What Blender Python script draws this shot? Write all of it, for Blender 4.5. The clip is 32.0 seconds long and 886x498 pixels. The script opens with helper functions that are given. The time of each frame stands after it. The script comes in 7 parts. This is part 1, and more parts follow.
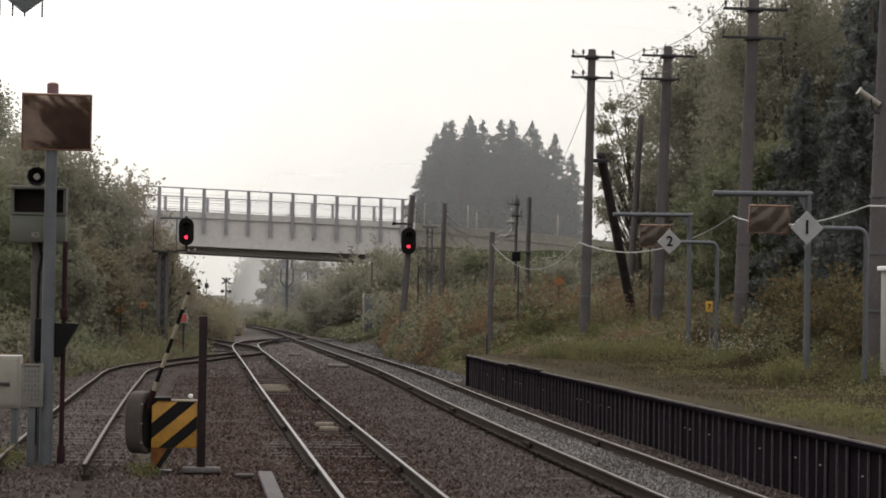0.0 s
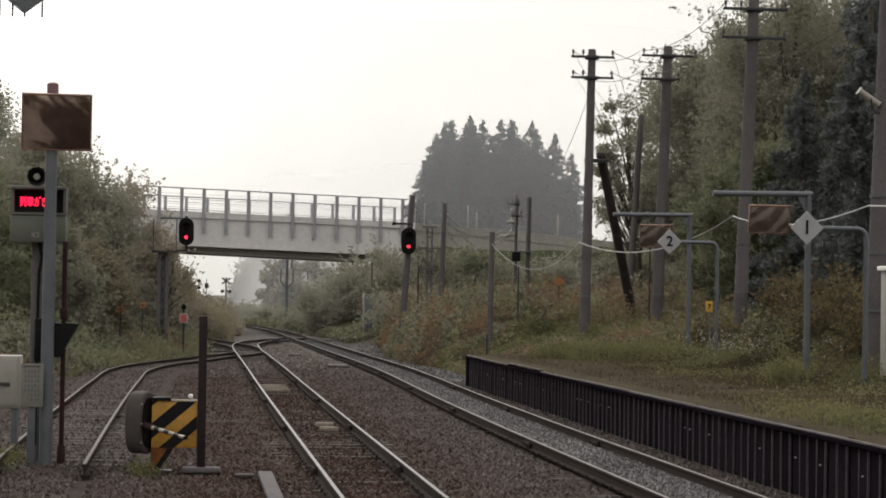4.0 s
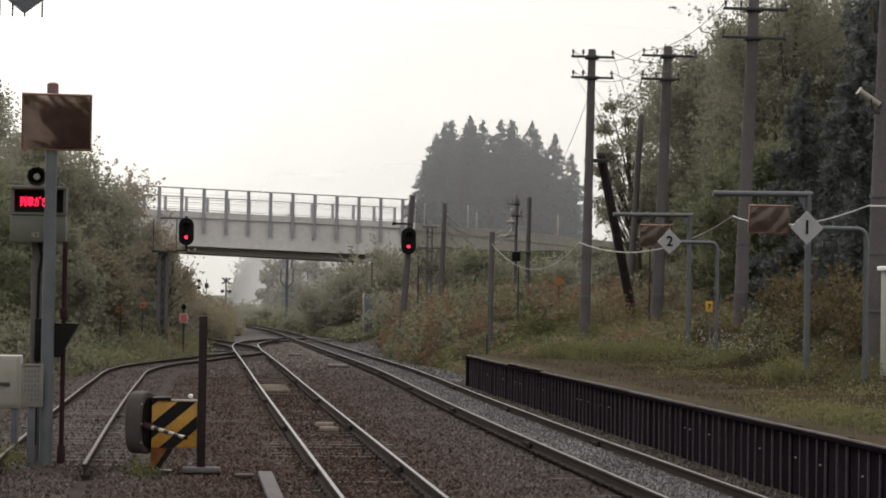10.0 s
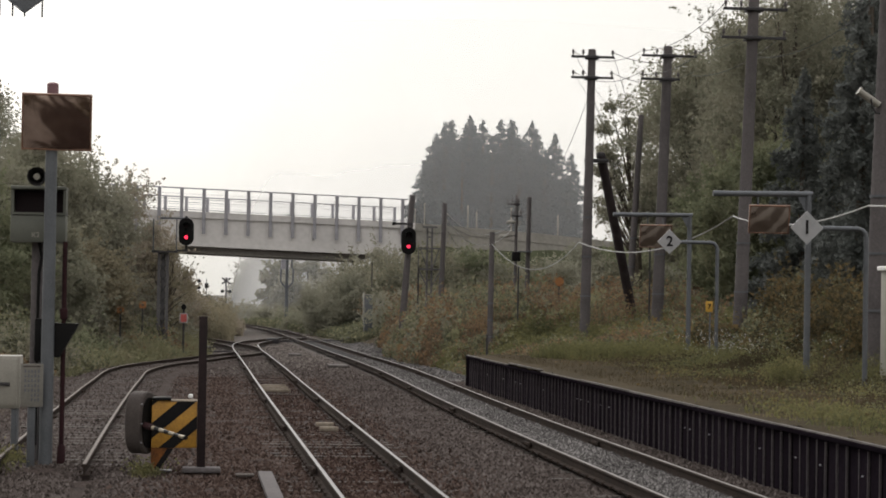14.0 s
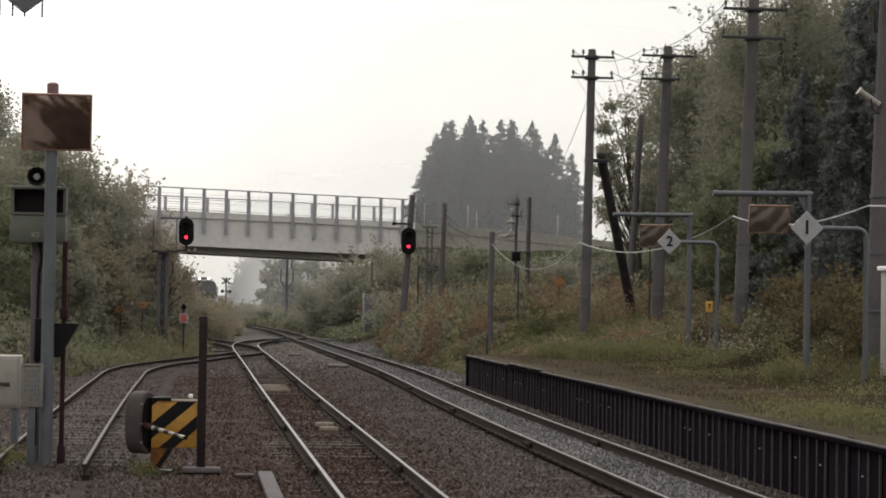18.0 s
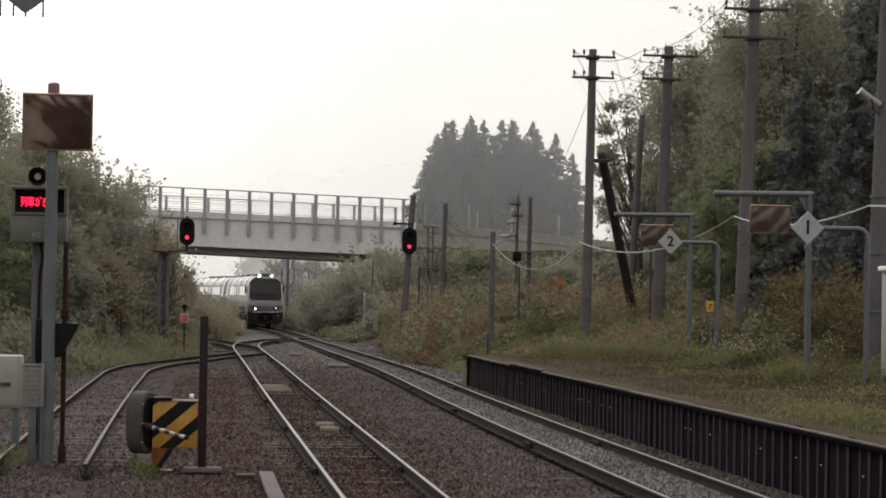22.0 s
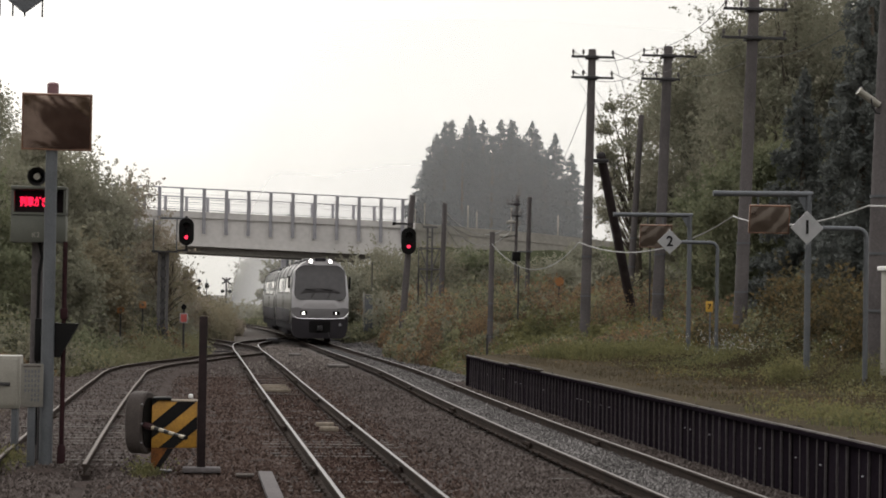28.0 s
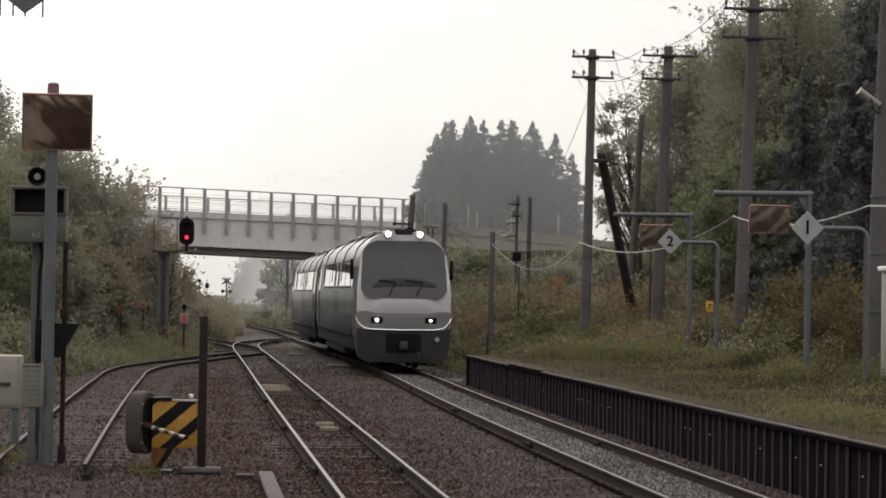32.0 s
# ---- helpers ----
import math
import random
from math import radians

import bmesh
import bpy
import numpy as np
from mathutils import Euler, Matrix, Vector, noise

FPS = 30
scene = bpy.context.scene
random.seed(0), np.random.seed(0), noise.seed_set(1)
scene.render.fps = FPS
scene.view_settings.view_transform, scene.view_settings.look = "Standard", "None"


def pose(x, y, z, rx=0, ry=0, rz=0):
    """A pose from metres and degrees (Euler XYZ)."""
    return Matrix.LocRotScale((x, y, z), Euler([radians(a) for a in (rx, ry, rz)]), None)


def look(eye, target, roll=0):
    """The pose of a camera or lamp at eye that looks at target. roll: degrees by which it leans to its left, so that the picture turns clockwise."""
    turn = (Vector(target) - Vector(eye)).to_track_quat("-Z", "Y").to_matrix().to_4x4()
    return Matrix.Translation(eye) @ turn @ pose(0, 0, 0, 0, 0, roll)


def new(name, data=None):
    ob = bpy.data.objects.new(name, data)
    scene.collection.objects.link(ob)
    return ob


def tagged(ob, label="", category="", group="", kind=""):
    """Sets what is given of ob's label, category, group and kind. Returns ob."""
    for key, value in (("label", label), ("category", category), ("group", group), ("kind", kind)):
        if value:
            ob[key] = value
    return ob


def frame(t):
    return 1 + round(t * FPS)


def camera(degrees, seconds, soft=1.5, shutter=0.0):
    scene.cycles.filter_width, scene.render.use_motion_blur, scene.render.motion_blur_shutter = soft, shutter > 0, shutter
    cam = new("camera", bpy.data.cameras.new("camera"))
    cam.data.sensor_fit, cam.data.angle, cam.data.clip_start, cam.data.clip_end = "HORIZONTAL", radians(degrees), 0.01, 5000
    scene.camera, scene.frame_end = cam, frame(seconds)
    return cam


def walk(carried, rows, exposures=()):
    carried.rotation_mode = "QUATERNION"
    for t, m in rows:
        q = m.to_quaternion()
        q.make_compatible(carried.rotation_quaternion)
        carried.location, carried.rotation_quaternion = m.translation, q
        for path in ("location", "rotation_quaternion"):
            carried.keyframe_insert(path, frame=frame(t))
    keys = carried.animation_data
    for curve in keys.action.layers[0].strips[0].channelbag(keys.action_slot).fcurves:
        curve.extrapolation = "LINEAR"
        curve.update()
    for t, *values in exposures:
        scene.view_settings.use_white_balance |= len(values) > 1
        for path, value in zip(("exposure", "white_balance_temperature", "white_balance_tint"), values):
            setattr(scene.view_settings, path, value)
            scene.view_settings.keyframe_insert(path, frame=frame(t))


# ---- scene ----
# ---- the camera: fixed on a tripod, a long lens ----
EYE = Vector((0, 0, 2.147))


def aim(yaw, pitch=1.303, roll=0.937):
    """The camera's pose, turned yaw degrees to the right of the tracks."""
    a, b = radians(yaw), radians(pitch)
    return look(EYE, EYE + Vector((math.sin(a) * math.cos(b), math.cos(a) * math.cos(b), math.sin(b))), roll)


cam = camera(23.17, 32.0, soft=1.8)
walk(cam, [(0, aim(6.61)), (19.5, aim(6.61)), (20.2, aim(6.588)), (22.6, aim(6.588)), (23.2, aim(6.605)),
           (24.4, aim(6.59)), (27.5, aim(6.588)), (28.1, aim(6.608)), (28.9, aim(6.568)), (29.5, aim(6.566)),
           (30, aim(6.604)), (30.6, aim(6.588)), (31.2, aim(6.59)), (32, aim(6.598))])
scene.view_settings.exposure = 0.04

# ---- overcast, misty daylight ----
world = bpy.data.worlds.new("overcast_sky")
scene.world = world
world.use_nodes = True
wn, wl = world.node_tree.nodes, world.node_tree.links
wn.clear()
sky = wn.new("ShaderNodeTexSky")
sky.sky_type, sky.sun_disc = "NISHITA", False
sky.sun_elevation, sky.sun_rotation = radians(28), radians(-20)
sky.air_density, sky.dust_density = 1.5, 6.0
grey = wn.new("ShaderNodeHueSaturation")
grey.inputs["Saturation"].default_value = 0.12
bg = wn.new("ShaderNodeBackground")
bg.inputs["Strength"].default_value = 0.03
cloud = wn.new("ShaderNodeBackground")
# an overcast sky, warm white near the ground, brighter and cooler overhead
tint = wn.new("ShaderNodeMix")
tint.data_type = "RGBA"
tint.inputs["A"].default_value, tint.inputs["B"].default_value = (1.0, 0.965, 0.885, 1), (0.985, 0.955, 0.965, 1)
way = wn.new("ShaderNodeTexCoord")
split = wn.new("ShaderNodeSeparateXYZ")
rise = wn.new("ShaderNodeValToRGB")
while len(rise.color_ramp.elements) < 4:
    rise.color_ramp.elements.new(0.5)
for e, (at, v) in zip(rise.color_ramp.elements, ((0.0, 0.375), (0.15, 0.345), (0.42, 0.60), (1.0, 0.93))):
    e.position, e.color = at, (v, v, v, 1)
level = wn.new("ShaderNodeMath")
level.operation = "MULTIPLY"
level.inputs[1].default_value = 2.0
wl.new(way.outputs["Generated"], split.inputs[0])
wl.new(split.outputs["Z"], tint.inputs["Factor"])
wl.new(tint.outputs["Result"], cloud.inputs["Color"])
wl.new(split.outputs["Z"], rise.inputs[0])
wl.new(rise.outputs[0], level.inputs[0])
wl.new(level.outputs[0], cloud.inputs["Strength"])
both = wn.new("ShaderNodeAddShader")
wout = wn.new("ShaderNodeOutputWorld")
wl.new(sky.outputs[0], grey.inputs["Color"])
wl.new(grey.outputs[0], bg.inputs["Color"])
wl.new(bg.outputs[0], both.inputs[0])
wl.new(cloud.outputs[0], both.inputs[1])
wl.new(both.outputs[0], wout.inputs[0])
sun = new("sun", bpy.data.lights.new("sun", "SUN"))
sun.data.energy, sun.data.angle, sun.data.color = 0.6, radians(25), (1.0, 0.95, 0.88)
sun.matrix_world = look((0, 0, 60), (18, -50, 30))

# ---- materials ----


def mat(name, a, b=None, rough=0.7, metal=0.0, scale=3.0, bump=0.0, grain=40.0, spec=0.4, coat=0.0, island=0.0):
    """A surface whose colour wanders between a and b at two scales, with fine relief."""
    m = bpy.data.materials.new(name)
    m.use_nodes = True
    n, l = m.node_tree.nodes, m.node_tree.links
    p = n["Principled BSDF"]
    b = b or tuple(c * 0.72 for c in a)
    co = n.new("ShaderNodeTexCoord")
    n1, n2 = n.new("ShaderNodeTexNoise"), n.new("ShaderNodeTexNoise")
    n1.inputs["Scale"].default_value, n1.inputs["Detail"].default_value = scale, 6
    n2.inputs["Scale"].default_value, n2.inputs["Detail"].default_value = grain, 4
    for q in (n1, n2):
        l.new(co.outputs["Object"], q.inputs["Vector"])
    mx = n.new("ShaderNodeMath")
    mx.operation = "MULTIPLY_ADD"
    mx.inputs[1].default_value = 0.45
    l.new(n2.outputs[0], mx.inputs[0])
    half = n.new("ShaderNodeMath")
    half.operation = "MULTIPLY"
    half.inputs[1].default_value = 0.55
    l.new(n1.outputs[0], half.inputs[0])
    l.new(half.outputs[0], mx.inputs[2])
    ramp = n.new("ShaderNodeValToRGB")
    ramp.color_ramp.elements[0].position, ramp.color_ramp.elements[1].position = 0.36, 0.64
    ramp.color_ramp.elements[0].color, ramp.color_ramp.elements[1].color = (*b, 1), (*a, 1)
    l.new(mx.outputs[0], ramp.inputs[0])
    if island:
        info = n.new("ShaderNodeObjectInfo")
        hsv = n.new("ShaderNodeHueSaturation")
        mr = n.new("ShaderNodeMapRange")
        mr.inputs["To Min"].default_value, mr.inputs["To Max"].default_value = 1 - island, 1 + island
        l.new(info.outputs["Random"], mr.inputs["Value"])
        l.new(mr.outputs[0], hsv.inputs["Value"])
        l.new(ramp.outputs[0], hsv.inputs["Color"])
        l.new(hsv.outputs[0], p.inputs["Base Color"])
    else:
        l.new(ramp.outputs[0], p.inputs["Base Color"])
    rr = n.new("ShaderNodeMapRange")
    rr.inputs["To Min"].default_value, rr.inputs["To Max"].default_value = max(rough - 0.12, 0.02), min(rough + 0.12, 1)
    l.new(n1.outputs[0], rr.inputs["Value"])
    l.new(rr.outputs[0], p.inputs["Roughness"])
    p.inputs["Metallic"].default_value = metal
    p.inputs["Specular IOR Level"].default_value = spec
    p.inputs["Coat Weight"].default_value = coat
    if bump:
        bp = n.new("ShaderNodeBump")
        bp.inputs["Strength"].default_value, bp.inputs["Distance"].default_value = min(bump * 10, 1), 0.02
        l.new(n2.outputs[0], bp.inputs["Height"])
        l.new(bp.outputs[0], p.inputs["Normal"])
    return m


def leafy(name, colours, through_light=0.3, wax=0.07, own=0.38):
    """Foliage: each leaf takes one of the colours; wax is the share of soft gloss, own how far single leaves differ."""
    m = bpy.data.materials.new(name)
    m.use_nodes = True
    n, l = m.node_tree.nodes, m.node_tree.links
    n.clear()
    geo = n.new("ShaderNodeNewGeometry")
    ramp = n.new("ShaderNodeValToRGB")
    e = ramp.color_ramp.elements
    while len(e) < len(colours):
        e.new(0.5)
    for i, c in enumerate(colours):
        e[i].position, e[i].color = i / (len(colours) - 1), (*c, 1)
    co = n.new("ShaderNodeTexCoord")
    big = n.new("ShaderNodeTexNoise")
    big.inputs["Scale"].default_value, big.inputs["Detail"].default_value = 0.45, 2
    l.new(co.outputs["Object"], big.inputs["Vector"])
    mix = n.new("ShaderNodeMath")
    mix.operation = "MULTIPLY_ADD"
    mix.inputs[1].default_value = own
    l.new(geo.outputs["Random Per Island"], mix.inputs[0])
    sc = n.new("ShaderNodeMapRange")
    sc.inputs["From Min"].default_value, sc.inputs["From Max"].default_value, sc.inputs["To Max"].default_value = 0.3, 0.7, 1 - own
    l.new(big.outputs[0], sc.inputs["Value"])
    l.new(sc.outputs[0], mix.inputs[2])
    l.new(mix.outputs[0], ramp.inputs[0])
    d, t, out = n.new("ShaderNodeBsdfDiffuse"), n.new("ShaderNodeBsdfTranslucent"), n.new("ShaderNodeOutputMaterial")
    ms = n.new("ShaderNodeMixShader")
    ms.inputs[0].default_value = through_light
    l.new(ramp.outputs[0], d.inputs[0])
    l.new(ramp.outputs[0], t.inputs[0])
    l.new(d.outputs[0], ms.inputs[1])
    l.new(t.outputs[0], ms.inputs[2])
    gl, mg = n.new("ShaderNodeBsdfGlossy"), n.new("ShaderNodeMixShader")
    gl.inputs["Roughness"].default_value = 0.9
    mg.inputs[0].default_value = wax
    l.new(ms.outputs[0], mg.inputs[1])
    l.new(gl.outputs[0], mg.inputs[2])
    l.new(mg.outputs[0], out.inputs[0])
    return m


def glow(name, colour, strength):
    m = bpy.data.materials.new(name)
    m.use_nodes = True
    p = m.node_tree.nodes["Principled BSDF"]
    p.inputs["Base Color"].default_value = (*[c * 0.3 for c in colour], 1)
    p.inputs["Emission Color"].default_value = (*colour, 1)
    p.inputs["Emission Strength"].default_value = strength
    return m


BALLAST = mat("brown_ballast", (0.054, 0.041, 0.036), (0.021, 0.016, 0.014), 0.95, scale=1.1, bump=0.09, grain=24, spec=0.05)
BALLAST_NEW = mat("grey_ballast", (0.05, 0.049, 0.049), (0.02, 0.0195, 0.0195), 0.95, scale=3, bump=0.09, grain=30, spec=0.05)
SOIL = mat("grassy_soil", (0.056, 0.043, 0.026), (0.026, 0.0215, 0.012), 0.97, scale=0.9, bump=0.09, grain=9, spec=0.03)
GRASSY = mat("rough_grass_bank", (0.070, 0.076, 0.046), (0.040, 0.044, 0.027), 0.97, scale=0.8, bump=0.09, grain=6, spec=0.03)
RUST = mat("rusty_steel", (0.040, 0.030, 0.025), (0.021, 0.017, 0.015), 0.9, scale=3, bump=0.02, grain=60, spec=0.03)
BRIGHT_RAIL = mat("polished_rail", (0.165, 0.16, 0.16), (0.095, 0.09, 0.09), 0.42, 1.0, scale=1.2, grain=30)
DULL_RAIL = mat("dull_rail", (0.17, 0.155, 0.145), (0.11, 0.10, 0.092), 0.55, 0.7, scale=1.5, grain=30)
SIDING_RAIL = mat("siding_rail", (0.105, 0.086, 0.072), (0.058, 0.046, 0.038), 0.75, 0.1, scale=1.5, grain=30)
SLEEPER = mat("tarred_sleeper", (0.0484, 0.039, 0.0328), (0.0257, 0.0211, 0.0179), 0.9, scale=4, bump=0.05, grain=35, island=0.25)
CONCRETE = mat("bridge_concrete", (0.50, 0.482, 0.470), (0.40, 0.385, 0.376), 0.9, scale=0.35, bump=0.01, grain=3, spec=0.2)
FADED_RED = mat("faded_red_paint", (0.17, 0.088, 0.095), (0.11, 0.058, 0.064), 0.6, scale=5, grain=40)
# Far trackbed, lightened to stand in for haze.
HAZED_BED = mat("haze_paled_ballast", (0.110, 0.097, 0.088), (0.055, 0.048, 0.043), 0.95, scale=1.4, bump=0.09, grain=18, spec=0.05)
# Soffit colour, darker than the girders to stand in for its shade.
SOFFIT_SHADE = mat("shade_coloured_soffit", (0.32, 0.298, 0.288), (0.23, 0.212, 0.205), 0.8, scale=0.5, bump=0.01, grain=6, spec=0.1)
DULL_CONCRETE = mat("dull_concrete", (0.25, 0.235, 0.215), (0.17, 0.165, 0.145), 0.95, scale=0.4, bump=0.01, grain=4, spec=0.1)
POLE = mat("pole_concrete", (0.10, 0.090, 0.090), (0.058, 0.052, 0.053), 0.9, scale=0.9, bump=0.02, grain=20, spec=0.2)
SLAB = mat("weathered_slab", (0.13, 0.118, 0.112), (0.06, 0.054, 0.051), 0.9, scale=2, bump=0.03, grain=25, spec=0.1)
PILE = mat("tarred_sheet_pile", (0.0128, 0.0100, 0.0132), (0.0072, 0.0056, 0.0074), 0.95, scale=1.5, bump=0.02, grain=25, spec=0.0, island=0.25)
PILE_EDGE = mat("light_pile_edge", (0.085, 0.076, 0.078), (0.040, 0.034, 0.036), 0.85, scale=2, grain=30, spec=0.05)
GREY_STEEL = mat("galvanised_steel", (0.098, 0.104, 0.113), (0.060, 0.065, 0.072), 0.55, 0.35, scale=3, bump=0.01, grain=50)
PALE_STEEL = mat("pale_rail_steel", (0.26, 0.256, 0.275), (0.185, 0.182, 0.20), 0.7, 0.1, scale=2, grain=30)
DARK_STEEL = mat("dark_steel", (0.0351, 0.0328, 0.0351), (0.0195, 0.0179, 0.0195), 0.6, 0.3, scale=3, bump=0.01, grain=40)
HOUSING = mat("weathered_housing", (0.062, 0.052, 0.047), (0.036, 0.030, 0.028), 0.7, scale=4, bump=0.01, grain=40, spec=0.15)
TOWER = mat("weathered_tower_steel", (0.110, 0.106, 0.108), (0.070, 0.067, 0.069), 0.7, 0.1, scale=3, grain=40, spec=0.15)
BLACK = mat("matt_black", (0.00936, 0.00858, 0.00858), (0.00546, 0.00546, 0.00546), 0.6, scale=5, grain=40, spec=0.08)
CABINET = mat("olive_grey_cabinet", (0.083, 0.086, 0.070), (0.062, 0.065, 0.053), 0.55, scale=3, bump=0.005, grain=40)
NOTICE = mat("faded_notice", (0.155, 0.147, 0.132), (0.12, 0.113, 0.10), 0.7, scale=5, grain=40, spec=0.1)
PALE_BOX = mat("pale_grey_box", (0.235, 0.224, 0.195), (0.175, 0.166, 0.142), 0.6, scale=4, bump=0.005, grain=40)
RED_BROWN = mat("dark_red_paint", (0.030, 0.0125, 0.014), (0.017, 0.008, 0.009), 0.7, scale=4, bump=0.01, grain=40, spec=0.08)
RUSTED_YELLOW = mat("rusted_yellow_paint", (0.15, 0.06, 0.016), (0.06, 0.025, 0.012), 0.8, scale=7, bump=0.02, grain=40, spec=0.1)
PAVING = mat("added_paving", (0.20, 0.19, 0.175), (0.15, 0.142, 0.13), 0.9, scale=0.8, bump=0.02, grain=25, spec=0.1)
BROWN_POST = mat("dark_brown_paint", (0.024, 0.0165, 0.0165), (0.013, 0.0095, 0.0098), 0.7, scale=4, bump=0.01, grain=40, spec=0.08)
YELLOW = mat("worn_yellow_paint", (0.34, 0.175, 0.018), (0.21, 0.105, 0.014), 0.6, scale=5, bump=0.01, grain=40)
SIGN_YELLOW = mat("sign_yellow", (0.42, 0.24, 0.03), (0.33, 0.19, 0.03), 0.5, scale=5, grain=40)
SIGN_ORANGE = mat("sign_orange", (0.26, 0.11, 0.032), (0.19, 0.08, 0.026), 0.6, scale=5, grain=40)
RED_SIGN = mat("red_sign", (0.36, 0.07, 0.06), (0.27, 0.05, 0.045), 0.5, scale=5, grain=40)
WHITE = mat("white_paint", (0.72, 0.72, 0.70), (0.60, 0.60, 0.58), 0.5, scale=4, grain=40)
SIGN_WHITE = mat("sign_white", (0.27, 0.27, 0.275), (0.21, 0.21, 0.215), 0.5, scale=6, grain=40)
CABLE = mat("pale_cable", (0.34, 0.335, 0.33), (0.24, 0.24, 0.235), 0.6, scale=3, grain=30)
WIRE = mat("grey_wire", (0.085, 0.085, 0.085), (0.055, 0.055, 0.055), 0.7, scale=3, grain=30, spec=0.1)
BARK = mat("bark", (0.095, 0.08, 0.064), (0.055, 0.046, 0.037), 0.95, scale=4, bump=0.06, grain=25, spec=0.1)
DARK_WOOD = mat("creosoted_wood", (0.058, 0.047, 0.049), (0.034, 0.027, 0.029), 0.9, scale=3, bump=0.03, grain=25, spec=0.1)
OLD_WOOD = mat("old_wood", (0.24, 0.205, 0.165), (0.13, 0.11, 0.085), 0.9, scale=4, bump=0.04, grain=30, spec=0.1)
MIRROR = mat("tarnished_mirror", (0.36, 0.28, 0.24), (0.24, 0.18, 0.155), 0.16, 1.0, scale=2, grain=8)


def ripple(m):
    """Gives a thin metal sheet its slanting folds."""
    n, l = m.node_tree.nodes, m.node_tree.links
    co, mp, wv, bp = n.new("ShaderNodeTexCoord"), n.new("ShaderNodeMapping"), n.new("ShaderNodeTexWave"), n.new("ShaderNodeBump")
    mp.inputs["Rotation"].default_value = (0, radians(-35), 0)
    wv.bands_direction = "Z"
    wv.inputs["Scale"].default_value, wv.inputs["Distortion"].default_value, wv.inputs["Detail"].default_value = 1.6, 5.0, 2.0
    wv.inputs["Detail Scale"].default_value = 1.0
    bp.inputs["Strength"].default_value, bp.inputs["Distance"].default_value = 0.7, 0.006
    l.new(co.outputs["Object"], mp.inputs[0])
    l.new(mp.outputs[0], wv.inputs[0])
    l.new(wv.outputs["Fac"], bp.inputs["Height"])
    l.new(bp.outputs[0], n["Principled BSDF"].inputs["Normal"])


# Platform mirrors: pale colour and bands stand in for reflected sky.
BANDED_MIRROR = mat("reflection_banded_mirror", (0.27, 0.225, 0.195), (0.13, 0.10, 0.082), 0.30, 0.35, scale=2.5, grain=7)
ripple(MIRROR)
ripple(BANDED_MIRROR)


def reflection_bands(m, pale, dark):
    """Slanting bands that paint the sky's reflections into a metal sheet's colour."""
    n, l = m.node_tree.nodes, m.node_tree.links
    co, mp, wv, ra = n.new("ShaderNodeTexCoord"), n.new("ShaderNodeMapping"), n.new("ShaderNodeTexWave"), n.new("ShaderNodeValToRGB")
    mp.inputs["Rotation"].default_value = (0, radians(40), 0)
    wv.bands_direction = "Z"
    wv.inputs["Scale"].default_value, wv.inputs["Distortion"].default_value, wv.inputs["Detail"].default_value = 1.3, 9.0, 3.0
    ra.color_ramp.elements[0].position, ra.color_ramp.elements[1].position = 0.25, 0.8
    ra.color_ramp.elements[0].color, ra.color_ramp.elements[1].color = (*dark, 1), (*pale, 1)
    l.new(co.outputs["Object"], mp.inputs[0])
    l.new(mp.outputs[0], wv.inputs[0])
    l.new(wv.outputs["Fac"], ra.inputs[0])
    l.new(ra.outputs[0], n["Principled BSDF"].inputs["Base Color"])


reflection_bands(BANDED_MIRROR, (0.21, 0.178, 0.155), (0.088, 0.067, 0.055))
ORANGE_FRAME = mat("faded_orange_frame", (0.17, 0.085, 0.05), (0.10, 0.055, 0.038), 0.6, scale=4, grain=30)
RED_LAMP = glow("red_signal_light", (1.0, 0.035, 0.09), 1.7)
LED_RED = glow("red_led", (1.0, 0.01, 0.06), 2.2)
LED_DIM = mat("unlit_led", (0.0156, 0.00936, 0.0109), (0.00936, 0.00624, 0.00702), 0.6, grain=60, spec=0.1)
HEADLIGHT = glow("headlight", (1.0, 0.94, 0.86), 11)
TAIL = glow("lower_headlight", (1.0, 0.95, 0.88), 8)

# ---- mesh builders ----


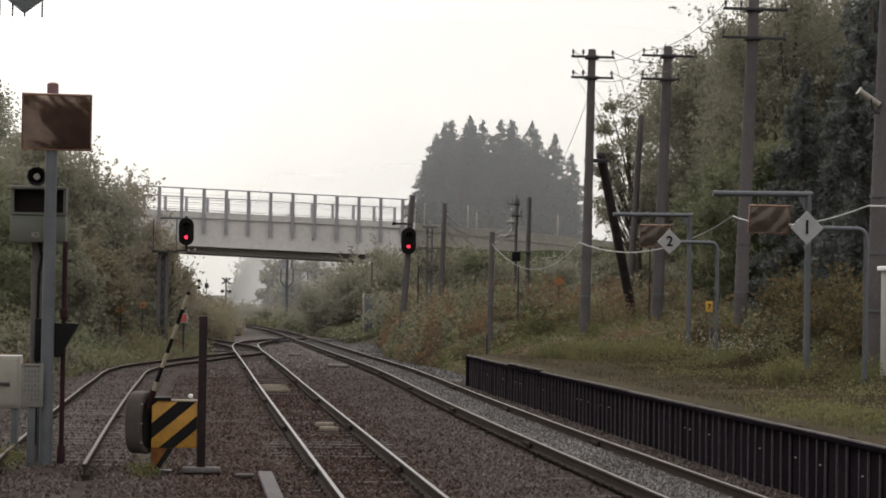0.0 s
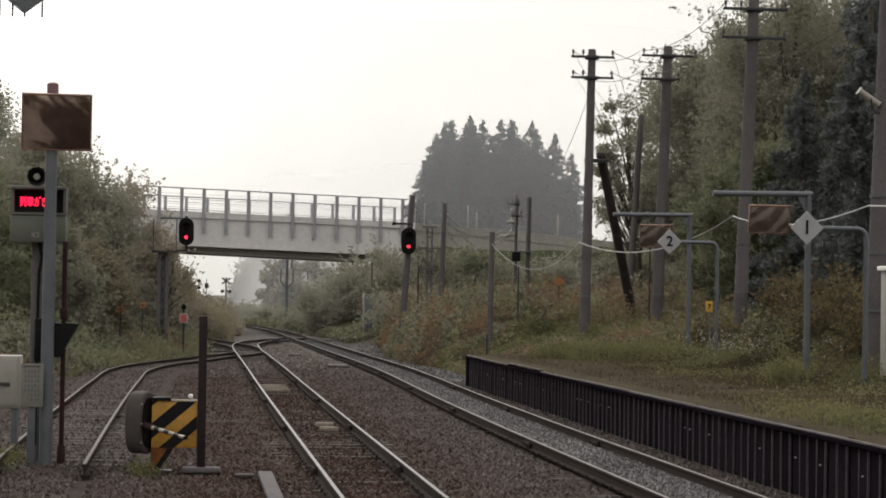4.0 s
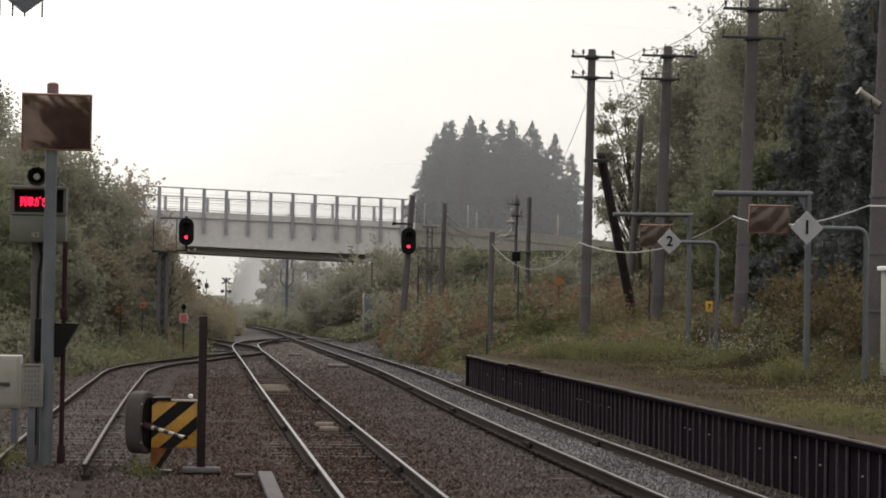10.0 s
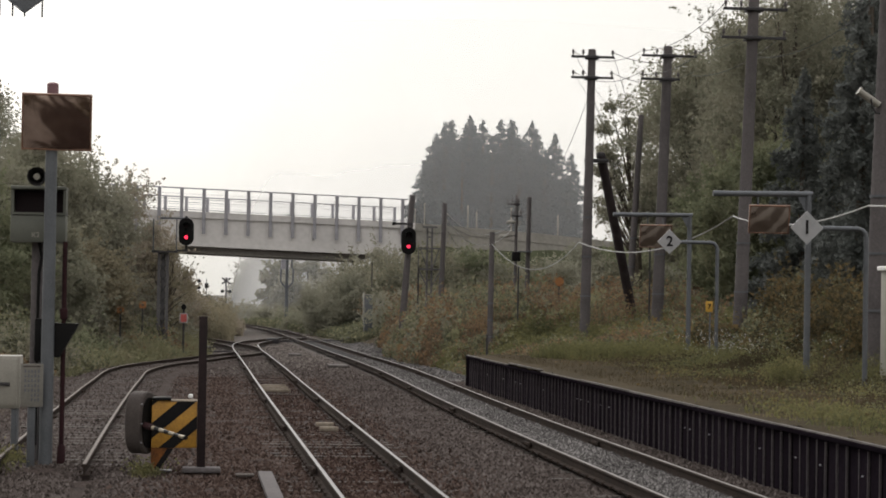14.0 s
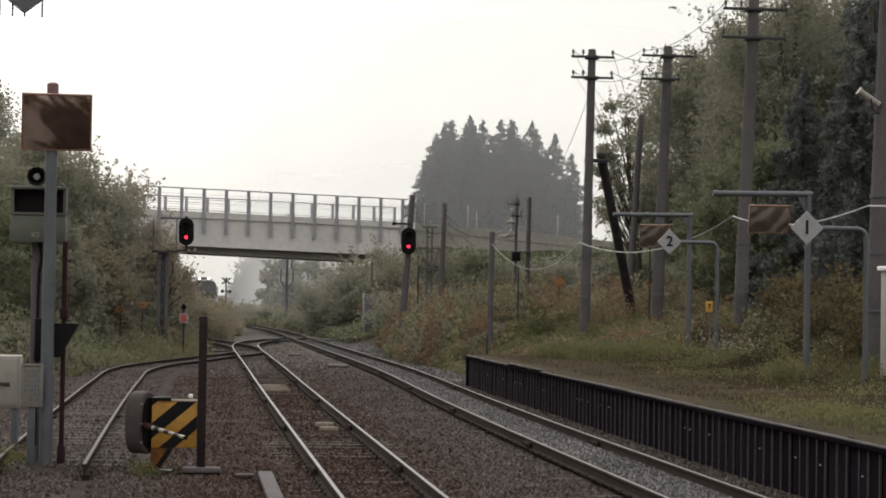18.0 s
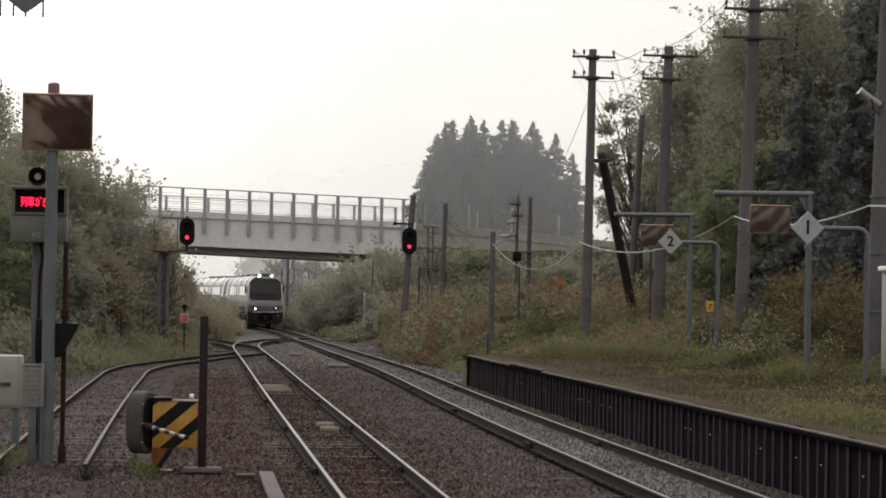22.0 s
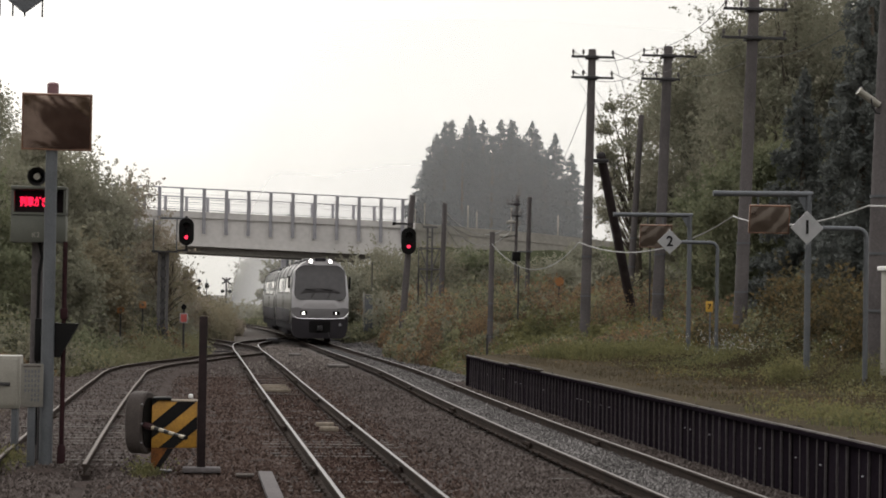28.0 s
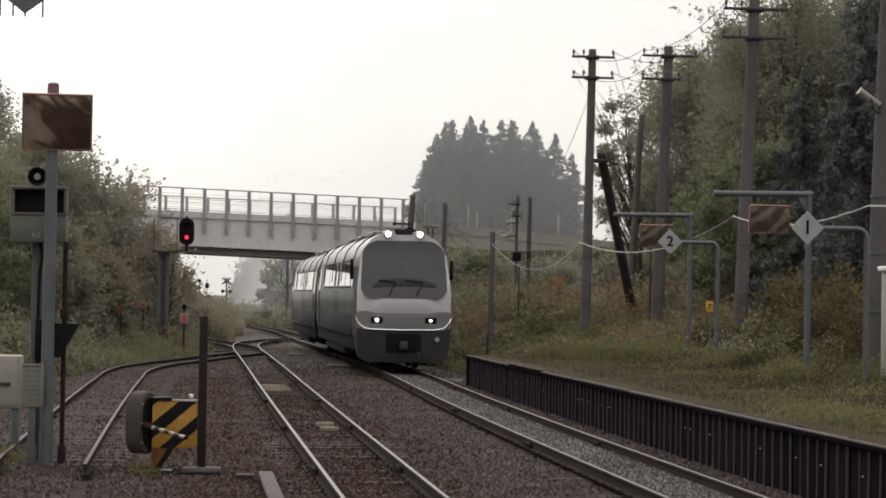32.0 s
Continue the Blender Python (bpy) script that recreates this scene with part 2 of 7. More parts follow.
class Shape:
    """Gathers vertices and faces of one mesh."""

    def __init__(self):
        self.v, self.f, self.mi = [], [], []

    def add(self, verts, faces, slot=0):
        k = len(self.v)
        self.v.extend(tuple(q) for q in verts)
        self.f.extend(tuple(k + i for i in q) for q in faces)
        self.mi.extend([slot] * len(faces))
        return self

    def box(self, x0, x1, y0, y1, z0, z1, c=0.0, slot=0):
        """A box; c chamfers its edges."""
        if not c:
            return self.add([(x, y, z) for z in (z0, z1) for x, y in ((x0, y0), (x1, y0), (x1, y1), (x0, y1))],
                            [(3, 2, 1, 0), (4, 5, 6, 7), (0, 1, 5, 4), (1, 2, 6, 5), (2, 3, 7, 6), (3, 0, 4, 7)], slot)
        c = min(c, (x1 - x0) / 2.2, (y1 - y0) / 2.2, (z1 - z0) / 2.2)
        bm = bmesh.new()
        bmesh.ops.create_cube(bm, size=1, matrix=Matrix.Translation(((x0 + x1) / 2, (y0 + y1) / 2, (z0 + z1) / 2)) @ Matrix.Diagonal((x1 - x0, y1 - y0, z1 - z0, 1)))
        bmesh.ops.bevel(bm, geom=bm.edges[:], offset=c, segments=2, profile=0.5, affect="EDGES")
        bm.verts.index_update()
        self.add([q.co[:] for q in bm.verts], [[q.index for q in f.verts] for f in bm.faces], slot)
        bm.free()
        return self

    def tube(self, points, radii, n=10, slot=0, caps=True):
        """A round bar along the points."""
        pts = [Vector(p) for p in points]
        radii = [radii] * len(pts) if isinstance(radii, (int, float)) else radii
        rings, side = [], None
        for i, p in enumerate(pts):
            d = (pts[min(i + 1, len(pts) - 1)] - pts[max(i - 1, 0)]).normalized()
            if side is None:
                side = d.orthogonal().normalized()
            side = (side - d * side.dot(d)).normalized()
            other = d.cross(side)
            rings += [p + (side * math.cos(a) + other * math.sin(a)) * radii[i] for a in (math.tau * j / n for j in range(n))]
        faces = [(i * n + j, i * n + (j + 1) % n, (i + 1) * n + (j + 1) % n, (i + 1) * n + j) for i in range(len(pts) - 1) for j in range(n)]
        if caps:
            faces += [tuple(range(n - 1, -1, -1)), tuple(range((len(pts) - 1) * n, len(pts) * n))]
        return self.add(rings, faces, slot)

    def prism(self, outline, axis, lo, hi, slot=0):
        """An outline of (u, w) pushed along an axis; u, w are the other two axes in order."""
        n = len(outline)
        put = {"x": lambda u, w, h: (h, u, w), "y": lambda u, w, h: (u, h, w), "z": lambda u, w, h: (u, w, h)}[axis]
        vs = [put(u, w, h) for h in (lo, hi) for u, w in outline]
        fs = [(i, (i + 1) % n, n + (i + 1) % n, n + i) for i in range(n)] + [tuple(range(n - 1, -1, -1)), tuple(range(n, 2 * n))]
        return self.add(vs, fs, slot)

    def mesh(self, name, mats, smooth=False):
        me = bpy.data.meshes.new(name)
        me.from_pydata(self.v, [], self.f)
        for m in (mats if isinstance(mats, (list, tuple)) else [mats]):
            me.materials.append(m)
        me.polygons.foreach_set("material_index", self.mi)
        bm = bmesh.new()
        bm.from_mesh(me)
        bmesh.ops.recalc_face_normals(bm, faces=bm.faces[:])
        bm.to_mesh(me)
        bm.free()
        if smooth:
            me.polygons.foreach_set("use_smooth", [True] * len(me.polygons))
            me.set_sharp_from_angle(angle=radians(40))
        return me


def empty(name, x=0, y=0, z=0, rz=0, label="", category="", group="", kind=""):
    ob = new(name)
    ob.empty_display_size = 0.2
    ob.matrix_basis = pose(x, y, z, 0, 0, rz)
    return tagged(ob, label, category, group, kind)


def part(name, shape, material, parent=None, label="", smooth=True):
    """One mesh object under a thing or a part."""
    ob = new(name, shape.mesh(name, material, smooth) if isinstance(shape, Shape) else shape)
    ob.parent = parent
    return tagged(ob, label)


def bulk(name, verts, faces, material, smooth=False):
    """A mesh from number arrays; faces all have the same number of corners."""
    me = bpy.data.meshes.new(name)
    nv, nf, k = len(verts), len(faces), faces.shape[1]
    me.vertices.add(nv)
    me.vertices.foreach_set("co", np.asarray(verts, np.float32).ravel())
    me.loops.add(nf * k)
    me.loops.foreach_set("vertex_index", np.asarray(faces, np.int32).ravel())
    me.polygons.add(nf)
    me.polygons.foreach_set("loop_start", np.arange(nf, dtype=np.int32) * k)
    me.update(calc_edges=True)
    me.materials.append(material)
    if smooth:
        me.polygons.foreach_set("use_smooth", [True] * nf)
    return me


def lettering(text, height, material, name="lettering", bold=0.0):
    """Flat raised letters, upright and facing the viewer, centred on the origin."""
    cu = bpy.data.curves.new(name, "FONT")
    cu.body, cu.size, cu.extrude, cu.offset = text, height, 0.004, bold
    cu.align_x, cu.align_y = "CENTER", "CENTER"
    tmp = new(name, cu)
    me = bpy.data.meshes.new_from_object(tmp)
    bpy.data.objects.remove(tmp)
    me.transform(Matrix.Rotation(radians(90), 4, "X"))
    me.materials.clear()
    me.materials.append(material)
    return me


RNG = np.random.default_rng(7)

# ---- lie of the land ----


def smooth01(v):
    v = np.clip(v, 0, 1)
    return v * v * (3 - 2 * v)


def grade(y):
    """Height of the rail heads along the line: it falls gently beyond the platform's end."""
    return -0.0037 * np.clip(np.asarray(y, float) - 65, 0, 95)


def land(x, y):
    """Height of the ground."""
    x, y = np.asarray(x, float), np.asarray(y, float)
    z = grade(y) - 0.225 + 0 * x
    z = z + 0.80 * smooth01((x - 8.4) / 3.0) + 0.03 * np.clip(x - 12, 0, 60)
    z = z + 0.55 * smooth01((-3.2 - x) / 4) * smooth01((y - 34) / 10) + 0.02 * np.clip(-x - 8, 0, 60)
    return z


def curve_x(knots, y):
    """Smooth line through (x, y) knots."""
    ys = np.array([k[1] for k in knots], float)
    xs = np.array([k[0] for k in knots], float)
    m = np.gradient(xs, ys)
    y = np.asarray(y, float)
    i = np.clip(np.searchsorted(ys, y) - 1, 0, len(ys) - 2)
    h = ys[i + 1] - ys[i]
    t = (y - ys[i]) / h
    return ((2 * t**3 - 3 * t**2 + 1) * xs[i] + (t**3 - 2 * t**2 + t) * h * m[i] + (-2 * t**3 + 3 * t**2) * xs[i + 1] + (t**3 - t**2) * h * m[i + 1])


MAIN = [(5.84, -40), (5.84, 0), (5.865, 45), (6.125, 63), (6.18, 76), (6.16, 90), (6.18, 105), (6.2, 125), (6.2, 140), (6.12, 149), (5.97, 157), (5.55, 168),
        (4.92, 178), (4.0, 189), (2.75, 199), (0.9, 211), (-1.4, 222), (-4.4, 234), (-8.3, 247), (-13.2, 261), (-18.8, 277), (-33, 312), (-51, 352), (-70, 392), (-92, 436), (-116, 484)]
LOOP = [(2.226, -40), (2.226, 0), (2.226, 60), (2.30, 80), (2.36, 93), (2.58, 101.5), (3.10, 108), (4.05, 114.2), (5.0, 118.5), (6.0, 124)]
SIDING = [(-1.773, -40), (-1.773, 0), (-1.80, 56), (-1.74, 61), (-1.2, 66.6), (0.05, 73.2), (0.85, 77.6), (1.9, 82.5), (2.3, 86)]
SPUR = [(2.36, 93), (2.2, 97), (1.9, 101), (1.3, 108), (0.4, 116), (-1.2, 126), (-3.6, 138), (-7, 150)]

# ---- ground ----


def ground_sheet():
    xs = np.unique(np.concatenate([np.linspace(-1500, -60, 10), np.linspace(-60, -8, 18), np.linspace(-8, 16, 81), np.linspace(16, 70, 24), np.linspace(70, 1500, 10)]))
    ys = np.unique(np.concatenate([np.linspace(-400, 0, 8), np.linspace(0, 22, 10), np.linspace(22, 70, 140), np.linspace(70, 260, 150), np.linspace(260, 3000, 16)]))
    gx, gy = np.meshgrid(xs, ys)
    gz = land(gx, gy) + RNG.normal(0, 0.012, gx.shape) * (np.abs(gx) < 20)
    nx, ny = len(xs), len(ys)
    idx = np.arange(nx * ny).reshape(ny, nx)
    faces = np.stack([idx[:-1, :-1], idx[:-1, 1:], idx[1:, 1:], idx[1:, :-1]], -1).reshape(-1, 4)
    me = bulk("ground", np.stack([gx, gy, gz], -1).reshape(-1, 3), faces, BALLAST, True)
    me.materials.append(SOIL)
    mid = (gx[:-1, :-1] + gx[1:, 1:]).ravel() / 2, (gy[:-1, :-1] + gy[1:, 1:]).ravel() / 2
    edge = RNG.normal(0, 0.5, len(mid[0]))
    off = (mid[0] > 8.2 + edge) | (mid[0] < -3.4 + edge * 0.6) | (mid[1] > 300)
    # past about 78 m the bed takes the lighter colour, painting in haze
    me.materials.append(HAZED_BED)
    slot = np.where(off, 1, np.where(mid[1] + 8 * edge > 78, 2, 0))
    me.polygons.foreach_set("material_index", slot.astype(np.int32))
    tagged(new("ground", me), "brown stony trackbed with grassy soil along its sides", "ground", kind="structure")


ground_sheet()

# ---- tracks ----
RAIL_OUT = [(-0.022, 0), (0.022, 0), (0.0325, -0.008), (0.0325, -0.03), (0.009, -0.045), (0.009, -0.125), (0.062, -0.138), (0.062, -0.152),
            (-0.062, -0.152), (-0.062, -0.138), (-0.009, -0.125), (-0.009, -0.045), (-0.0325, -0.03), (-0.0325, -0.008)]


def rail_shape(knots, offset, y0, y1, step=2.0):
    ys = np.arange(y0, y1 + 0.01, step)
    s = Shape()
    ring = []
    for y in ys:
        dx = float(curve_x(knots, y + 0.1) - curve_x(knots, y - 0.1)) / 0.2
        nrm = Vector((1, -dx, 0)).normalized()
        c = Vector((float(curve_x(knots, y)), y, float(grade(y)))) + nrm * offset
        ring += [c + nrm * u + Vector((0, 0, w)) for u, w in RAIL_OUT]
    k = len(RAIL_OUT)
    side = [(i * k + j, i * k + (j + 1) % k, (i + 1) * k + (j + 1) % k, (i + 1) * k + j) for i in range(len(ys) - 1) for j in range(1, k)]
    top = [(i * k, i * k + 1, (i + 1) * k + 1, (i + 1) * k) for i in range(len(ys) - 1)]
    s.add(ring, side + [tuple(range(k)), tuple(range(len(ring) - k, len(ring)))], 0)
    s.f += top
    s.mi += [1] * len(top)
    return s


def sleeper_mesh(length=2.1):
    s = Shape().box(-length / 2, length / 2, -0.10, 0.10, -0.14, 0, 0.012)
    return s.mesh("sleeper", SLEEPER)


def track(knots, y0, y1, top, label, spacing, start, joints=(), y_end_sleepers=None, sunk=0.0, near_clips=True):
    t = empty("railway_track", label=label, category="railway track", kind="structure")
    for off in (-0.566, 0.566):
        part("rail", rail_shape(knots, off, y0, y1), [RUST, top], t, "worn steel rail with a shiny running surface")
    me = sleeper_mesh()
    y = start
    while y < min(y_end_sleepers or y1, start + 290 * spacing):
        dx = float(curve_x(knots, y + 0.1) - curve_x(knots, y - 0.1)) / 0.2
        o = new("sleeper", me)
        o.parent = t
        o.matrix_basis = pose(float(curve_x(knots, y)) + RNG.normal(0, 0.02), y, float(grade(y)) - 0.150 - sunk + RNG.normal(0, 0.008), 0, 0, math.degrees(-math.atan(dx)) + RNG.normal(0, 0.4))
        y += spacing
    clip = Shape().box(0.03, 0.085, -0.03, 0.03, -0.165, -0.125, 0.006).box(-0.085, -0.03, -0.03, 0.03, -0.165, -0.125, 0.006).mesh("rail_clip", RUST)
    for i in range(70 if near_clips else 0):
        yy = 24.5 + i * spacing * 0.9
        if yy < y0:
            continue
        if yy > min(y1, 62):
            break
        for off in (-0.566, 0.566):
            o = new("rail_clip", clip)
            o.parent = t
            o.matrix_basis = pose(float(curve_x(knots, yy)) + off, yy, float(grade(yy)))
    plate = Shape()
    for sx in (-1, 1):
        plate.box(sx * 0.05 - 0.02, sx * 0.05 + 0.02, -0.28, 0.28, -0.115, -0.045, 0.006)
        for j in range(4):
            plate.tube([(sx * 0.06, -0.21 + 0.14 * j, -0.08), (sx * 0.10, -0.21 + 0.14 * j, -0.08)], 0.016, 6)
    pm = plate.mesh("fishplate", RUST)
    for y in joints:
        for off in (-0.566, 0.566):
            o = new("fishplate", pm)
            o.parent = t
            o.matrix_basis = pose(float(curve_x(knots, y)) + off, y + (0.4 if off > 0 else 0), float(grade(y)))
    return t


track(MAIN, -40, 480, DULL_RAIL, "main line track with rusty rails on a stone bed", 0.62, 4, (23, 33, 43, 53, 63, 73, 83), None, 0.075)
track(LOOP, -40, 124, BRIGHT_RAIL, "loop line track with brightly polished rails", 0.62, 4, (27.8, 36.6, 46, 56, 66, 76), 116, 0.066)
track(SIDING, 27.4, 86, SIDING_RAIL, "old siding track with dull rusty rails curving into the loop line", 0.64, 28.8, (39, 49), 82, -0.046)
track(SPUR, 93, 149, SIDING_RAIL, "overgrown siding track branching off to the bushes", 0.66, 97, (), None, 0.02, False)


def turnout_bits():
    """Switch machine, rods and crossing irons of the turnouts."""
    t = empty("turnout_gear", 4.2, 112, float(grade(112)) - 0.16, label="dark steel switch rods and point machine between the tracks", category="switch gear")
    part("point_machine", Shape().box(-0.3, 0.3, -0.5, 0.5, 0, 0.28, 0.04), DARK_STEEL, t)
    part("rod", Shape().tube([(0.3, 0.1, 0.12), (2.9, 0.1, 0.12)], 0.03, 8), DARK_STEEL, t)
    t = empty("turnout_gear", 8.5, 118, float(grade(118)) - 0.17, label="dark steel point machine beside the main line", category="switch gear")
    part("point_machine", Shape().box(-0.3, 0.6, -0.4, 0.4, 0, 0.30, 0.05), DARK_STEEL, t)
    part("rod", Shape().tube([(-1.6, 0.1, 0.1), (-0.3, 0.1, 0.1)], 0.03, 8), DARK_STEEL, t)
    part("motor_cover", Shape().box(0.65, 1.25, -0.3, 0.3, 0, 0.22, 0.05), DARK_STEEL, t)
    t = empty("turnout_gear", 0.6, 87, float(grade(87)) - 0.17, label="black point machine and rods beside the siding", category="switch gear")
    part("point_machine", Shape().box(-0.5, 0.2, -0.6, 0.6, 0, 0.34, 0.05), DARK_STEEL, t)
    part("rod", Shape().tube([(0.2, 0.1, 0.12), (1.3, 0.1, 0.12)], 0.03, 8), DARK_STEEL, t)


turnout_bits()

# ---- ballast stones ----


def stones(name, n, x_of, y_of, size, material, label, zoff=0.0):
    """Half-bedded angular stones: four corners on the bed and a skewed top."""
    base = np.array([(1, 0, -0.2), (0, 1, -0.2), (-1, 0, -0.2), (0, -1, -0.2), (0, 0, 1.0)], float)
    tri = np.array([(0, 1, 4), (1, 2, 4), (2, 3, 4), (3, 0, 4)])
    p = np.stack([x_of, y_of, land(x_of, y_of) + zoff], -1)
    v = base[None] * (size * RNG.uniform(0.55, 1.3, (n, 1, 1))) * RNG.uniform(0.7, 1.2, (n, 5, 1))
    v[:, 4, :2] += RNG.normal(0, 0.45, (n, 2)) * size
    a = RNG.uniform(0, math.tau, n)
    ca, sa = np.cos(a)[:, None], np.sin(a)[:, None]
    x, y = v[..., 0] * ca - v[..., 1] * sa, v[..., 0] * sa + v[..., 1] * ca
    v = np.stack([x, y, v[..., 2]], -1) + p[:, None]
    f = (tri[None] + (np.arange(n) * 5)[:, None, None]).reshape(-1, 3)
    return tagged(new(name, bulk(name, v.reshape(-1, 3), f, material)), label, "ballast", kind="stuff")


def stone_mat(name, colours):
    m = leafy(name, colours, 0.0, 0.0, 0.85)
    return m


STONE_BROWN = stone_mat("brown_stones", [(0.0125, 0.0086, 0.0074), (0.034, 0.0235, 0.0195), (0.056, 0.0400, 0.0335), (0.094, 0.074, 0.065)])
STONE_DUSTY = stone_mat("dusty_stones", [(0.0155, 0.0126, 0.0112), (0.040, 0.0330, 0.0295), (0.066, 0.0555, 0.0505), (0.108, 0.094, 0.088)])
STONE_OILED = stone_mat("oiled_stones", [(0.010, 0.0066, 0.0056), (0.026, 0.017, 0.0145), (0.043, 0.029, 0.024), (0.085, 0.064, 0.054)])
# Far stones, lightened to stand in for haze.
STONE_HAZED = stone_mat("haze_paled_stones", [(0.030, 0.025, 0.022), (0.075, 0.065, 0.058), (0.115, 0.101, 0.092), (0.17, 0.152, 0.142)])
STONE_GREY = stone_mat("grey_stones", [(0.018, 0.0168, 0.016), (0.054, 0.051, 0.049), (0.096, 0.091, 0.088), (0.19, 0.181, 0.176)])


def spread(n, x0, x1, y0, y1, pw=1.6):
    """Places, denser near the camera."""
    y = y0 + (y1 - y0) * RNG.uniform(0, 1, n) ** pw
    return RNG.uniform(x0, x1, n), y


bx, by = spread(84000, -4.8, 7.4, 23.5, 64, 1.7)
keep = (bx > -0.1 * by - 0.8) & (bx < 0.33 * by + 0.5) & ((bx < 5.3) | (bx > 6.4))
near_rail = np.zeros(len(bx), bool)
for kn in (MAIN, LOOP, SIDING):
    for o in (-0.566, 0.566):
        near_rail |= np.abs(bx - curve_x(kn, by) - o) < 0.075
keep &= ~near_rail
dusty = (bx + RNG.normal(0, 0.35, len(bx)) > 3.5) | (bx + RNG.normal(0, 0.4, len(bx)) < -0.4)
keep &= ~((np.abs(bx - 2.24) < 1.05) & (np.abs((by - 4 + 0.31) % 0.62 - 0.31) < 0.11) & (RNG.uniform(0, 1, len(bx)) < 0.15))
oiled = np.abs(bx - curve_x(LOOP, by)) < 0.62 + RNG.normal(0, 0.08, len(bx))
for sel, m, lab in ((keep & ~dusty & ~oiled, STONE_BROWN, "rust-brown ballast stones round the loop line"), (keep & oiled, STONE_OILED, "dark oily ballast stones between the loop line rails"), (keep & dusty & ~oiled, STONE_DUSTY, "dusty grey-brown ballast stones between the tracks")):
    stones("ballast_stones", int(sel.sum()), bx[sel], by[sel], 0.033, m, lab, 0.006)
bx, by = spread(26000, -4, 5.2, 62, 118, 1.3)
keep = np.ones(len(bx), bool)
for kn in (LOOP, SIDING):
    for o in (-0.566, 0.566):
        keep &= np.abs(bx - curve_x(kn, np.minimum(by, kn[-1][1])) - o) > 0.09
# dry picks the stones paled with distance in place of haze
dry = RNG.uniform(0, 1, len(bx)) < smooth01((by - 58) / 34)
for sel, m, lab in ((keep & dry, STONE_HAZED, "ballast stones round the points, paled in colour for haze"), (keep & ~dry, STONE_DUSTY, "dusty brown ballast stones towards the points")):
    stones("ballast_stones", int(sel.sum()), bx[sel], by[sel], 0.04, m, lab, 0.010)
bx, by = RNG.uniform(5.34, 6.33, 30000), 23.5 + 60 * RNG.uniform(0, 1, 30000) ** 1.5
bx = bx + curve_x(MAIN, by) - 5.84
stones("fresh_ballast", len(bx), bx, by, 0.036, STONE_GREY, "pale grey fresh ballast between the main line rails", 0.085)


def fresh_bed():
    s = Shape()
    ys = np.arange(10, 118, 1.0)
    vs = []
    for y in ys:
        c = float(curve_x(MAIN, y))
        vs += [(c + u, y, float(grade(y)) + w) for u, w in ((-0.53, -0.20), (-0.42, -0.165), (0, -0.155), (0.42, -0.165), (0.53, -0.20))]
    s.add(vs, [(i * 5 + j, i * 5 + j + 1, i * 5 + j + 6, i * 5 + j + 5) for i in range(len(ys) - 1) for j in range(4)])
    tagged(part("ballast_bed", s, BALLAST_NEW), "bed of pale grey ballast between the main line rails", "ballast", kind="structure")


fresh_bed()


def siding_bed():
    """Packed dirt that buries the old siding almost to the rail heads."""
    s = Shape()
    ys = np.arange(27.5, 83, 0.6)
    vs = []
    for y in ys:
        c = float(curve_x(SIDING, y))
        e = min(1.0, (y - 27.5) / 1.2)
        vs += [(c + u + RNG.normal(0, 0.015), y, float(grade(y)) + (w * e + -0.25 * (1 - e)) + RNG.normal(0, 0.006)) for u, w in ((-1.45, -0.24), (-1.02, -0.105), (-0.45, -0.108), (0, -0.106), (0.45, -0.108), (1.02, -0.105), (1.45, -0.24))]
    s.add(vs, [(i * 7 + j, i * 7 + j + 1, i * 7 + j + 8, i * 7 + j + 7) for i in range(len(ys) - 1) for j in range(6)])
    tagged(part("ballast_bed", s, BALLAST), "packed brown dirt burying the old siding", "ballast", kind="structure")


siding_bed()
by = 27.5 + 53 * RNG.uniform(0, 1, 15000) ** 1.5
bx = RNG.uniform(-1.15, 1.15, 15000)
bare_wood = (np.abs((by - 28.8 + 0.32) % 0.64 - 0.32) < 0.115) & (RNG.uniform(0, 1, 15000) < 0.85)
keep = (np.abs(np.abs(bx) - 0.566) > 0.07) & ~bare_wood
bx, by = bx[keep], by[keep]
stones("ballast_stones", len(bx), bx + curve_x(SIDING, by), by, 0.029, STONE_DUSTY, "small dusty stones on the old siding", 0.122 * np.clip((by - 27.5) / 1.2, 0, 1))
bx, by = RNG.normal(8.0, 0.45, 9000), 61 + 70 * RNG.uniform(0, 1, 9000) ** 1.4
bx = np.clip(bx, 6.95, 9.5) + curve_x(MAIN, by) - 5.84
stones("ballast_shoulder", len(bx), bx, by, 0.045, STONE_GREY, "grey ballast shoulder beside the main line", 0.02)

# ---- platform ----


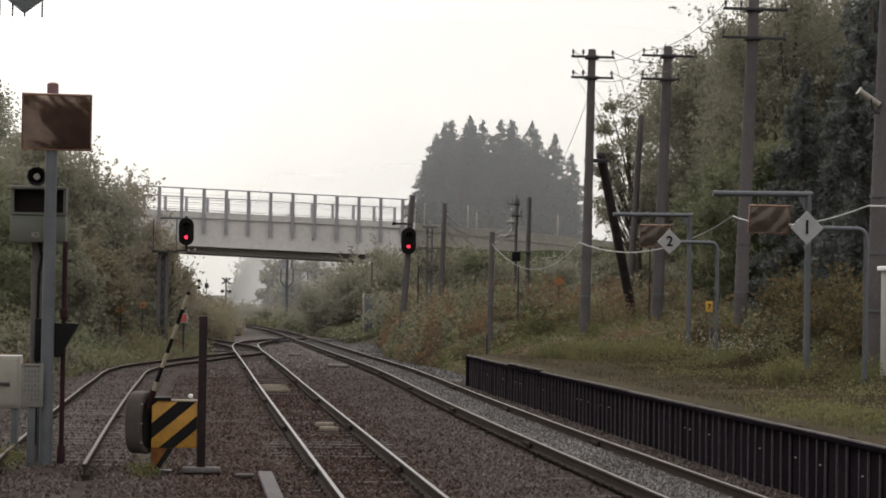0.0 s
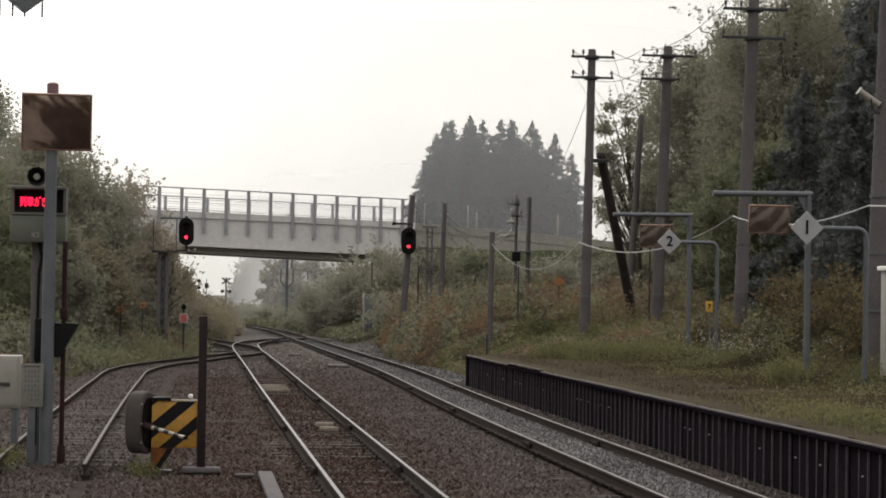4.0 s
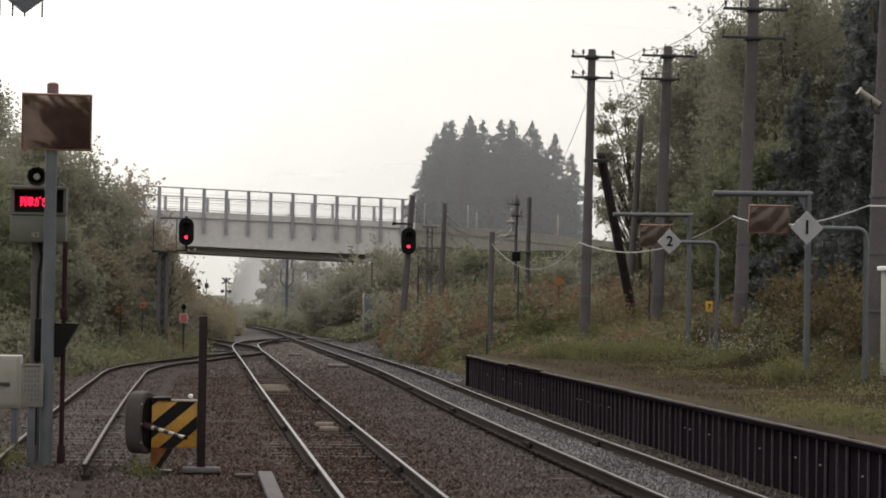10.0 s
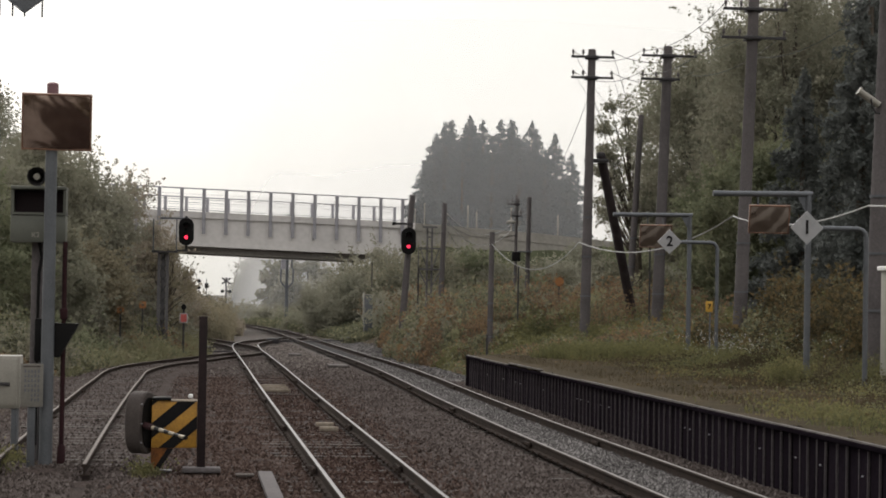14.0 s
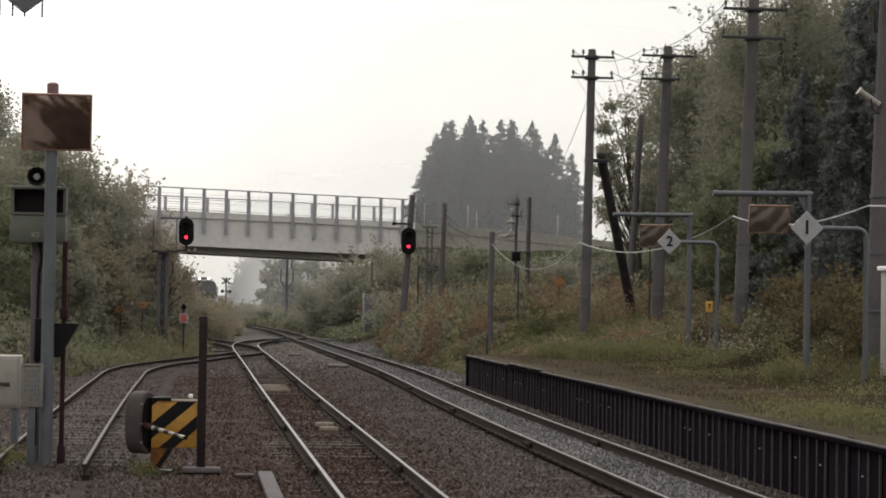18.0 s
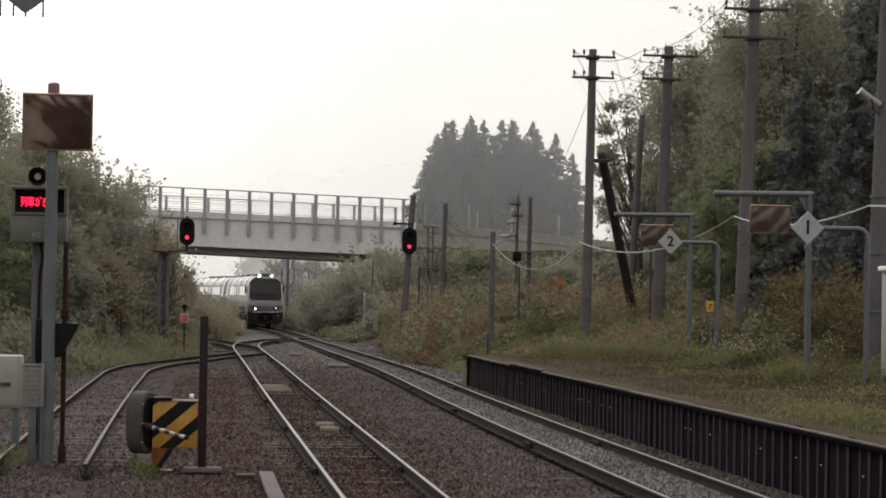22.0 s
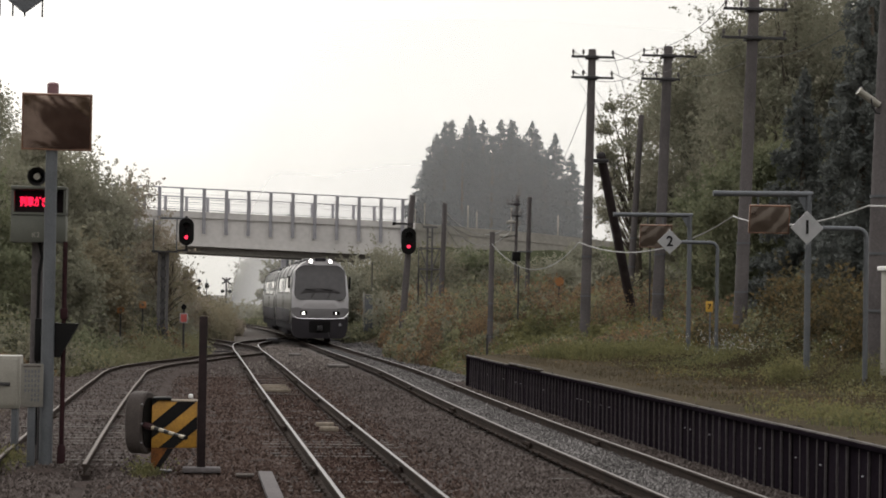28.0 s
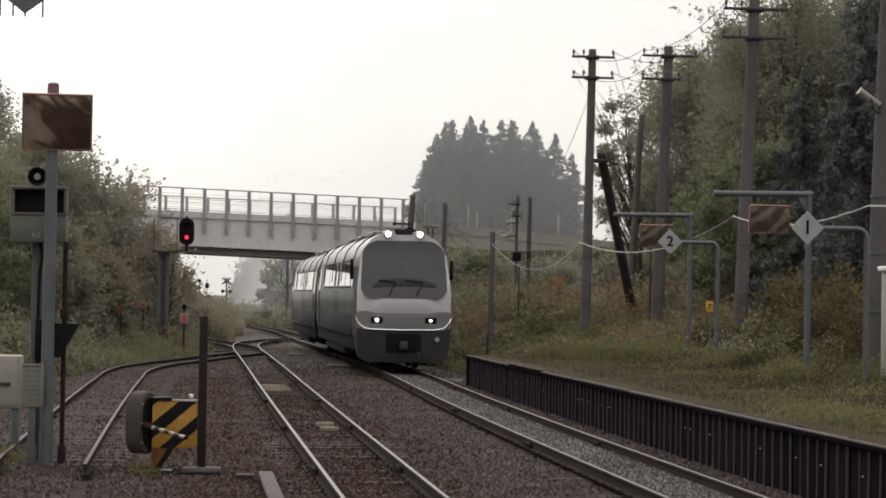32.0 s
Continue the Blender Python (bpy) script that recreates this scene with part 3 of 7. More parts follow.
def platform():
    y0, y1, xe, zt = 8.0, 58.2, 7.45, 0.62
    p = empty("platform", label="low grassy platform held by dark steel sheet piles", category="platform", kind="structure")
    deck = Shape()
    n = 120
    ys = np.linspace(y0, y1 - 0.2, n)
    rows = [(xe + 0.045, zt - 0.006), (8.3, zt - 0.015), (9.3, zt), (10.4, zt + 0.01), (11.5, zt + 0.02), (13.2, zt + 0.10), (13.3, -0.3)]
    vs = [(x + RNG.normal(0, 0.01), y, z + RNG.normal(0, 0.012)) for y in ys for x, z in rows]
    k = len(rows)
    deck.add(vs, [(i * k + j, i * k + j + 1, (i + 1) * k + j + 1, (i + 1) * k + j) for i in range(n - 1) for j in range(k - 1)])
    end = len(vs) - k
    deck.add([vs[end + j] for j in range(k)] + [(rows[j][0], y1 - 0.2, -0.4) for j in range(k)], [(j, j + 1, k + j + 1, k + j) for j in range(k - 1)])
    part("deck", deck, SOIL, p, "earth and dry grass surface")
    for i in range(11):
        a, b = y0 + i * 4.7, min(y0 + (i + 1) * 4.7, y1) - 0.012
        o = part("coping", Shape().box(-0.035, 0.03, a, b, -0.022, 0.010, 0.005), SLAB, p, "thin worn concrete edge slab")
        o.matrix_basis = pose(xe + RNG.normal(0, 0.012), 0, zt + RNG.normal(0, 0.012))
        o = part("waler", Shape().box(-0.045, 0.03, a, b, -0.085, -0.024, 0.010), PILE, p, "dark steel capping beam")
        o.matrix_basis = pose(xe, 0, zt + RNG.normal(0, 0.005))
    pan = Shape().prism([(0.09, 0.0), (0.02, 0.055), (0.02, 0.345), (0.09, 0.40), (0.13, 0.40), (0.06, 0.33), (0.06, 0.07), (0.13, 0.0)], "z", -0.95, -0.08)
    pan = pan.mesh("sheet_pile", PILE)
    lip = Shape().box(0.002, 0.03, -0.012, 0.012, -0.93, -0.088, 0.004).mesh("pile_lip", PILE_EDGE)
    y = y0
    while y < y1 - 0.3:
        o = new("sheet_pile", pan)
        o.parent = p
        o.matrix_basis = pose(xe + RNG.normal(0, 0.008), y, zt, 0, RNG.normal(0, 0.3), 0)
        q = new("pile_lip", lip)
        q.parent = o
        q.matrix_basis = pose(0.0, 0.0, 0)
        if RNG.uniform() < 0.22:
            part("bolt", Shape().tube([(0.0, 0.2, -0.38), (0.03, 0.2, -0.38)], 0.010, 6), PALE_STEEL, o)
        y += 0.40
    part("end_plate", Shape().prism([(xe - 0.03, -0.35), (xe - 0.03, zt), (13.2, zt + 0.05), (13.2, -0.35)], "y", y1 - 0.15, y1), PILE, p, "dark steel end plate")


platform()

# ---- guessed paved path out of view, added for the mirror to reflect ----
path = Shape().prism([(-9.0, 3.0), (-3.4, 3.0), (-2.9, 14.0), (-2.35, 20.0), (-2.3, 24.0), (-9.0, 24.0)], "z", -0.30, -0.17)
tagged(part("pavement", path, PAVING), "pale paving added out of view for the mirror to reflect", "pavement", kind="structure")

# ---- bridge ----
BY0, BY1 = 153.0, 162.0


def bridge():
    b = empty("road_bridge", label="grey concrete road bridge with a tall steel railing", category="bridge")
    slope = -0.030

    def lvl(x):
        return (x + 1.0) * slope
    x0, x1 = -14.0, 13.9
    g = Shape()
    for ya, yb in ((BY0, BY0 + 0.7), (BY1 - 0.7, BY1)):
        g.add([(x0, ya, 5.55 + lvl(x0)), (x1, ya, 5.55 + lvl(x1)), (x1, yb, 5.55 + lvl(x1)), (x0, yb, 5.55 + lvl(x0)),
               (x0, ya, 7.55 + lvl(x0)), (x1, ya, 7.55 + lvl(x1)), (x1, yb, 7.55 + lvl(x1)), (x0, yb, 7.55 + lvl(x0))],
              [(3, 2, 1, 0), (4, 5, 6, 7), (0, 1, 5, 4), (1, 2, 6, 5), (2, 3, 7, 6), (3, 0, 4, 7)])
    part("girder", g, CONCRETE, b, "weathered concrete edge girders")
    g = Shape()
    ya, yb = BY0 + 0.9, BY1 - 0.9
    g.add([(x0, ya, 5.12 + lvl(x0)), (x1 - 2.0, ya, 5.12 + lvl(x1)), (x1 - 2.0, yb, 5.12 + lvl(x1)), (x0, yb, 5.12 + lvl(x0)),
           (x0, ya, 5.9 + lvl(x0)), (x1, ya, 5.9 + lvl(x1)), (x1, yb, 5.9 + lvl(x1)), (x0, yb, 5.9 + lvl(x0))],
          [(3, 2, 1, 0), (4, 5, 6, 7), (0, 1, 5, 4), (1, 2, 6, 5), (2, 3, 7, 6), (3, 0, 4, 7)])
    part("soffit", g, SOFFIT_SHADE, b, "beams below the deck, darkened in colour for their shade")
    for ya, yb in ((BY0 - 0.12, BY0 + 0.45), (BY1 - 0.45, BY1 + 0.12)):
        c = Shape().add([(x0, ya, 7.55 + lvl(x0)), (15.7, ya, 7.55 + lvl(15.7)), (15.7, yb, 7.55 + lvl(15.7)), (x0, yb, 7.55 + lvl(x0)),
                         (x0, ya, 7.99 + lvl(x0)), (15.7, ya, 7.99 + lvl(15.7)), (15.7, yb, 7.99 + lvl(15.7)), (x0, yb, 7.99 + lvl(x0))],
                        [(3, 2, 1, 0), (4, 5, 6, 7), (0, 1, 5, 4), (1, 2, 6, 5), (2, 3, 7, 6), (3, 0, 4, 7)])
        part("kerb", c, CONCRETE, b)
    part("deck", Shape().add([(x0, BY0 + 0.4, 7.5 + lvl(x0)), (x1, BY0 + 0.4, 7.5 + lvl(x1)), (x1, BY1 - 0.4, 7.5 + lvl(x1)), (x0, BY1 - 0.4, 7.5 + lvl(x0)),
                              (x0, BY0 + 0.4, 7.7 + lvl(x0)), (x1, BY0 + 0.4, 7.7 + lvl(x1)), (x1, BY1 - 0.4, 7.7 + lvl(x1)), (x0, BY1 - 0.4, 7.7 + lvl(x0))],
                             [(3, 2, 1, 0), (4, 5, 6, 7), (0, 1, 5, 4), (1, 2, 6, 5), (2, 3, 7, 6), (3, 0, 4, 7)]), CONCRETE, b)
    part("abutment", Shape().box(13.9, 15.6, BY0 + 0.05, BY1 - 0.05, -0.6, 7.5, 0.05), CONCRETE, b, "concrete abutment wall")
    part("wing_wall", Shape().prism([(15.6, -0.5), (15.6, 7.1), (20, 6.7), (30, 5.95), (34, 5.8), (34, -0.5)], "y", BY0 - 0.05, BY0 + 0.4), DULL_CONCRETE, b, "dull grey-brown concrete retaining wall of the approach")
    part("abutment", Shape().box(-15.5, -13.9, BY0 + 0.05, BY1 - 0.05, -0.6, 7.9, 0.05), CONCRETE, b, "concrete abutment wall")
    part("parapet", Shape().prism([(15.72, 6.9), (15.72, 7.46), (24.5, 6.9), (30, 6.42), (46, 6.1), (46, 5.5), (30, 5.8)], "y", BY0 - 0.1, BY0 + 0.3), DULL_CONCRETE, b, "dull grey-brown parapet of the approach road")
    post = Shape().box(-0.12, 0.12, -0.05, 0.05, -1.55, 1.62, 0.01).mesh("railing_post", PALE_STEEL)
    post_far = Shape().box(-0.11, 0.11, -0.05, 0.05, -0.3, 1.42, 0.01).mesh("railing_post", PALE_STEEL)
    thin = Shape().box(-0.05, 0.05, -0.04, 0.04, -0.9, 1.4, 0.01).mesh("railing_post", PALE_BOX)
    for y, step, m, sgn in ((BY0 - 0.18, 1.56, post, -1), (BY1 + 0.18, 1.56, post_far, 1)):
        x = -13.3 if sgn < 0 else -13.0
        while x < 28:
            if x < 15.3 or RNG.uniform() < 0.5:
                o = new("railing_post", m if x < 15.3 else thin)
                o.parent = b
                o.matrix_basis = pose(x, y, 8.0 + lvl(x))
            x += step
        hi = 15.2
        for dz, r in ((1.60 if sgn < 0 else 1.40, 0.045), (0.10, 0.03), (0.62, 0.012), (1.0, 0.012), (0.85, 0.012), (1.2, 0.010)):
            part("railing_bar", Shape().tube([(x0, y, 8.0 + lvl(x0) + dz), (hi, y, 8.0 + lvl(hi) + dz)], r, 6), PALE_STEEL, b)


bridge()


def mound(name, x0, x1, ya, yb, top, label):
    """An earth embankment carrying the road."""
    s = Shape()
    nx, prof = 40, [(ya - 9, -0.5), (ya - 6, 1.4), (ya - 2.5, top * 0.62), (ya, top), (yb, top), (yb + 9, -0.5)]
    xs = np.linspace(x0, x1, nx)
    k = len(prof)
    vs = [(x, y + RNG.normal(0, 0.2), z + RNG.normal(0, 0.12)) for x in xs for y, z in prof]
    s.add(vs, [(i * k + j, i * k + j + 1, (i + 1) * k + j + 1, (i + 1) * k + j) for i in range(nx - 1) for j in range(k - 1)])
    s.add(vs[:k], [tuple(range(k))])
    s.add(vs[-k:], [tuple(range(k))])
    tagged(part(name, s, GRASSY), label, "embankment", kind="structure")


mound("embankment", 15.7, 120, BY0 + 0.6, BY1, 6.3, "overgrown earth embankment of the road")
mound("embankment", -120, -15.7, BY0 + 0.2, BY1, 7.6, "overgrown earth embankment of the road")


# ---- see-through sheets in place of morning mist beyond the bridge ----
def mist_sheet(y, low, high, start):
    """A see-through sheet across the line far beyond the bridge, in place of mist."""
    m = bpy.data.materials.new("mist_veil")
    m.use_nodes = True
    n, l = m.node_tree.nodes, m.node_tree.links
    n.clear()
    co, sep, nz = n.new("ShaderNodeTexCoord"), n.new("ShaderNodeSeparateXYZ"), n.new("ShaderNodeTexNoise")
    nz.inputs["Scale"].default_value = 0.06
    l.new(co.outputs["Object"], sep.inputs[0])
    l.new(co.outputs["Object"], nz.inputs["Vector"])
    # density by height and side, set to suit the camera's view
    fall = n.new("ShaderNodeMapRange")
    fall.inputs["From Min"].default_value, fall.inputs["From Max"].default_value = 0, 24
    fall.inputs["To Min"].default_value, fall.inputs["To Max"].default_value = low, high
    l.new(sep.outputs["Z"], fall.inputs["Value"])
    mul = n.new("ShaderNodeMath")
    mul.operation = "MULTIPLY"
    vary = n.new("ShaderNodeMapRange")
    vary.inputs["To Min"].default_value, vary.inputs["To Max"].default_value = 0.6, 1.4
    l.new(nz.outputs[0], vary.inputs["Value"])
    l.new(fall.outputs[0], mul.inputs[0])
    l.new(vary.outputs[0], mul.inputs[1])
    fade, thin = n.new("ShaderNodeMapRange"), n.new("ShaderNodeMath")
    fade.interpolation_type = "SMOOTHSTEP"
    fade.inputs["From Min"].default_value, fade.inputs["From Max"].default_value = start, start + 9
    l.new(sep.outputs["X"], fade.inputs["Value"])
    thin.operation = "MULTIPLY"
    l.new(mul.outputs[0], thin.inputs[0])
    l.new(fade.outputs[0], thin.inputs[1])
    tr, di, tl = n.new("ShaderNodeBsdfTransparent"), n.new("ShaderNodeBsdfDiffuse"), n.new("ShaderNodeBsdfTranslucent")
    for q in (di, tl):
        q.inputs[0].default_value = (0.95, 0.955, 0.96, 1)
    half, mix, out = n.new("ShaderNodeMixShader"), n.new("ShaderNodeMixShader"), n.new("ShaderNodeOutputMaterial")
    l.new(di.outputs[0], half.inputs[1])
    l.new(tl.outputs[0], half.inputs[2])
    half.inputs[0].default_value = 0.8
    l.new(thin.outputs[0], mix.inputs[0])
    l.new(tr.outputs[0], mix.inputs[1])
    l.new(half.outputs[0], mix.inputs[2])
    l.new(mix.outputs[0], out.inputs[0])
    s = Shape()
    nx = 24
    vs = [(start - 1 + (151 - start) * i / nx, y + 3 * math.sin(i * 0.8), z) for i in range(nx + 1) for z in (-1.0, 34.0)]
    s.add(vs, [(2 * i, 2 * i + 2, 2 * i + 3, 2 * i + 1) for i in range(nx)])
    tagged(part("mist", s, m), "see-through sheet standing in for pale morning mist", "mist", kind="stuff")


mist_sheet(207.0, 0.10, 0.17, 0.0)
mist_sheet(246.0, 0.54, 0.12, 0.0)

# ---- plants ----
# The next four colours are lightened and greyed in place of haze.
GREEN = leafy("green_leaves", [(0.121, 0.135, 0.0811), (0.145, 0.157, 0.0941), (0.172, 0.176, 0.107), (0.199, 0.19, 0.12)], 0.5, 0.02)
AUTUMN = leafy("autumn_leaves", [(0.162, 0.150, 0.106), (0.190, 0.170, 0.116), (0.215, 0.186, 0.124), (0.250, 0.205, 0.132)], 0.5, 0.02)
OLIVE = leafy("haze_lifted_olive", [(0.166, 0.169, 0.123), (0.190, 0.189, 0.137), (0.214, 0.206, 0.152), (0.238, 0.221, 0.168)], 0.5, 0.02)
NEEDLES = leafy("dark_needles", [(0.085, 0.094, 0.088), (0.100, 0.109, 0.102), (0.115, 0.123, 0.116), (0.132, 0.138, 0.130)], 0.4, 0.02)
# Far trees: haze painted into the needle and leaf colours.
HAZED_NEEDLES = leafy("haze_tinted_needles", [(0.060, 0.076, 0.080), (0.067, 0.083, 0.087), (0.074, 0.090, 0.093), (0.081, 0.097, 0.099)], 0.5, 0.02)
HAZED_LEAVES = leafy("haze_paled_leaves", [(0.19, 0.190, 0.145), (0.22, 0.217, 0.165), (0.245, 0.236, 0.181), (0.27, 0.250, 0.196)], 0.5, 0.02)
# The next two weed colours are lightened to stand in for haze.
WEEDS = leafy("tall_weeds", [(0.050, 0.057, 0.038), (0.090, 0.097, 0.060), (0.132, 0.132, 0.080), (0.18, 0.172, 0.104), (0.27, 0.255, 0.16)], 0.5, 0.02, 0.8)
RUSTY = leafy("rusty_leaves", [(0.084, 0.064, 0.045), (0.140, 0.100, 0.064), (0.192, 0.126, 0.072), (0.25, 0.178, 0.095)], 0.5, 0.02, 0.75)
VINE = leafy("yellowing_vines", [(0.028, 0.030, 0.018), (0.058, 0.050, 0.025), (0.104, 0.076, 0.034), (0.178, 0.118, 0.050)], 0.5, 0.02, 0.7)
GRASS = leafy("dry_grass", [(0.030, 0.026, 0.016), (0.047, 0.039, 0.024), (0.066, 0.053, 0.033), (0.095, 0.076, 0.048)], 0.5, 0.0)
BRIGHT_GRASS = leafy("green_grass", [(0.050, 0.056, 0.025), (0.096, 0.098, 0.041), (0.138, 0.130, 0.055), (0.18, 0.155, 0.074)], 0.5, 0.02, 0.6)

PALE_GRASS = leafy("pale_verge_grass", [(0.138, 0.144, 0.0759), (0.172, 0.172, 0.0949), (0.207, 0.198, 0.114), (0.23, 0.207, 0.133)], 0.5, 0.02)
YELLOWED = leafy("yellowed_leaves", [(0.12, 0.062, 0.026), (0.15, 0.088, 0.032), (0.165, 0.115, 0.042), (0.15, 0.12, 0.055)], 0.5, 0.02)
# Bramble colour paled and greyed to stand in for haze.
BRAMBLE = leafy("haze_paled_bramble", [(0.10, 0.100, 0.074), (0.15, 0.148, 0.106), (0.20, 0.188, 0.134), (0.245, 0.218, 0.152)], 0.5, 0.02, 0.6)
FLOWER = leafy("seed_heads", [(0.22, 0.21, 0.19), (0.26, 0.25, 0.23), (0.30, 0.29, 0.27), (0.28, 0.26, 0.22)], 0.5, 0.0)


# Paler copy of the autumn leaves, with haze put into the colour.
HAZED_AUTUMN = leafy("haze_paled_autumn", [(0.195, 0.178, 0.140), (0.235, 0.208, 0.162), (0.270, 0.232, 0.178), (0.300, 0.252, 0.192)], 0.5, 0.02, 0.6)


def leaf_mesh(name, centres, size, material, squash=0.6):
    """One small pointed leaf for each centre."""
    n = len(centres)
    d = RNG.normal(0, 1, (n, 3))
    d /= np.linalg.norm(d, axis=1)[:, None]
    e = np.cross(d, RNG.normal(0, 1, (n, 3)))
    e /= np.linalg.norm(e, axis=1)[:, None] + 1e-9
    s = size * RNG.uniform(0.6, 1.35, (n, 1))
    v = np.stack([centres + d * s * 1.2, centres - d * s * 0.7 + e * s * squash * 1.35, centres - d * s * 0.7 - e * s * squash * 1.35], 1)
    f = np.arange(n * 3).reshape(n, 3)
    return bulk(name, v.reshape(-1, 3), f, material)


def crown_points(n, centre, radii, clumps, spread_, flat=0.0):
    """Points in uneven clumps inside an egg."""
    c = RNG.normal(0, 1, (clumps, 3))
    c /= np.linalg.norm(c, axis=1)[:, None]
    c *= RNG.uniform(0.35, 1.0, (clumps, 1)) ** 0.5
    if flat:
        c[:, 2] = np.maximum(c[:, 2], -flat)
    c = c * np.array(radii) + np.array(centre)
    w = RNG.integers(0, clumps, n)
    q = RNG.normal(0, 1, (n, 3))
    q /= np.linalg.norm(q, axis=1)[:, None]
    q *= RNG.uniform(0, 1, (n, 1)) ** 0.4
    r = spread_ * RNG.uniform(0.6, 1.4, clumps)[w][:, None]
    loose = (RNG.uniform(0, 1, n) < 0.35)[:, None]
    r = np.where(loose, r * RNG.uniform(1.0, 1.55, (n, 1)), r)
    p = c[w] + q * r * np.array((1, 1, 0.75))
    # one leaf in eight stands on a shoot that reaches out of the crown
    k = n // 8
    rays = RNG.integers(0, clumps, max(8, clumps * 2))
    aim_ = (c[rays] - np.array(centre)) / np.array(radii) + RNG.normal(0, 0.35, (len(rays), 3)) + np.array((0, 0, 0.45))
    aim_ /= np.linalg.norm(aim_, axis=1)[:, None] + 1e-9
    far = spread_ * RNG.uniform(1.0, 2.5, len(rays))
    m = RNG.integers(0, len(rays), k)
    p[:k] = c[rays[m]] + aim_[m] * (far[m] * RNG.uniform(0.3, 1, k))[:, None] + RNG.normal(0, 0.07 * spread_, (k, 3))
    return p, c


def tree(x, y, height, width, material, n=9000, leaf=0.13, label="", bare=0.28, clumps=70, lean=0.0, category="tree", z=None, spread_=None):
    z = float(land(x, y)) - 0.15 if z is None else z
    t = empty("tree", x, y, z, label=label, category=category)
    h0 = height * bare
    pts, cl = crown_points(n, (lean, 0, (height + h0) / 2), (width / 2, width / 2, (height - h0) / 2), clumps, spread_ or width * 0.15, 0.8)
    s = Shape()
    s.tube([(0, 0, 0), (lean * 0.2, 0, h0), (lean * 0.6, 0, height * 0.6), (lean, 0, height * 0.92)], [height * 0.018 + 0.05, height * 0.015 + 0.03, height * 0.009, 0.02], 8)
    for c in cl[:: max(1, len(cl) // 18)]:
        zb = min(max(h0 * 0.7, c[2] * 0.62), height * 0.8)
        f = zb / height
        s.tube([(lean * f, 0, zb), ((lean * f + c[0]) / 2 + RNG.normal(0, 0.1), c[1] / 2, (zb + c[2]) / 2 + 0.15), tuple(c)], [height * 0.004 + 0.008, height * 0.0025 + 0.005, 0.005], 5)
    part("trunk", s, BARK, t, "grey-brown trunk and limbs")
    part("crown", leaf_mesh("crown", pts, leaf, material), None, t)
    return t


def conifer(x, y, height, width, material, n=9000, leaf=0.16, label="", z=None, low=0.06, category="conifer", taper=0.82, fine=False):
    z = float(land(x, y)) - 0.15 if z is None else z
    t = empty("conifer_tree", x, y, z, label=label, category=category)
    part("trunk", Shape().tube([(0, 0, 0), (0, 0, height * 0.5), (0, 0, height * 0.97)], [height * 0.016 + 0.03, height * 0.010 + 0.02, 0.02], 8), BARK, t)
    k = int(height * (18 if fine else 13))
    f = low + (1 - low) * (np.arange(k) + RNG.uniform(0, 1, k)) / k
    ln = width / 2 * np.clip((1 - f) ** taper * 1.05 + 0.02, 0, 1) * RNG.uniform(0.72, 1.16, k)
    a = RNG.uniform(0, math.tau, k)
    w = RNG.choice(k, n, p=ln / ln.sum())
    u = RNG.uniform(0.08, 1, n) ** 0.75
    r = ln[w] * u
    side = RNG.normal(0, 1, n) * (0.10 if fine else 0.16) * ln[w] * (1.15 - u)
    droop = 0.16 * r * r / np.maximum(ln[w], 0.3) - 0.10 * r
    p = np.stack([np.cos(a[w]) * r - np.sin(a[w]) * side, np.sin(a[w]) * r + np.cos(a[w]) * side, f[w] * height - droop + RNG.normal(0, 0.07 if fine else 0.12, n)], -1)
    part("crown", leaf_mesh("crown", p, leaf, material, 0.28 if fine else 0.38), None, t)
    return t


def bush(x, y, height, width, material, n=2600, leaf=0.08, label="", z=None, depth=None, category="bush"):
    z = float(land(x, y)) - 0.05 if z is None else z
    t = empty("bush", x, y, z, label=label, category=category)
    pts, cl = crown_points(n, (0, 0, height * 0.45), (width / 2, (depth or width) / 2, height * 0.48), max(14, int(width * 10)), 0.30 + width * 0.06, 0.85)
    pts[:, 2] = np.abs(pts[:, 2])
    s = Shape()
    for c in cl[::3]:
        s.tube([(c[0] * 0.15, c[1] * 0.15, 0), (c[0] * 0.6, c[1] * 0.6, c[2] * 0.55), tuple(c)], [0.025, 0.016, 0.006], 4)
    part("stem", s, BARK, t)
    part("foliage", leaf_mesh("foliage", pts, leaf, material), None, t)
    return t


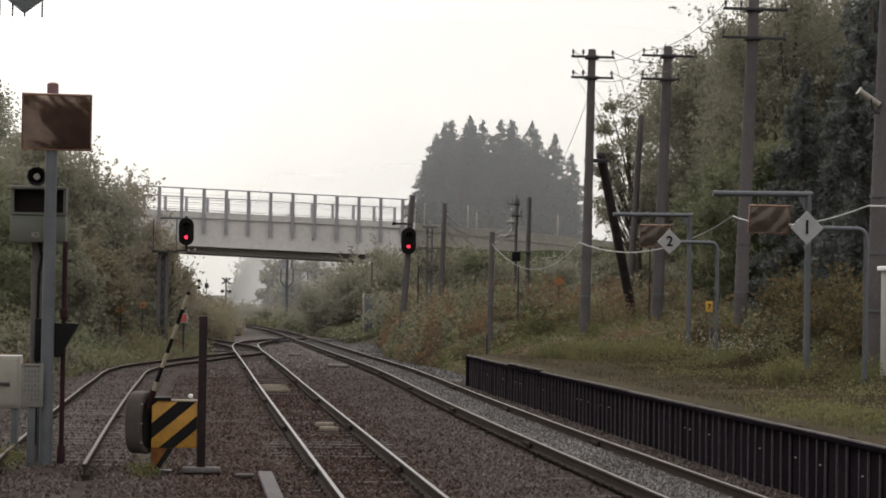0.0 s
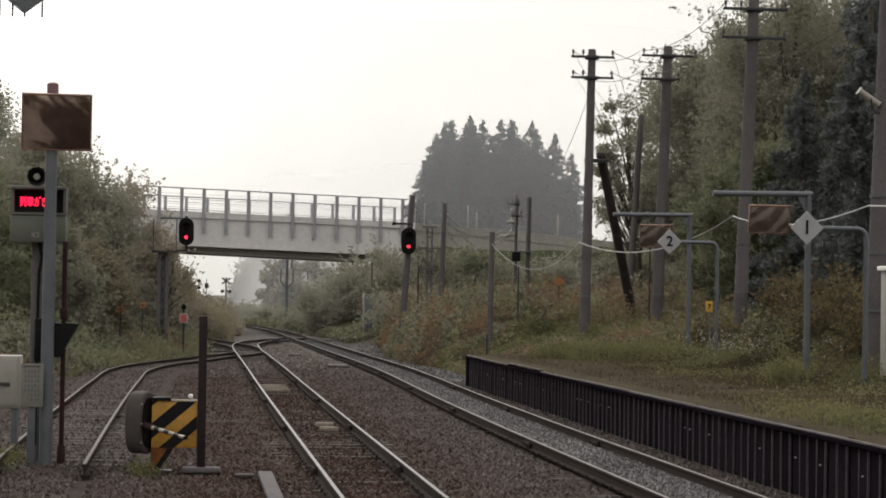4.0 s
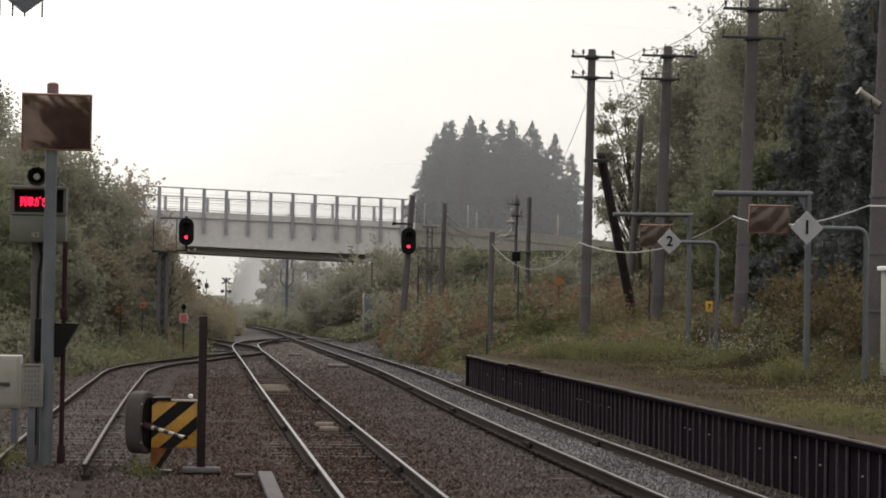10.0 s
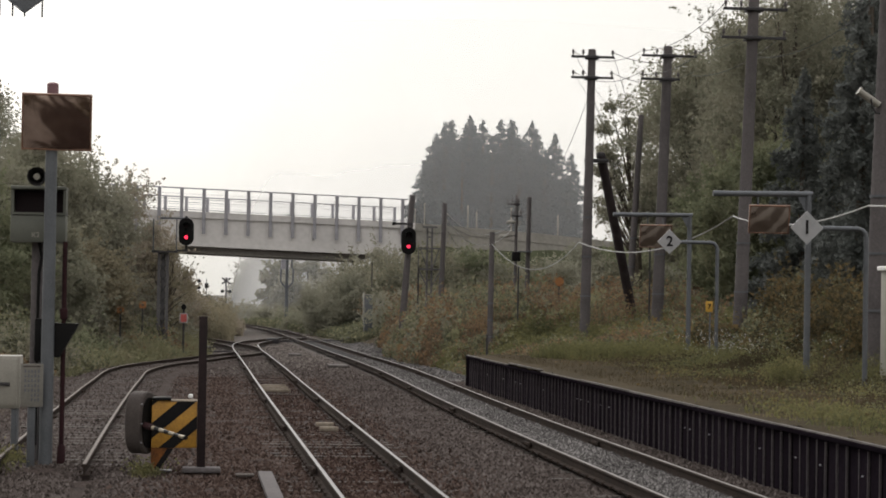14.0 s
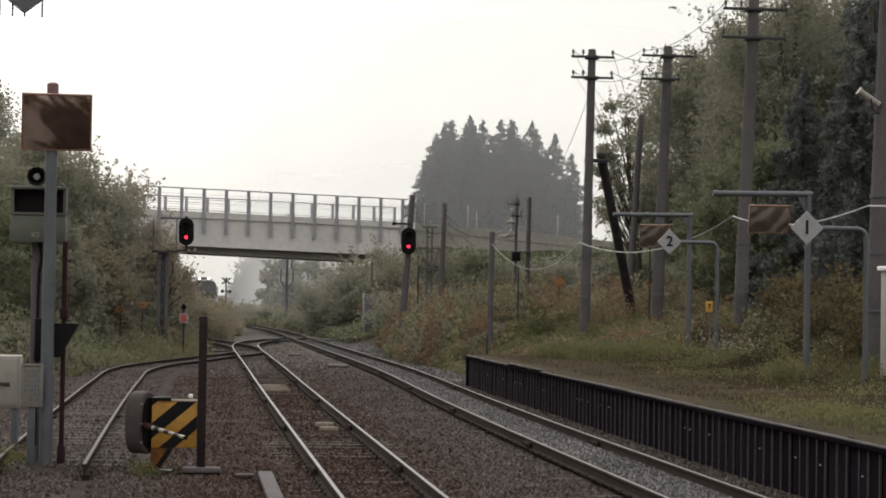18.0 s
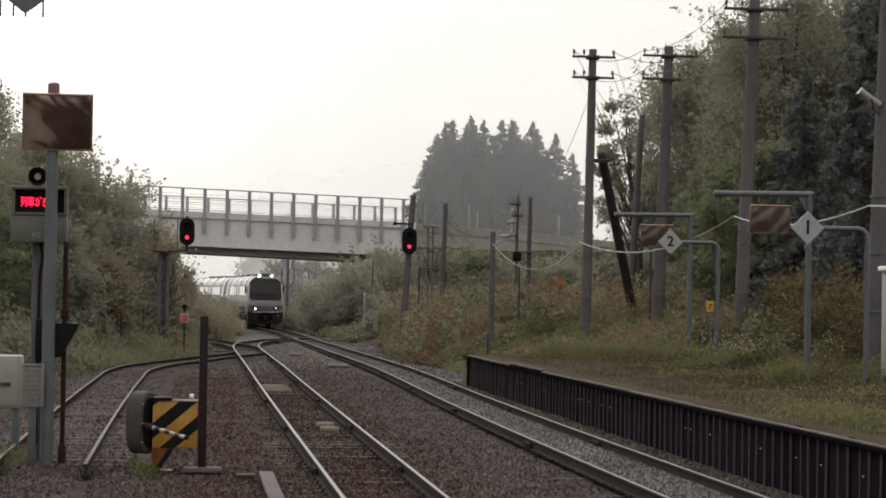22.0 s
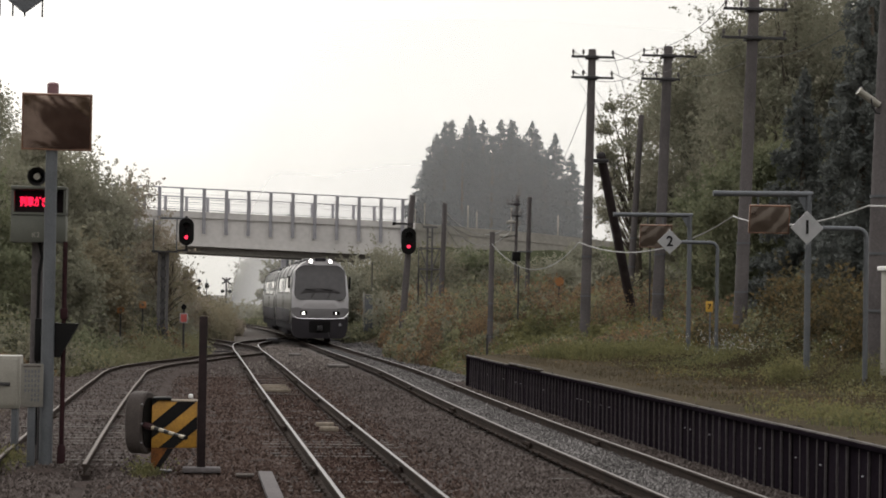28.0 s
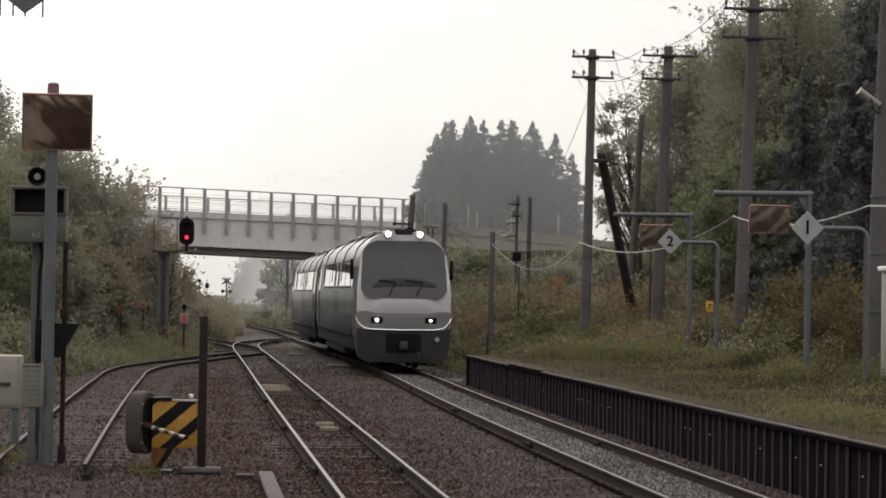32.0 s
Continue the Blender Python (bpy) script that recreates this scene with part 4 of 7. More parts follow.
def stalks(name, x, y, height, material, label, width=0.03, leaves=7, category="weeds", z=None):
    """Upright blades or weed stalks with small leaves, uncountable."""
    n = len(x)
    z0 = (land(x, y) if z is None else z) - 0.03
    h = height * RNG.uniform(0.5, 1.25, n)
    lean_ = RNG.normal(0, 0.16, (n, 2)) * h[:, None]
    a = RNG.uniform(0, math.tau, n)
    dx, dy = np.cos(a) * width / 2, np.sin(a) * width / 2
    b = np.stack([x, y, z0], -1)
    t = b + np.concatenate([lean_, h[:, None]], 1)
    off = np.stack([dx, dy, 0 * dx], -1)
    v = [np.stack([b - off, b + off, t], 1).reshape(-1, 3)]
    if leaves:
        u = RNG.uniform(0.25, 1.0, (n, leaves, 1))
        c = (b[:, None] + (t - b)[:, None] * u + RNG.normal(0, 0.07, (n, leaves, 3))).reshape(-1, 3)
        m = len(c)
        d = RNG.normal(0, 1, (m, 3))
        d /= np.linalg.norm(d, axis=1)[:, None]
        e = np.cross(d, RNG.normal(0, 1, (m, 3)))
        e /= np.linalg.norm(e, axis=1)[:, None] + 1e-9
        s = width * 1.9 * RNG.uniform(0.6, 1.4, (m, 1))
        v.append(np.stack([c + d * s * 1.2, c - d * s * 0.7 + e * s * 0.7, c - d * s * 0.7 - e * s * 0.7], 1).reshape(-1, 3))
    v = np.concatenate(v)
    return tagged(new(name, bulk(name, v, np.arange(len(v)).reshape(-1, 3), material)), label, category, kind="stuff")


def forest_right():
    """Mixed wood behind the platform: broadleaved trees, then dark conifers."""
    for x, y, h, w, m, lean in ((23.6, 98, 13.6, 5.6, OLIVE, -0.6), (24.0, 90, 12.6, 5.4, OLIVE, 0), (26.5, 98, 14.4, 7.4, OLIVE, 0), (27.6, 104, 15.2, 8.0, OLIVE, 0), (29.6, 99, 15.0, 8.0, OLIVE, 0), (27.2, 90, 15.6, 7.0, OLIVE, 0), (25.0, 95, 12.0, 6.0, OLIVE, 0), (23.0, 84, 12.8, 5.6, OLIVE, 0.3),
                                (28.0, 94, 14.4, 7.0, OLIVE, 0), (20.4, 77, 7.6, 4.4, GREEN, 0), (25.2, 88, 13.6, 6.0, OLIVE, 0),
                                (21.6, 103, 11.5, 3.4, OLIVE, -0.9), (22.0, 88, 7.0, 4.0, GREEN, 0), (25.5, 108, 14.0, 7.0, OLIVE, 0), (23.2, 82, 16.0, 6.4, OLIVE, 0)):
        thin = lean == -0.9
        tree(x, y, h, w, m, 11000 if thin else 36000, 0.058 if thin else 0.066, "slender tree with sparse leaves at the wood's edge" if thin else "broadleaved tree with dull green autumn foliage at the wood's edge", 0.35 if thin else 0.2, 34 if thin else 120, lean)
    for x, y, h, w in ((22.4, 70, 15.5, 4.8), (22.8, 67, 15.5, 5.0), (25.0, 74, 17, 5.5), (25.9, 77, 16.5, 5.0), (20.7, 72, 9.5, 4.6), (26.6, 80, 18, 6), (19.6, 62, 10.5, 4.2), (21.0, 60, 13.5, 4.6), (29.0, 86, 20, 6)):
        conifer(x, y, h, w, NEEDLES, 22000, 0.092, "tall dark green conifer in the wood behind the platform")


def clump_far():
    """The stand of conifers beyond the bridge, needles tinted as if in mist: a closed front with fine pointed tops."""
    for x, y, h, w in ((26.6, 229, 20.6, 9.5), (29.3, 230, 21.4, 9), (31.2, 233, 21.2, 8.5), (32.6, 229, 21.0, 9), (34.0, 231, 21.2, 9), (35.9, 229, 20.9, 9), (38.6, 230, 19.8, 7.5),
                       (27.9, 234, 21.3, 9), (30.4, 236, 21.4, 8), (35.0, 236, 21.4, 8), (37.2, 234, 20.6, 8), (28.0, 225, 18.4, 10), (31.0, 224, 18.9, 10), (34.0, 224.5, 18.8, 10), (36.8, 225, 17.6, 9),
                       (24.9, 231, 17.2, 8.5), (25.7, 230, 19.4, 9), (40.3, 229, 17.6, 7), (39.6, 227, 15.0, 6.5), (24.0, 228, 12.5, 7), (41.5, 233, 7.5, 4)):
        conifer(x, y, h + 0.3, w * 1.25, HAZED_NEEDLES, int(h * 950), 0.20, "tall conifer in the stand beyond the bridge, coloured as if in mist", z=0, taper=0.80, fine=True)
    tree(24.0, 215, 9, 5, HAZED_NEEDLES, 3000, 0.2, "small tree beyond the bridge, coloured as if in mist", 0.1, 40, z=0)


def trees_left():
    # the farther trees take leaf colours with haze painted in
    for x, y, h, w, m in ((-8.6, 92, 10.6, 5.0, OLIVE), (-7.8, 80, 7.3, 5.2, OLIVE), (-5.6, 84, 8.2, 4.8, OLIVE), (-6.4, 90, 8.6, 5.0, OLIVE), (-4.3, 88, 7.9, 4.6, HAZED_LEAVES), (-3.0, 92, 7.2, 4.0, HAZED_AUTUMN),
                          (-2.1, 98, 5.6, 3.2, HAZED_AUTUMN), (-5.2, 74, 4.8, 4.0, OLIVE), (-3.9, 78, 4.2, 3.4, AUTUMN), (-6.8, 70, 5.6, 4.0, GREEN), (-9.0, 86, 8.2, 4.5, GREEN), (-1.3, 108, 4.0, 3.0, HAZED_AUTUMN), (-0.4, 120, 2.7, 2.6, HAZED_AUTUMN)):
        tree(x, y, h, w, m, 24000, 0.06, "low broadleaved tree with olive and brown autumn leaves", 0.06, 110, spread_=w * 0.14)
    tree(-1.5, 90, 4.9, 2.4, AUTUMN, 1500, 0.055, "thin half-bare tree beside the signal", 0.2, 34, 0.5)
    tree(-1.0, 92, 4.7, 2.2, AUTUMN, 1000, 0.05, "thin half-bare tree behind the signal post", 0.2, 40, 0.2)


def hedges():
    for i in range(26):
        f = i / 25
        y = 76 + 112 * f
        x = -3.5 + 6.1 * f ** 1.25 + RNG.normal(0, 0.5) - max(0, (y - 160)) * 0.10
        if y < 100:
            x -= 0.6
        # from 82 m on, the paler copy of the autumn colour replaces haze
        bush(x, y, 1.5 + RNG.uniform(0.2, 1.2) * (0.7 if y < 92 else 1.6 if y < 128 else 0.6), 2.0 + RNG.uniform(0, 1.2), (AUTUMN if y < 82 else HAZED_AUTUMN) if i % 3 else HAZED_LEAVES, 3200, 0.062, "brownish autumn bush beside the line")
    for x, y, h, w, m in ((10.2, 138, 3.6, 4.4, HAZED_LEAVES), (11.6, 141, 4.6, 4.8, BRAMBLE), (13.4, 145, 5.2, 4.6, HAZED_LEAVES), (9.2, 146, 3.0, 3.6, HAZED_LEAVES), (12.8, 134, 3.6, 4.2, BRAMBLE), (15.5, 142, 4.9, 4.4, BRAMBLE)):
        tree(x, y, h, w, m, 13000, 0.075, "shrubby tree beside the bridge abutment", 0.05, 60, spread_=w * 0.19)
    for i in range(22):
        x = 10.8 + RNG.uniform(0, 3.0)
        y = 96 + 44 * (i / 21)
        bush(x + (y - 84) * 0.010, y, 1.5 + RNG.uniform(0, 0.9), 2.4 + RNG.uniform(0, 1.2), (BRAMBLE, WEEDS, HAZED_LEAVES, RUSTY)[i % 4], 3400, 0.066, "tangled roadside shrub in early autumn colours")
    for i in range(14):
        y = 62 + RNG.uniform(0, 14)
        bush(-3.4 - RNG.uniform(0, 2.6) + 0.02 * (y - 62), y, 0.7 + RNG.uniform(0, 0.7), 1.5 + RNG.uniform(0, 0.8), (WEEDS, GREEN, BRAMBLE)[i % 3], 2200, 0.055, "low green undergrowth beside the siding")
    for i in range(16):
        x = 14.6 + RNG.uniform(0, 5.0)
        y = 44 + RNG.uniform(0, 24)
        bush(x, y, (1.4 if x > 0.285 * y else 0.6) + RNG.uniform(0, 1.0 if x > 0.285 * y else 0.6), 2.0 + RNG.uniform(0, 1.2), (VINE, WEEDS, VINE, WEEDS)[i % 4], 4200, 0.055, "bush overgrown with yellowing vines behind the platform")
    for x, h, w in ((0.15, 3.0, 1.2), (0.5, 2.5, 1.0), (-0.3, 3.1, 1.4)):
        bush(x, 117 + 2 * x, h, w, AUTUMN, 1800, 0.06, "ragged brown bush beside the overgrown siding")
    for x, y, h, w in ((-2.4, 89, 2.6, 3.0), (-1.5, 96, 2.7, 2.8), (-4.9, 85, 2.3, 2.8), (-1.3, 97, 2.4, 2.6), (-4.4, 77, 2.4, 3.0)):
        bush(x, y, h, w, HAZED_LEAVES, 3800, 0.062, "olive bush in front of the trees beside the siding")
    bush(9.0, 79.5, 1.5, 1.0, NEEDLES, 2600, 0.05, "small dark half-withered shrub beside the line")
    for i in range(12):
        bush(15.8 + RNG.uniform(0, 6), 140 + RNG.uniform(0, 7), 2.2 + RNG.uniform(0, 1.2), 3.4, (BRAMBLE, HAZED_LEAVES)[i % 2], 3200, 0.085, "green scrub at the foot of the abutment", z=0.6 + RNG.uniform(0, 1.6))
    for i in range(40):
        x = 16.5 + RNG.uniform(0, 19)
        bush(x, 142.5 + RNG.uniform(0, 7.5), 2.0 + RNG.uniform(0, 1.6), 3.6, (BRAMBLE, GREEN, HAZED_LEAVES)[i % 3], 3400, 0.085, "green scrub on the embankment slope", z=0.9 + RNG.uniform(0, 2.4))


def patchy(x, y, size, seed):
    """Smooth wandering values from 0 to 1 over the plan, patches about size metres across."""
    g = np.random.default_rng(seed)
    v = 0 * x
    for k in range(7):
        a, f = g.uniform(0, math.tau), math.tau / size * g.uniform(0.35, 1.1)
        v = v + np.sin((np.cos(a) * x + np.sin(a) * y) * f + g.uniform(0, math.tau))
    return np.clip(0.5 + v / 6.5, 0, 1)


def thicket(name, x, y, top, material, label, leaf, low=0.08):
    """A leafy tangle, closed on top, its height given for each leaf's place."""
    top = top * (0.62 + 0.62 * patchy(x, y, 0.9, len(x) % 97) ** 1.5)
    u = low + (1 - low) * RNG.uniform(0, 1, len(x)) ** 0.7
    pts = np.stack([x, y, land(x, y) + top * u + RNG.normal(0, 0.05, len(x))], -1)
    return tagged(new(name, leaf_mesh(name, pts, leaf, material)), label, "undergrowth", kind="stuff")


def right_bank():
    """Waist-high to head-high weeds from the trackside to the wood, rust-brown knotweed on top."""
    n = 122000
    y = 73 + 33 * RNG.uniform(0, 1, n) ** 1.7
    x = 7.75 + RNG.uniform(0, 1, n) ** 1.2 * (6.6 + 0.32 * (y - 66))
    edge = 7.75 + 0.35 * patchy(x, y, 6, 1) + 0.4 * smooth01((78 - y) / 4) + 1.0 * smooth01((y - 88) / 9)
    h = (0.55 + 1.25 * smooth01((x - edge) / 0.55)) * (0.72 + 0.5 * patchy(x, y, 2.6, 2)) * (0.35 + 0.65 * smooth01((y - 72.5 - 2.5 * patchy(x, 0 * y, 3, 14)) / 4))
    kind_ = patchy(x, y, 3.0, 3) + RNG.normal(0, 0.22, n) + 0.24 * smooth01((x - 10.5) / 3) - 0.06
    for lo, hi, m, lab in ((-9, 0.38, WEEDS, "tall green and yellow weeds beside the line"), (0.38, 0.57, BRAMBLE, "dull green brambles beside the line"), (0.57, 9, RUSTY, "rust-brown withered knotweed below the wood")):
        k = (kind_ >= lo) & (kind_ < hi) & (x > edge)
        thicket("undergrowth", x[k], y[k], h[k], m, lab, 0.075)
    # broad pale leaves that catch the light
    n = 3800
    y = 74 + 12 * RNG.uniform(0, 1, n) ** 1.5
    x = 8.9 + RNG.uniform(0, 1, n) * (6 + 0.3 * (y - 66))
    k = patchy(x, y, 2.2, 13) > 0.40
    thicket("broad_leaves", x[k], y[k], 1.0 + 0.9 * patchy(x, y, 2.6, 2)[k], PALE_GRASS, "broad pale green leaves among the weeds", 0.10, 0.2)
    n = 5200
    y = 74 + 26 * RNG.uniform(0, 1, n)
    x = 9.1 + RNG.uniform(0, 1, n) * (6 + 0.25 * (y - 70))
    k = patchy(x, y, 3.0, 6) > 0.45
    stalks("tall_weeds", x[k], y[k], 1.55, RUSTY, "bare brown knotweed stalks above the weeds", 0.028, 6)
    n = 34000
    y = 58.4 + 21 * RNG.uniform(0, 1, n)
    x = 8.25 + RNG.gamma(1.7, 2.2, n)
    h = (0.22 + 0.40 * smooth01((x - 10.6) / 4) + 0.75 * smooth01((y - 69) / 7)) * (0.4 + 1.1 * patchy(x, y, 1.6, 4))
    w = patchy(x, y, 4.0, 5) + RNG.normal(0, 0.16, n)
    for lo, hi, m, lab in ((-9, 0.42, BRIGHT_GRASS, "fresh green grass and weeds beyond the platform"), (0.42, 0.66, WEEDS, "mixed autumn weeds beyond the platform"), (0.66, 9, RUSTY, "withered brown weeds beyond the platform")):
        k = (w >= lo) & (w < hi)
        stalks("tall_weeds", x[k], y[k], h[k], m, lab, 0.026, 5)
    n = 34000
    y = 57.5 + 16 * RNG.uniform(0, 1, n)
    x = 12.4 + RNG.gamma(2.2, 1.8, n)
    h = (0.45 + 0.55 * smooth01((x - 13) / 4)) * (0.4 + 1.0 * patchy(x, y, 1.8, 7))
    w = patchy(x, y, 3.6, 8) + RNG.normal(0, 0.2, n)
    for lo, hi, m, lab in ((-9, 0.45, BRIGHT_GRASS, "low green weeds below the wood"), (0.45, 0.62, WEEDS, "yellowing weeds below the wood"), (0.62, 9, RUSTY, "rust-brown weeds below the wood")):
        k = (w >= lo) & (w < hi)
        thicket("undergrowth", x[k], y[k], h[k], m, lab, 0.062)
    # the tangle behind the platform, rising to vine-covered bushes
    n = 60000
    y = 34 + 24.5 * RNG.uniform(0, 1, n)
    x = 12.7 + RNG.gamma(2.0, 0.9, n)
    h = (0.35 + 1.15 * smooth01((x - 13.0) / 1.8)) * (0.5 + 0.75 * patchy(x, y, 2.4, 9)) * (1 - 0.35 * smooth01((y - 49) / 6))
    w = patchy(x, y, 2.2, 10) + RNG.normal(0, 0.2, n)
    for lo, hi, m, lab in ((-9, 0.42, VINE, "yellowing vines behind the platform"), (0.42, 0.72, BRIGHT_GRASS, "tangled green weeds behind the platform"), (0.72, 9, WEEDS, "pale weeds behind the platform")):
        k = (w >= lo) & (w < hi)
        thicket("undergrowth", x[k], y[k], h[k], m, lab, 0.04, 0.0)
    n = 26000
    y = 30 + 28 * RNG.uniform(0, 1, n)
    x = 13.0 - RNG.gamma(1.5, 0.75, n)
    x, y = x[x > 9.6], y[x > 9.6]
    h = 0.08 + 0.40 * smooth01((x - 10.8) / 2.2) * (0.15 + 1.25 * patchy(x, y, 1.7, 11))
    w = patchy(x, y, 2.6, 12) + RNG.normal(0, 0.2, len(x)) + 0.30 * smooth01((38 - y) / 3)
    for lo, hi, m, lab in ((-9, 0.40, BRIGHT_GRASS, "fresh green weeds along the platform's back edge"), (0.40, 0.48, WEEDS, "mixed weeds along the platform's back edge"), (0.48, 9, GRASS, "dry grass along the platform's back edge")):
        k = (w >= lo) & (w < hi)
        stalks("platform_weeds", x[k], y[k], h[k], m, lab, 0.013, 2, "weeds", 0.63 + 0 * x[k])
    for bx_, by_, bh, bw in ((14.4, 43.2, 2.0, 2.4), (15.6, 44.5, 2.35, 2.8), (14.9, 47.5, 2.0, 2.6), (13.9, 41.4, 1.5, 1.8), (16.2, 49.5, 2.2, 2.8)):
        bush(bx_, by_, bh, bw, VINE, 9000, 0.045, "bush overgrown with yellowing vines behind the platform")
    # separate tufts of long grass
    for cx, cy, spread, h, n in ((11.05, 39.2, 0.20, 0.42, 420), (11.75, 41.0, 0.25, 0.40, 320), (11.3, 54.5, 0.42, 0.42, 650), (10.6, 55.5, 0.30, 0.30, 400), (12.6, 44.5, 0.3, 0.4, 320)):
        x, y = cx + RNG.normal(0, spread, n), cy + RNG.normal(0, spread, n)
        stalks("grass_tuft", x, y, h, BRIGHT_GRASS, "tuft of long fresh green grass behind the platform", 0.016, 2, "grass", 0.63 + 0 * x)


def left_bank():
    """Undergrowth between the siding and the trees."""
    n = 62000
    y = 60 + 38 * RNG.uniform(0, 1, n) ** 1.2
    foot = curve_x(SIDING, np.minimum(y, 84)) - 1.25 - 0.7 * patchy(0 * y, y, 7, 20) + 0.16 * np.maximum(y - 84, 0) * 0
    x = foot - RNG.gamma(1.7, 1.05, n)
    h = (0.22 + 1.25 * smooth01((foot - x) / 2.6)) * (0.45 + 0.9 * patchy(x, y, 3.0, 21)) * (0.5 + 0.5 * smooth01((y - 60) / 12))
    w = patchy(x, y, 3.4, 22) + RNG.normal(0, 0.2, n)
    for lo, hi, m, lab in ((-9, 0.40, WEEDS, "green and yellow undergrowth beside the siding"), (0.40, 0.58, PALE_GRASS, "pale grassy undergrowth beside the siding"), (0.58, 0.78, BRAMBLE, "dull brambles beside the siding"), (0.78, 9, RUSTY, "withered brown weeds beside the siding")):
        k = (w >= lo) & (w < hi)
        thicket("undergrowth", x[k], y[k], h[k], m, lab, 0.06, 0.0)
    n = 5000
    y = 61 + 30 * RNG.uniform(0, 1, n)
    x = curve_x(SIDING, np.minimum(y, 84)) - 1.3 - RNG.gamma(1.6, 1.0, n)
    stalks("verge_weeds", x, y, 0.25 + 0.75 * patchy(x, y, 4, 23), PALE_GRASS, "pale grass stalks behind the curve of the siding", 0.022, 4)
    # the overgrown strip between the spur and the main line
    n = 30000
    y = 121 + 46 * RNG.uniform(0, 1, n)
    right = 1.75 + 0.9 * smooth01((y - 128) / 25) + 0.5 * patchy(0 * y, y, 8, 24)
    x = right - RNG.gamma(1.6, 1.0, n)
    h = (0.40 + 2.0 * smooth01((right - x) / 2.2)) * (0.6 + 0.6 * patchy(x, y, 3.5, 25))
    w = patchy(x, y, 4, 26) + RNG.normal(0, 0.18, n)
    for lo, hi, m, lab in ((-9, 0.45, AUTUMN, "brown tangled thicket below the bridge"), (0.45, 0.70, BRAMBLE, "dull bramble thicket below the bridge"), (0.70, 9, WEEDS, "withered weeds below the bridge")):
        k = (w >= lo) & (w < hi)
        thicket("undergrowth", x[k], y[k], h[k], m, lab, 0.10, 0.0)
    n = 900
    y = 119 + 40 * RNG.uniform(0, 1, n)
    x = 2.4 - RNG.gamma(1.5, 0.7, n)
    stalks("verge_weeds", x, y, 2.0, AUTUMN, "tall bare stalks above the thicket below the bridge", 0.045, 5)


def weeds():
    n = 60000
    y = 24 + 34 * RNG.uniform(0, 1, n)
    x = RNG.uniform(8.0, 13.0, n)
    keep = RNG.uniform(0, 1, n) < 0.25 + 0.75 * smooth01((x - 9.0) / 3.5)
    x, y = x[keep], y[keep]
    stalks("platform_grass", x, y, 0.085, GRASS, "dry yellowish grass on the platform", 0.012, 0, "grass", 0.63 + 0 * x)
    n = 1500
    cx, cy = RNG.uniform(8.6, 12.4, 26), RNG.uniform(26, 57, 26)
    w = RNG.integers(0, 26, n)
    x, y = cx[w] + RNG.normal(0, 0.35, n), np.clip(cy[w] + RNG.normal(0, 0.9, n), 24, 57.6)
    x = np.clip(x, 7.7, 13)
    stalks("platform_grass", x, y, 0.12, VINE, "yellowish tufts of grass on the platform", 0.014, 1, "grass", 0.63 + 0 * x)
    n = 3200
    x, y = np.clip(RNG.normal(8.9, 0.5, n), 7.8, 11), np.clip(RNG.normal(27.5, 2.2, n), 23, 34)
    stalks("platform_grass", x, y, 0.10, BRIGHT_GRASS, "patch of yellow-green grass on the platform", 0.014, 1, "grass", 0.63 + 0 * x)
    n = 420
    w = RNG.integers(0, 12, n)
    fx, fy = RNG.normal(13.0, 0.35, 12), RNG.normal(50.5, 2.2, 12)
    x, y = fx[w] + RNG.normal(0, 0.3, n), fy[w] + RNG.normal(0, 0.6, n)
    pts = np.stack([x, y, land(x, y) + RNG.uniform(0.25, 0.85, n)], -1)
    tagged(new("wild_flowers", leaf_mesh("wild_flowers", pts, 0.026, FLOWER)), "whitish seed heads of autumn weeds", "flowers", kind="stuff")
    n = 900
    x, y = RNG.normal(12.75, 0.16, n), RNG.normal(46.5, 0.35, n)
    stalks("weed_tuft", x, y, 0.42, BRIGHT_GRASS, "tuft of fresh green grass behind the platform", 0.016, 1, "grass", 0.63 + 0 * x)
    for gx, gy, k in ((10.2, 55.0, 1500), (10.9, 55.6, 1800), (11.5, 54.6, 1500), (12.1, 54.0, 1200), (9.6, 56.4, 900), (12.6, 50.5, 700)):
        x, y = RNG.normal(gx, 0.28, k), np.minimum(RNG.normal(gy, 0.6, k), 58)
        stalks("green_grass", x, y, 0.34 + RNG.uniform(0, 0.14), BRIGHT_GRASS, "clump of long yellow-green grass on the platform", 0.016, 1, "grass", 0.62 + 0 * x)
    pts = []
    for _ in range(20):
        c = np.array((RNG.uniform(13.4, 19), RNG.uniform(56, 76), 0))
        k = int(RNG.uniform(12, 50))
        q = c + RNG.normal(0, 1, (k, 3)) * (0.25, 0.3, 0.16)
        q[:, 2] += land(q[:, 0], q[:, 1]) + RNG.uniform(0.35, 0.85)
        pts.append(q)
    tagged(new("autumn_leaves", leaf_mesh("autumn_leaves", np.concatenate(pts), 0.055, YELLOWED)), "yellow and orange leaves of the vines and bushes", "leaves", kind="stuff")
    n = 6000
    y = 132 + 75 * RNG.uniform(0, 1, n)
    x = curve_x(MAIN, y) - 2.9 - RNG.gamma(1.4, 1.0, n)
    keep = (y > 138) | (x < 1.2)
    stalks("verge_weeds", x[keep], y[keep], 0.9, HAZED_AUTUMN, "withered weeds beside the main line below the bridge", 0.045, 7)
    n = 7000
    y = 116 + 85 * RNG.uniform(0, 1, n)
    x = curve_x(MAIN, y) + 2.1 + RNG.gamma(1.4, 0.8, n)
    stalks("verge_weeds", x, y, 0.30 + 0.5 * patchy(x, y, 6, 27), WEEDS, "grass and weeds along the main line", 0.045, 6)
    n = 700
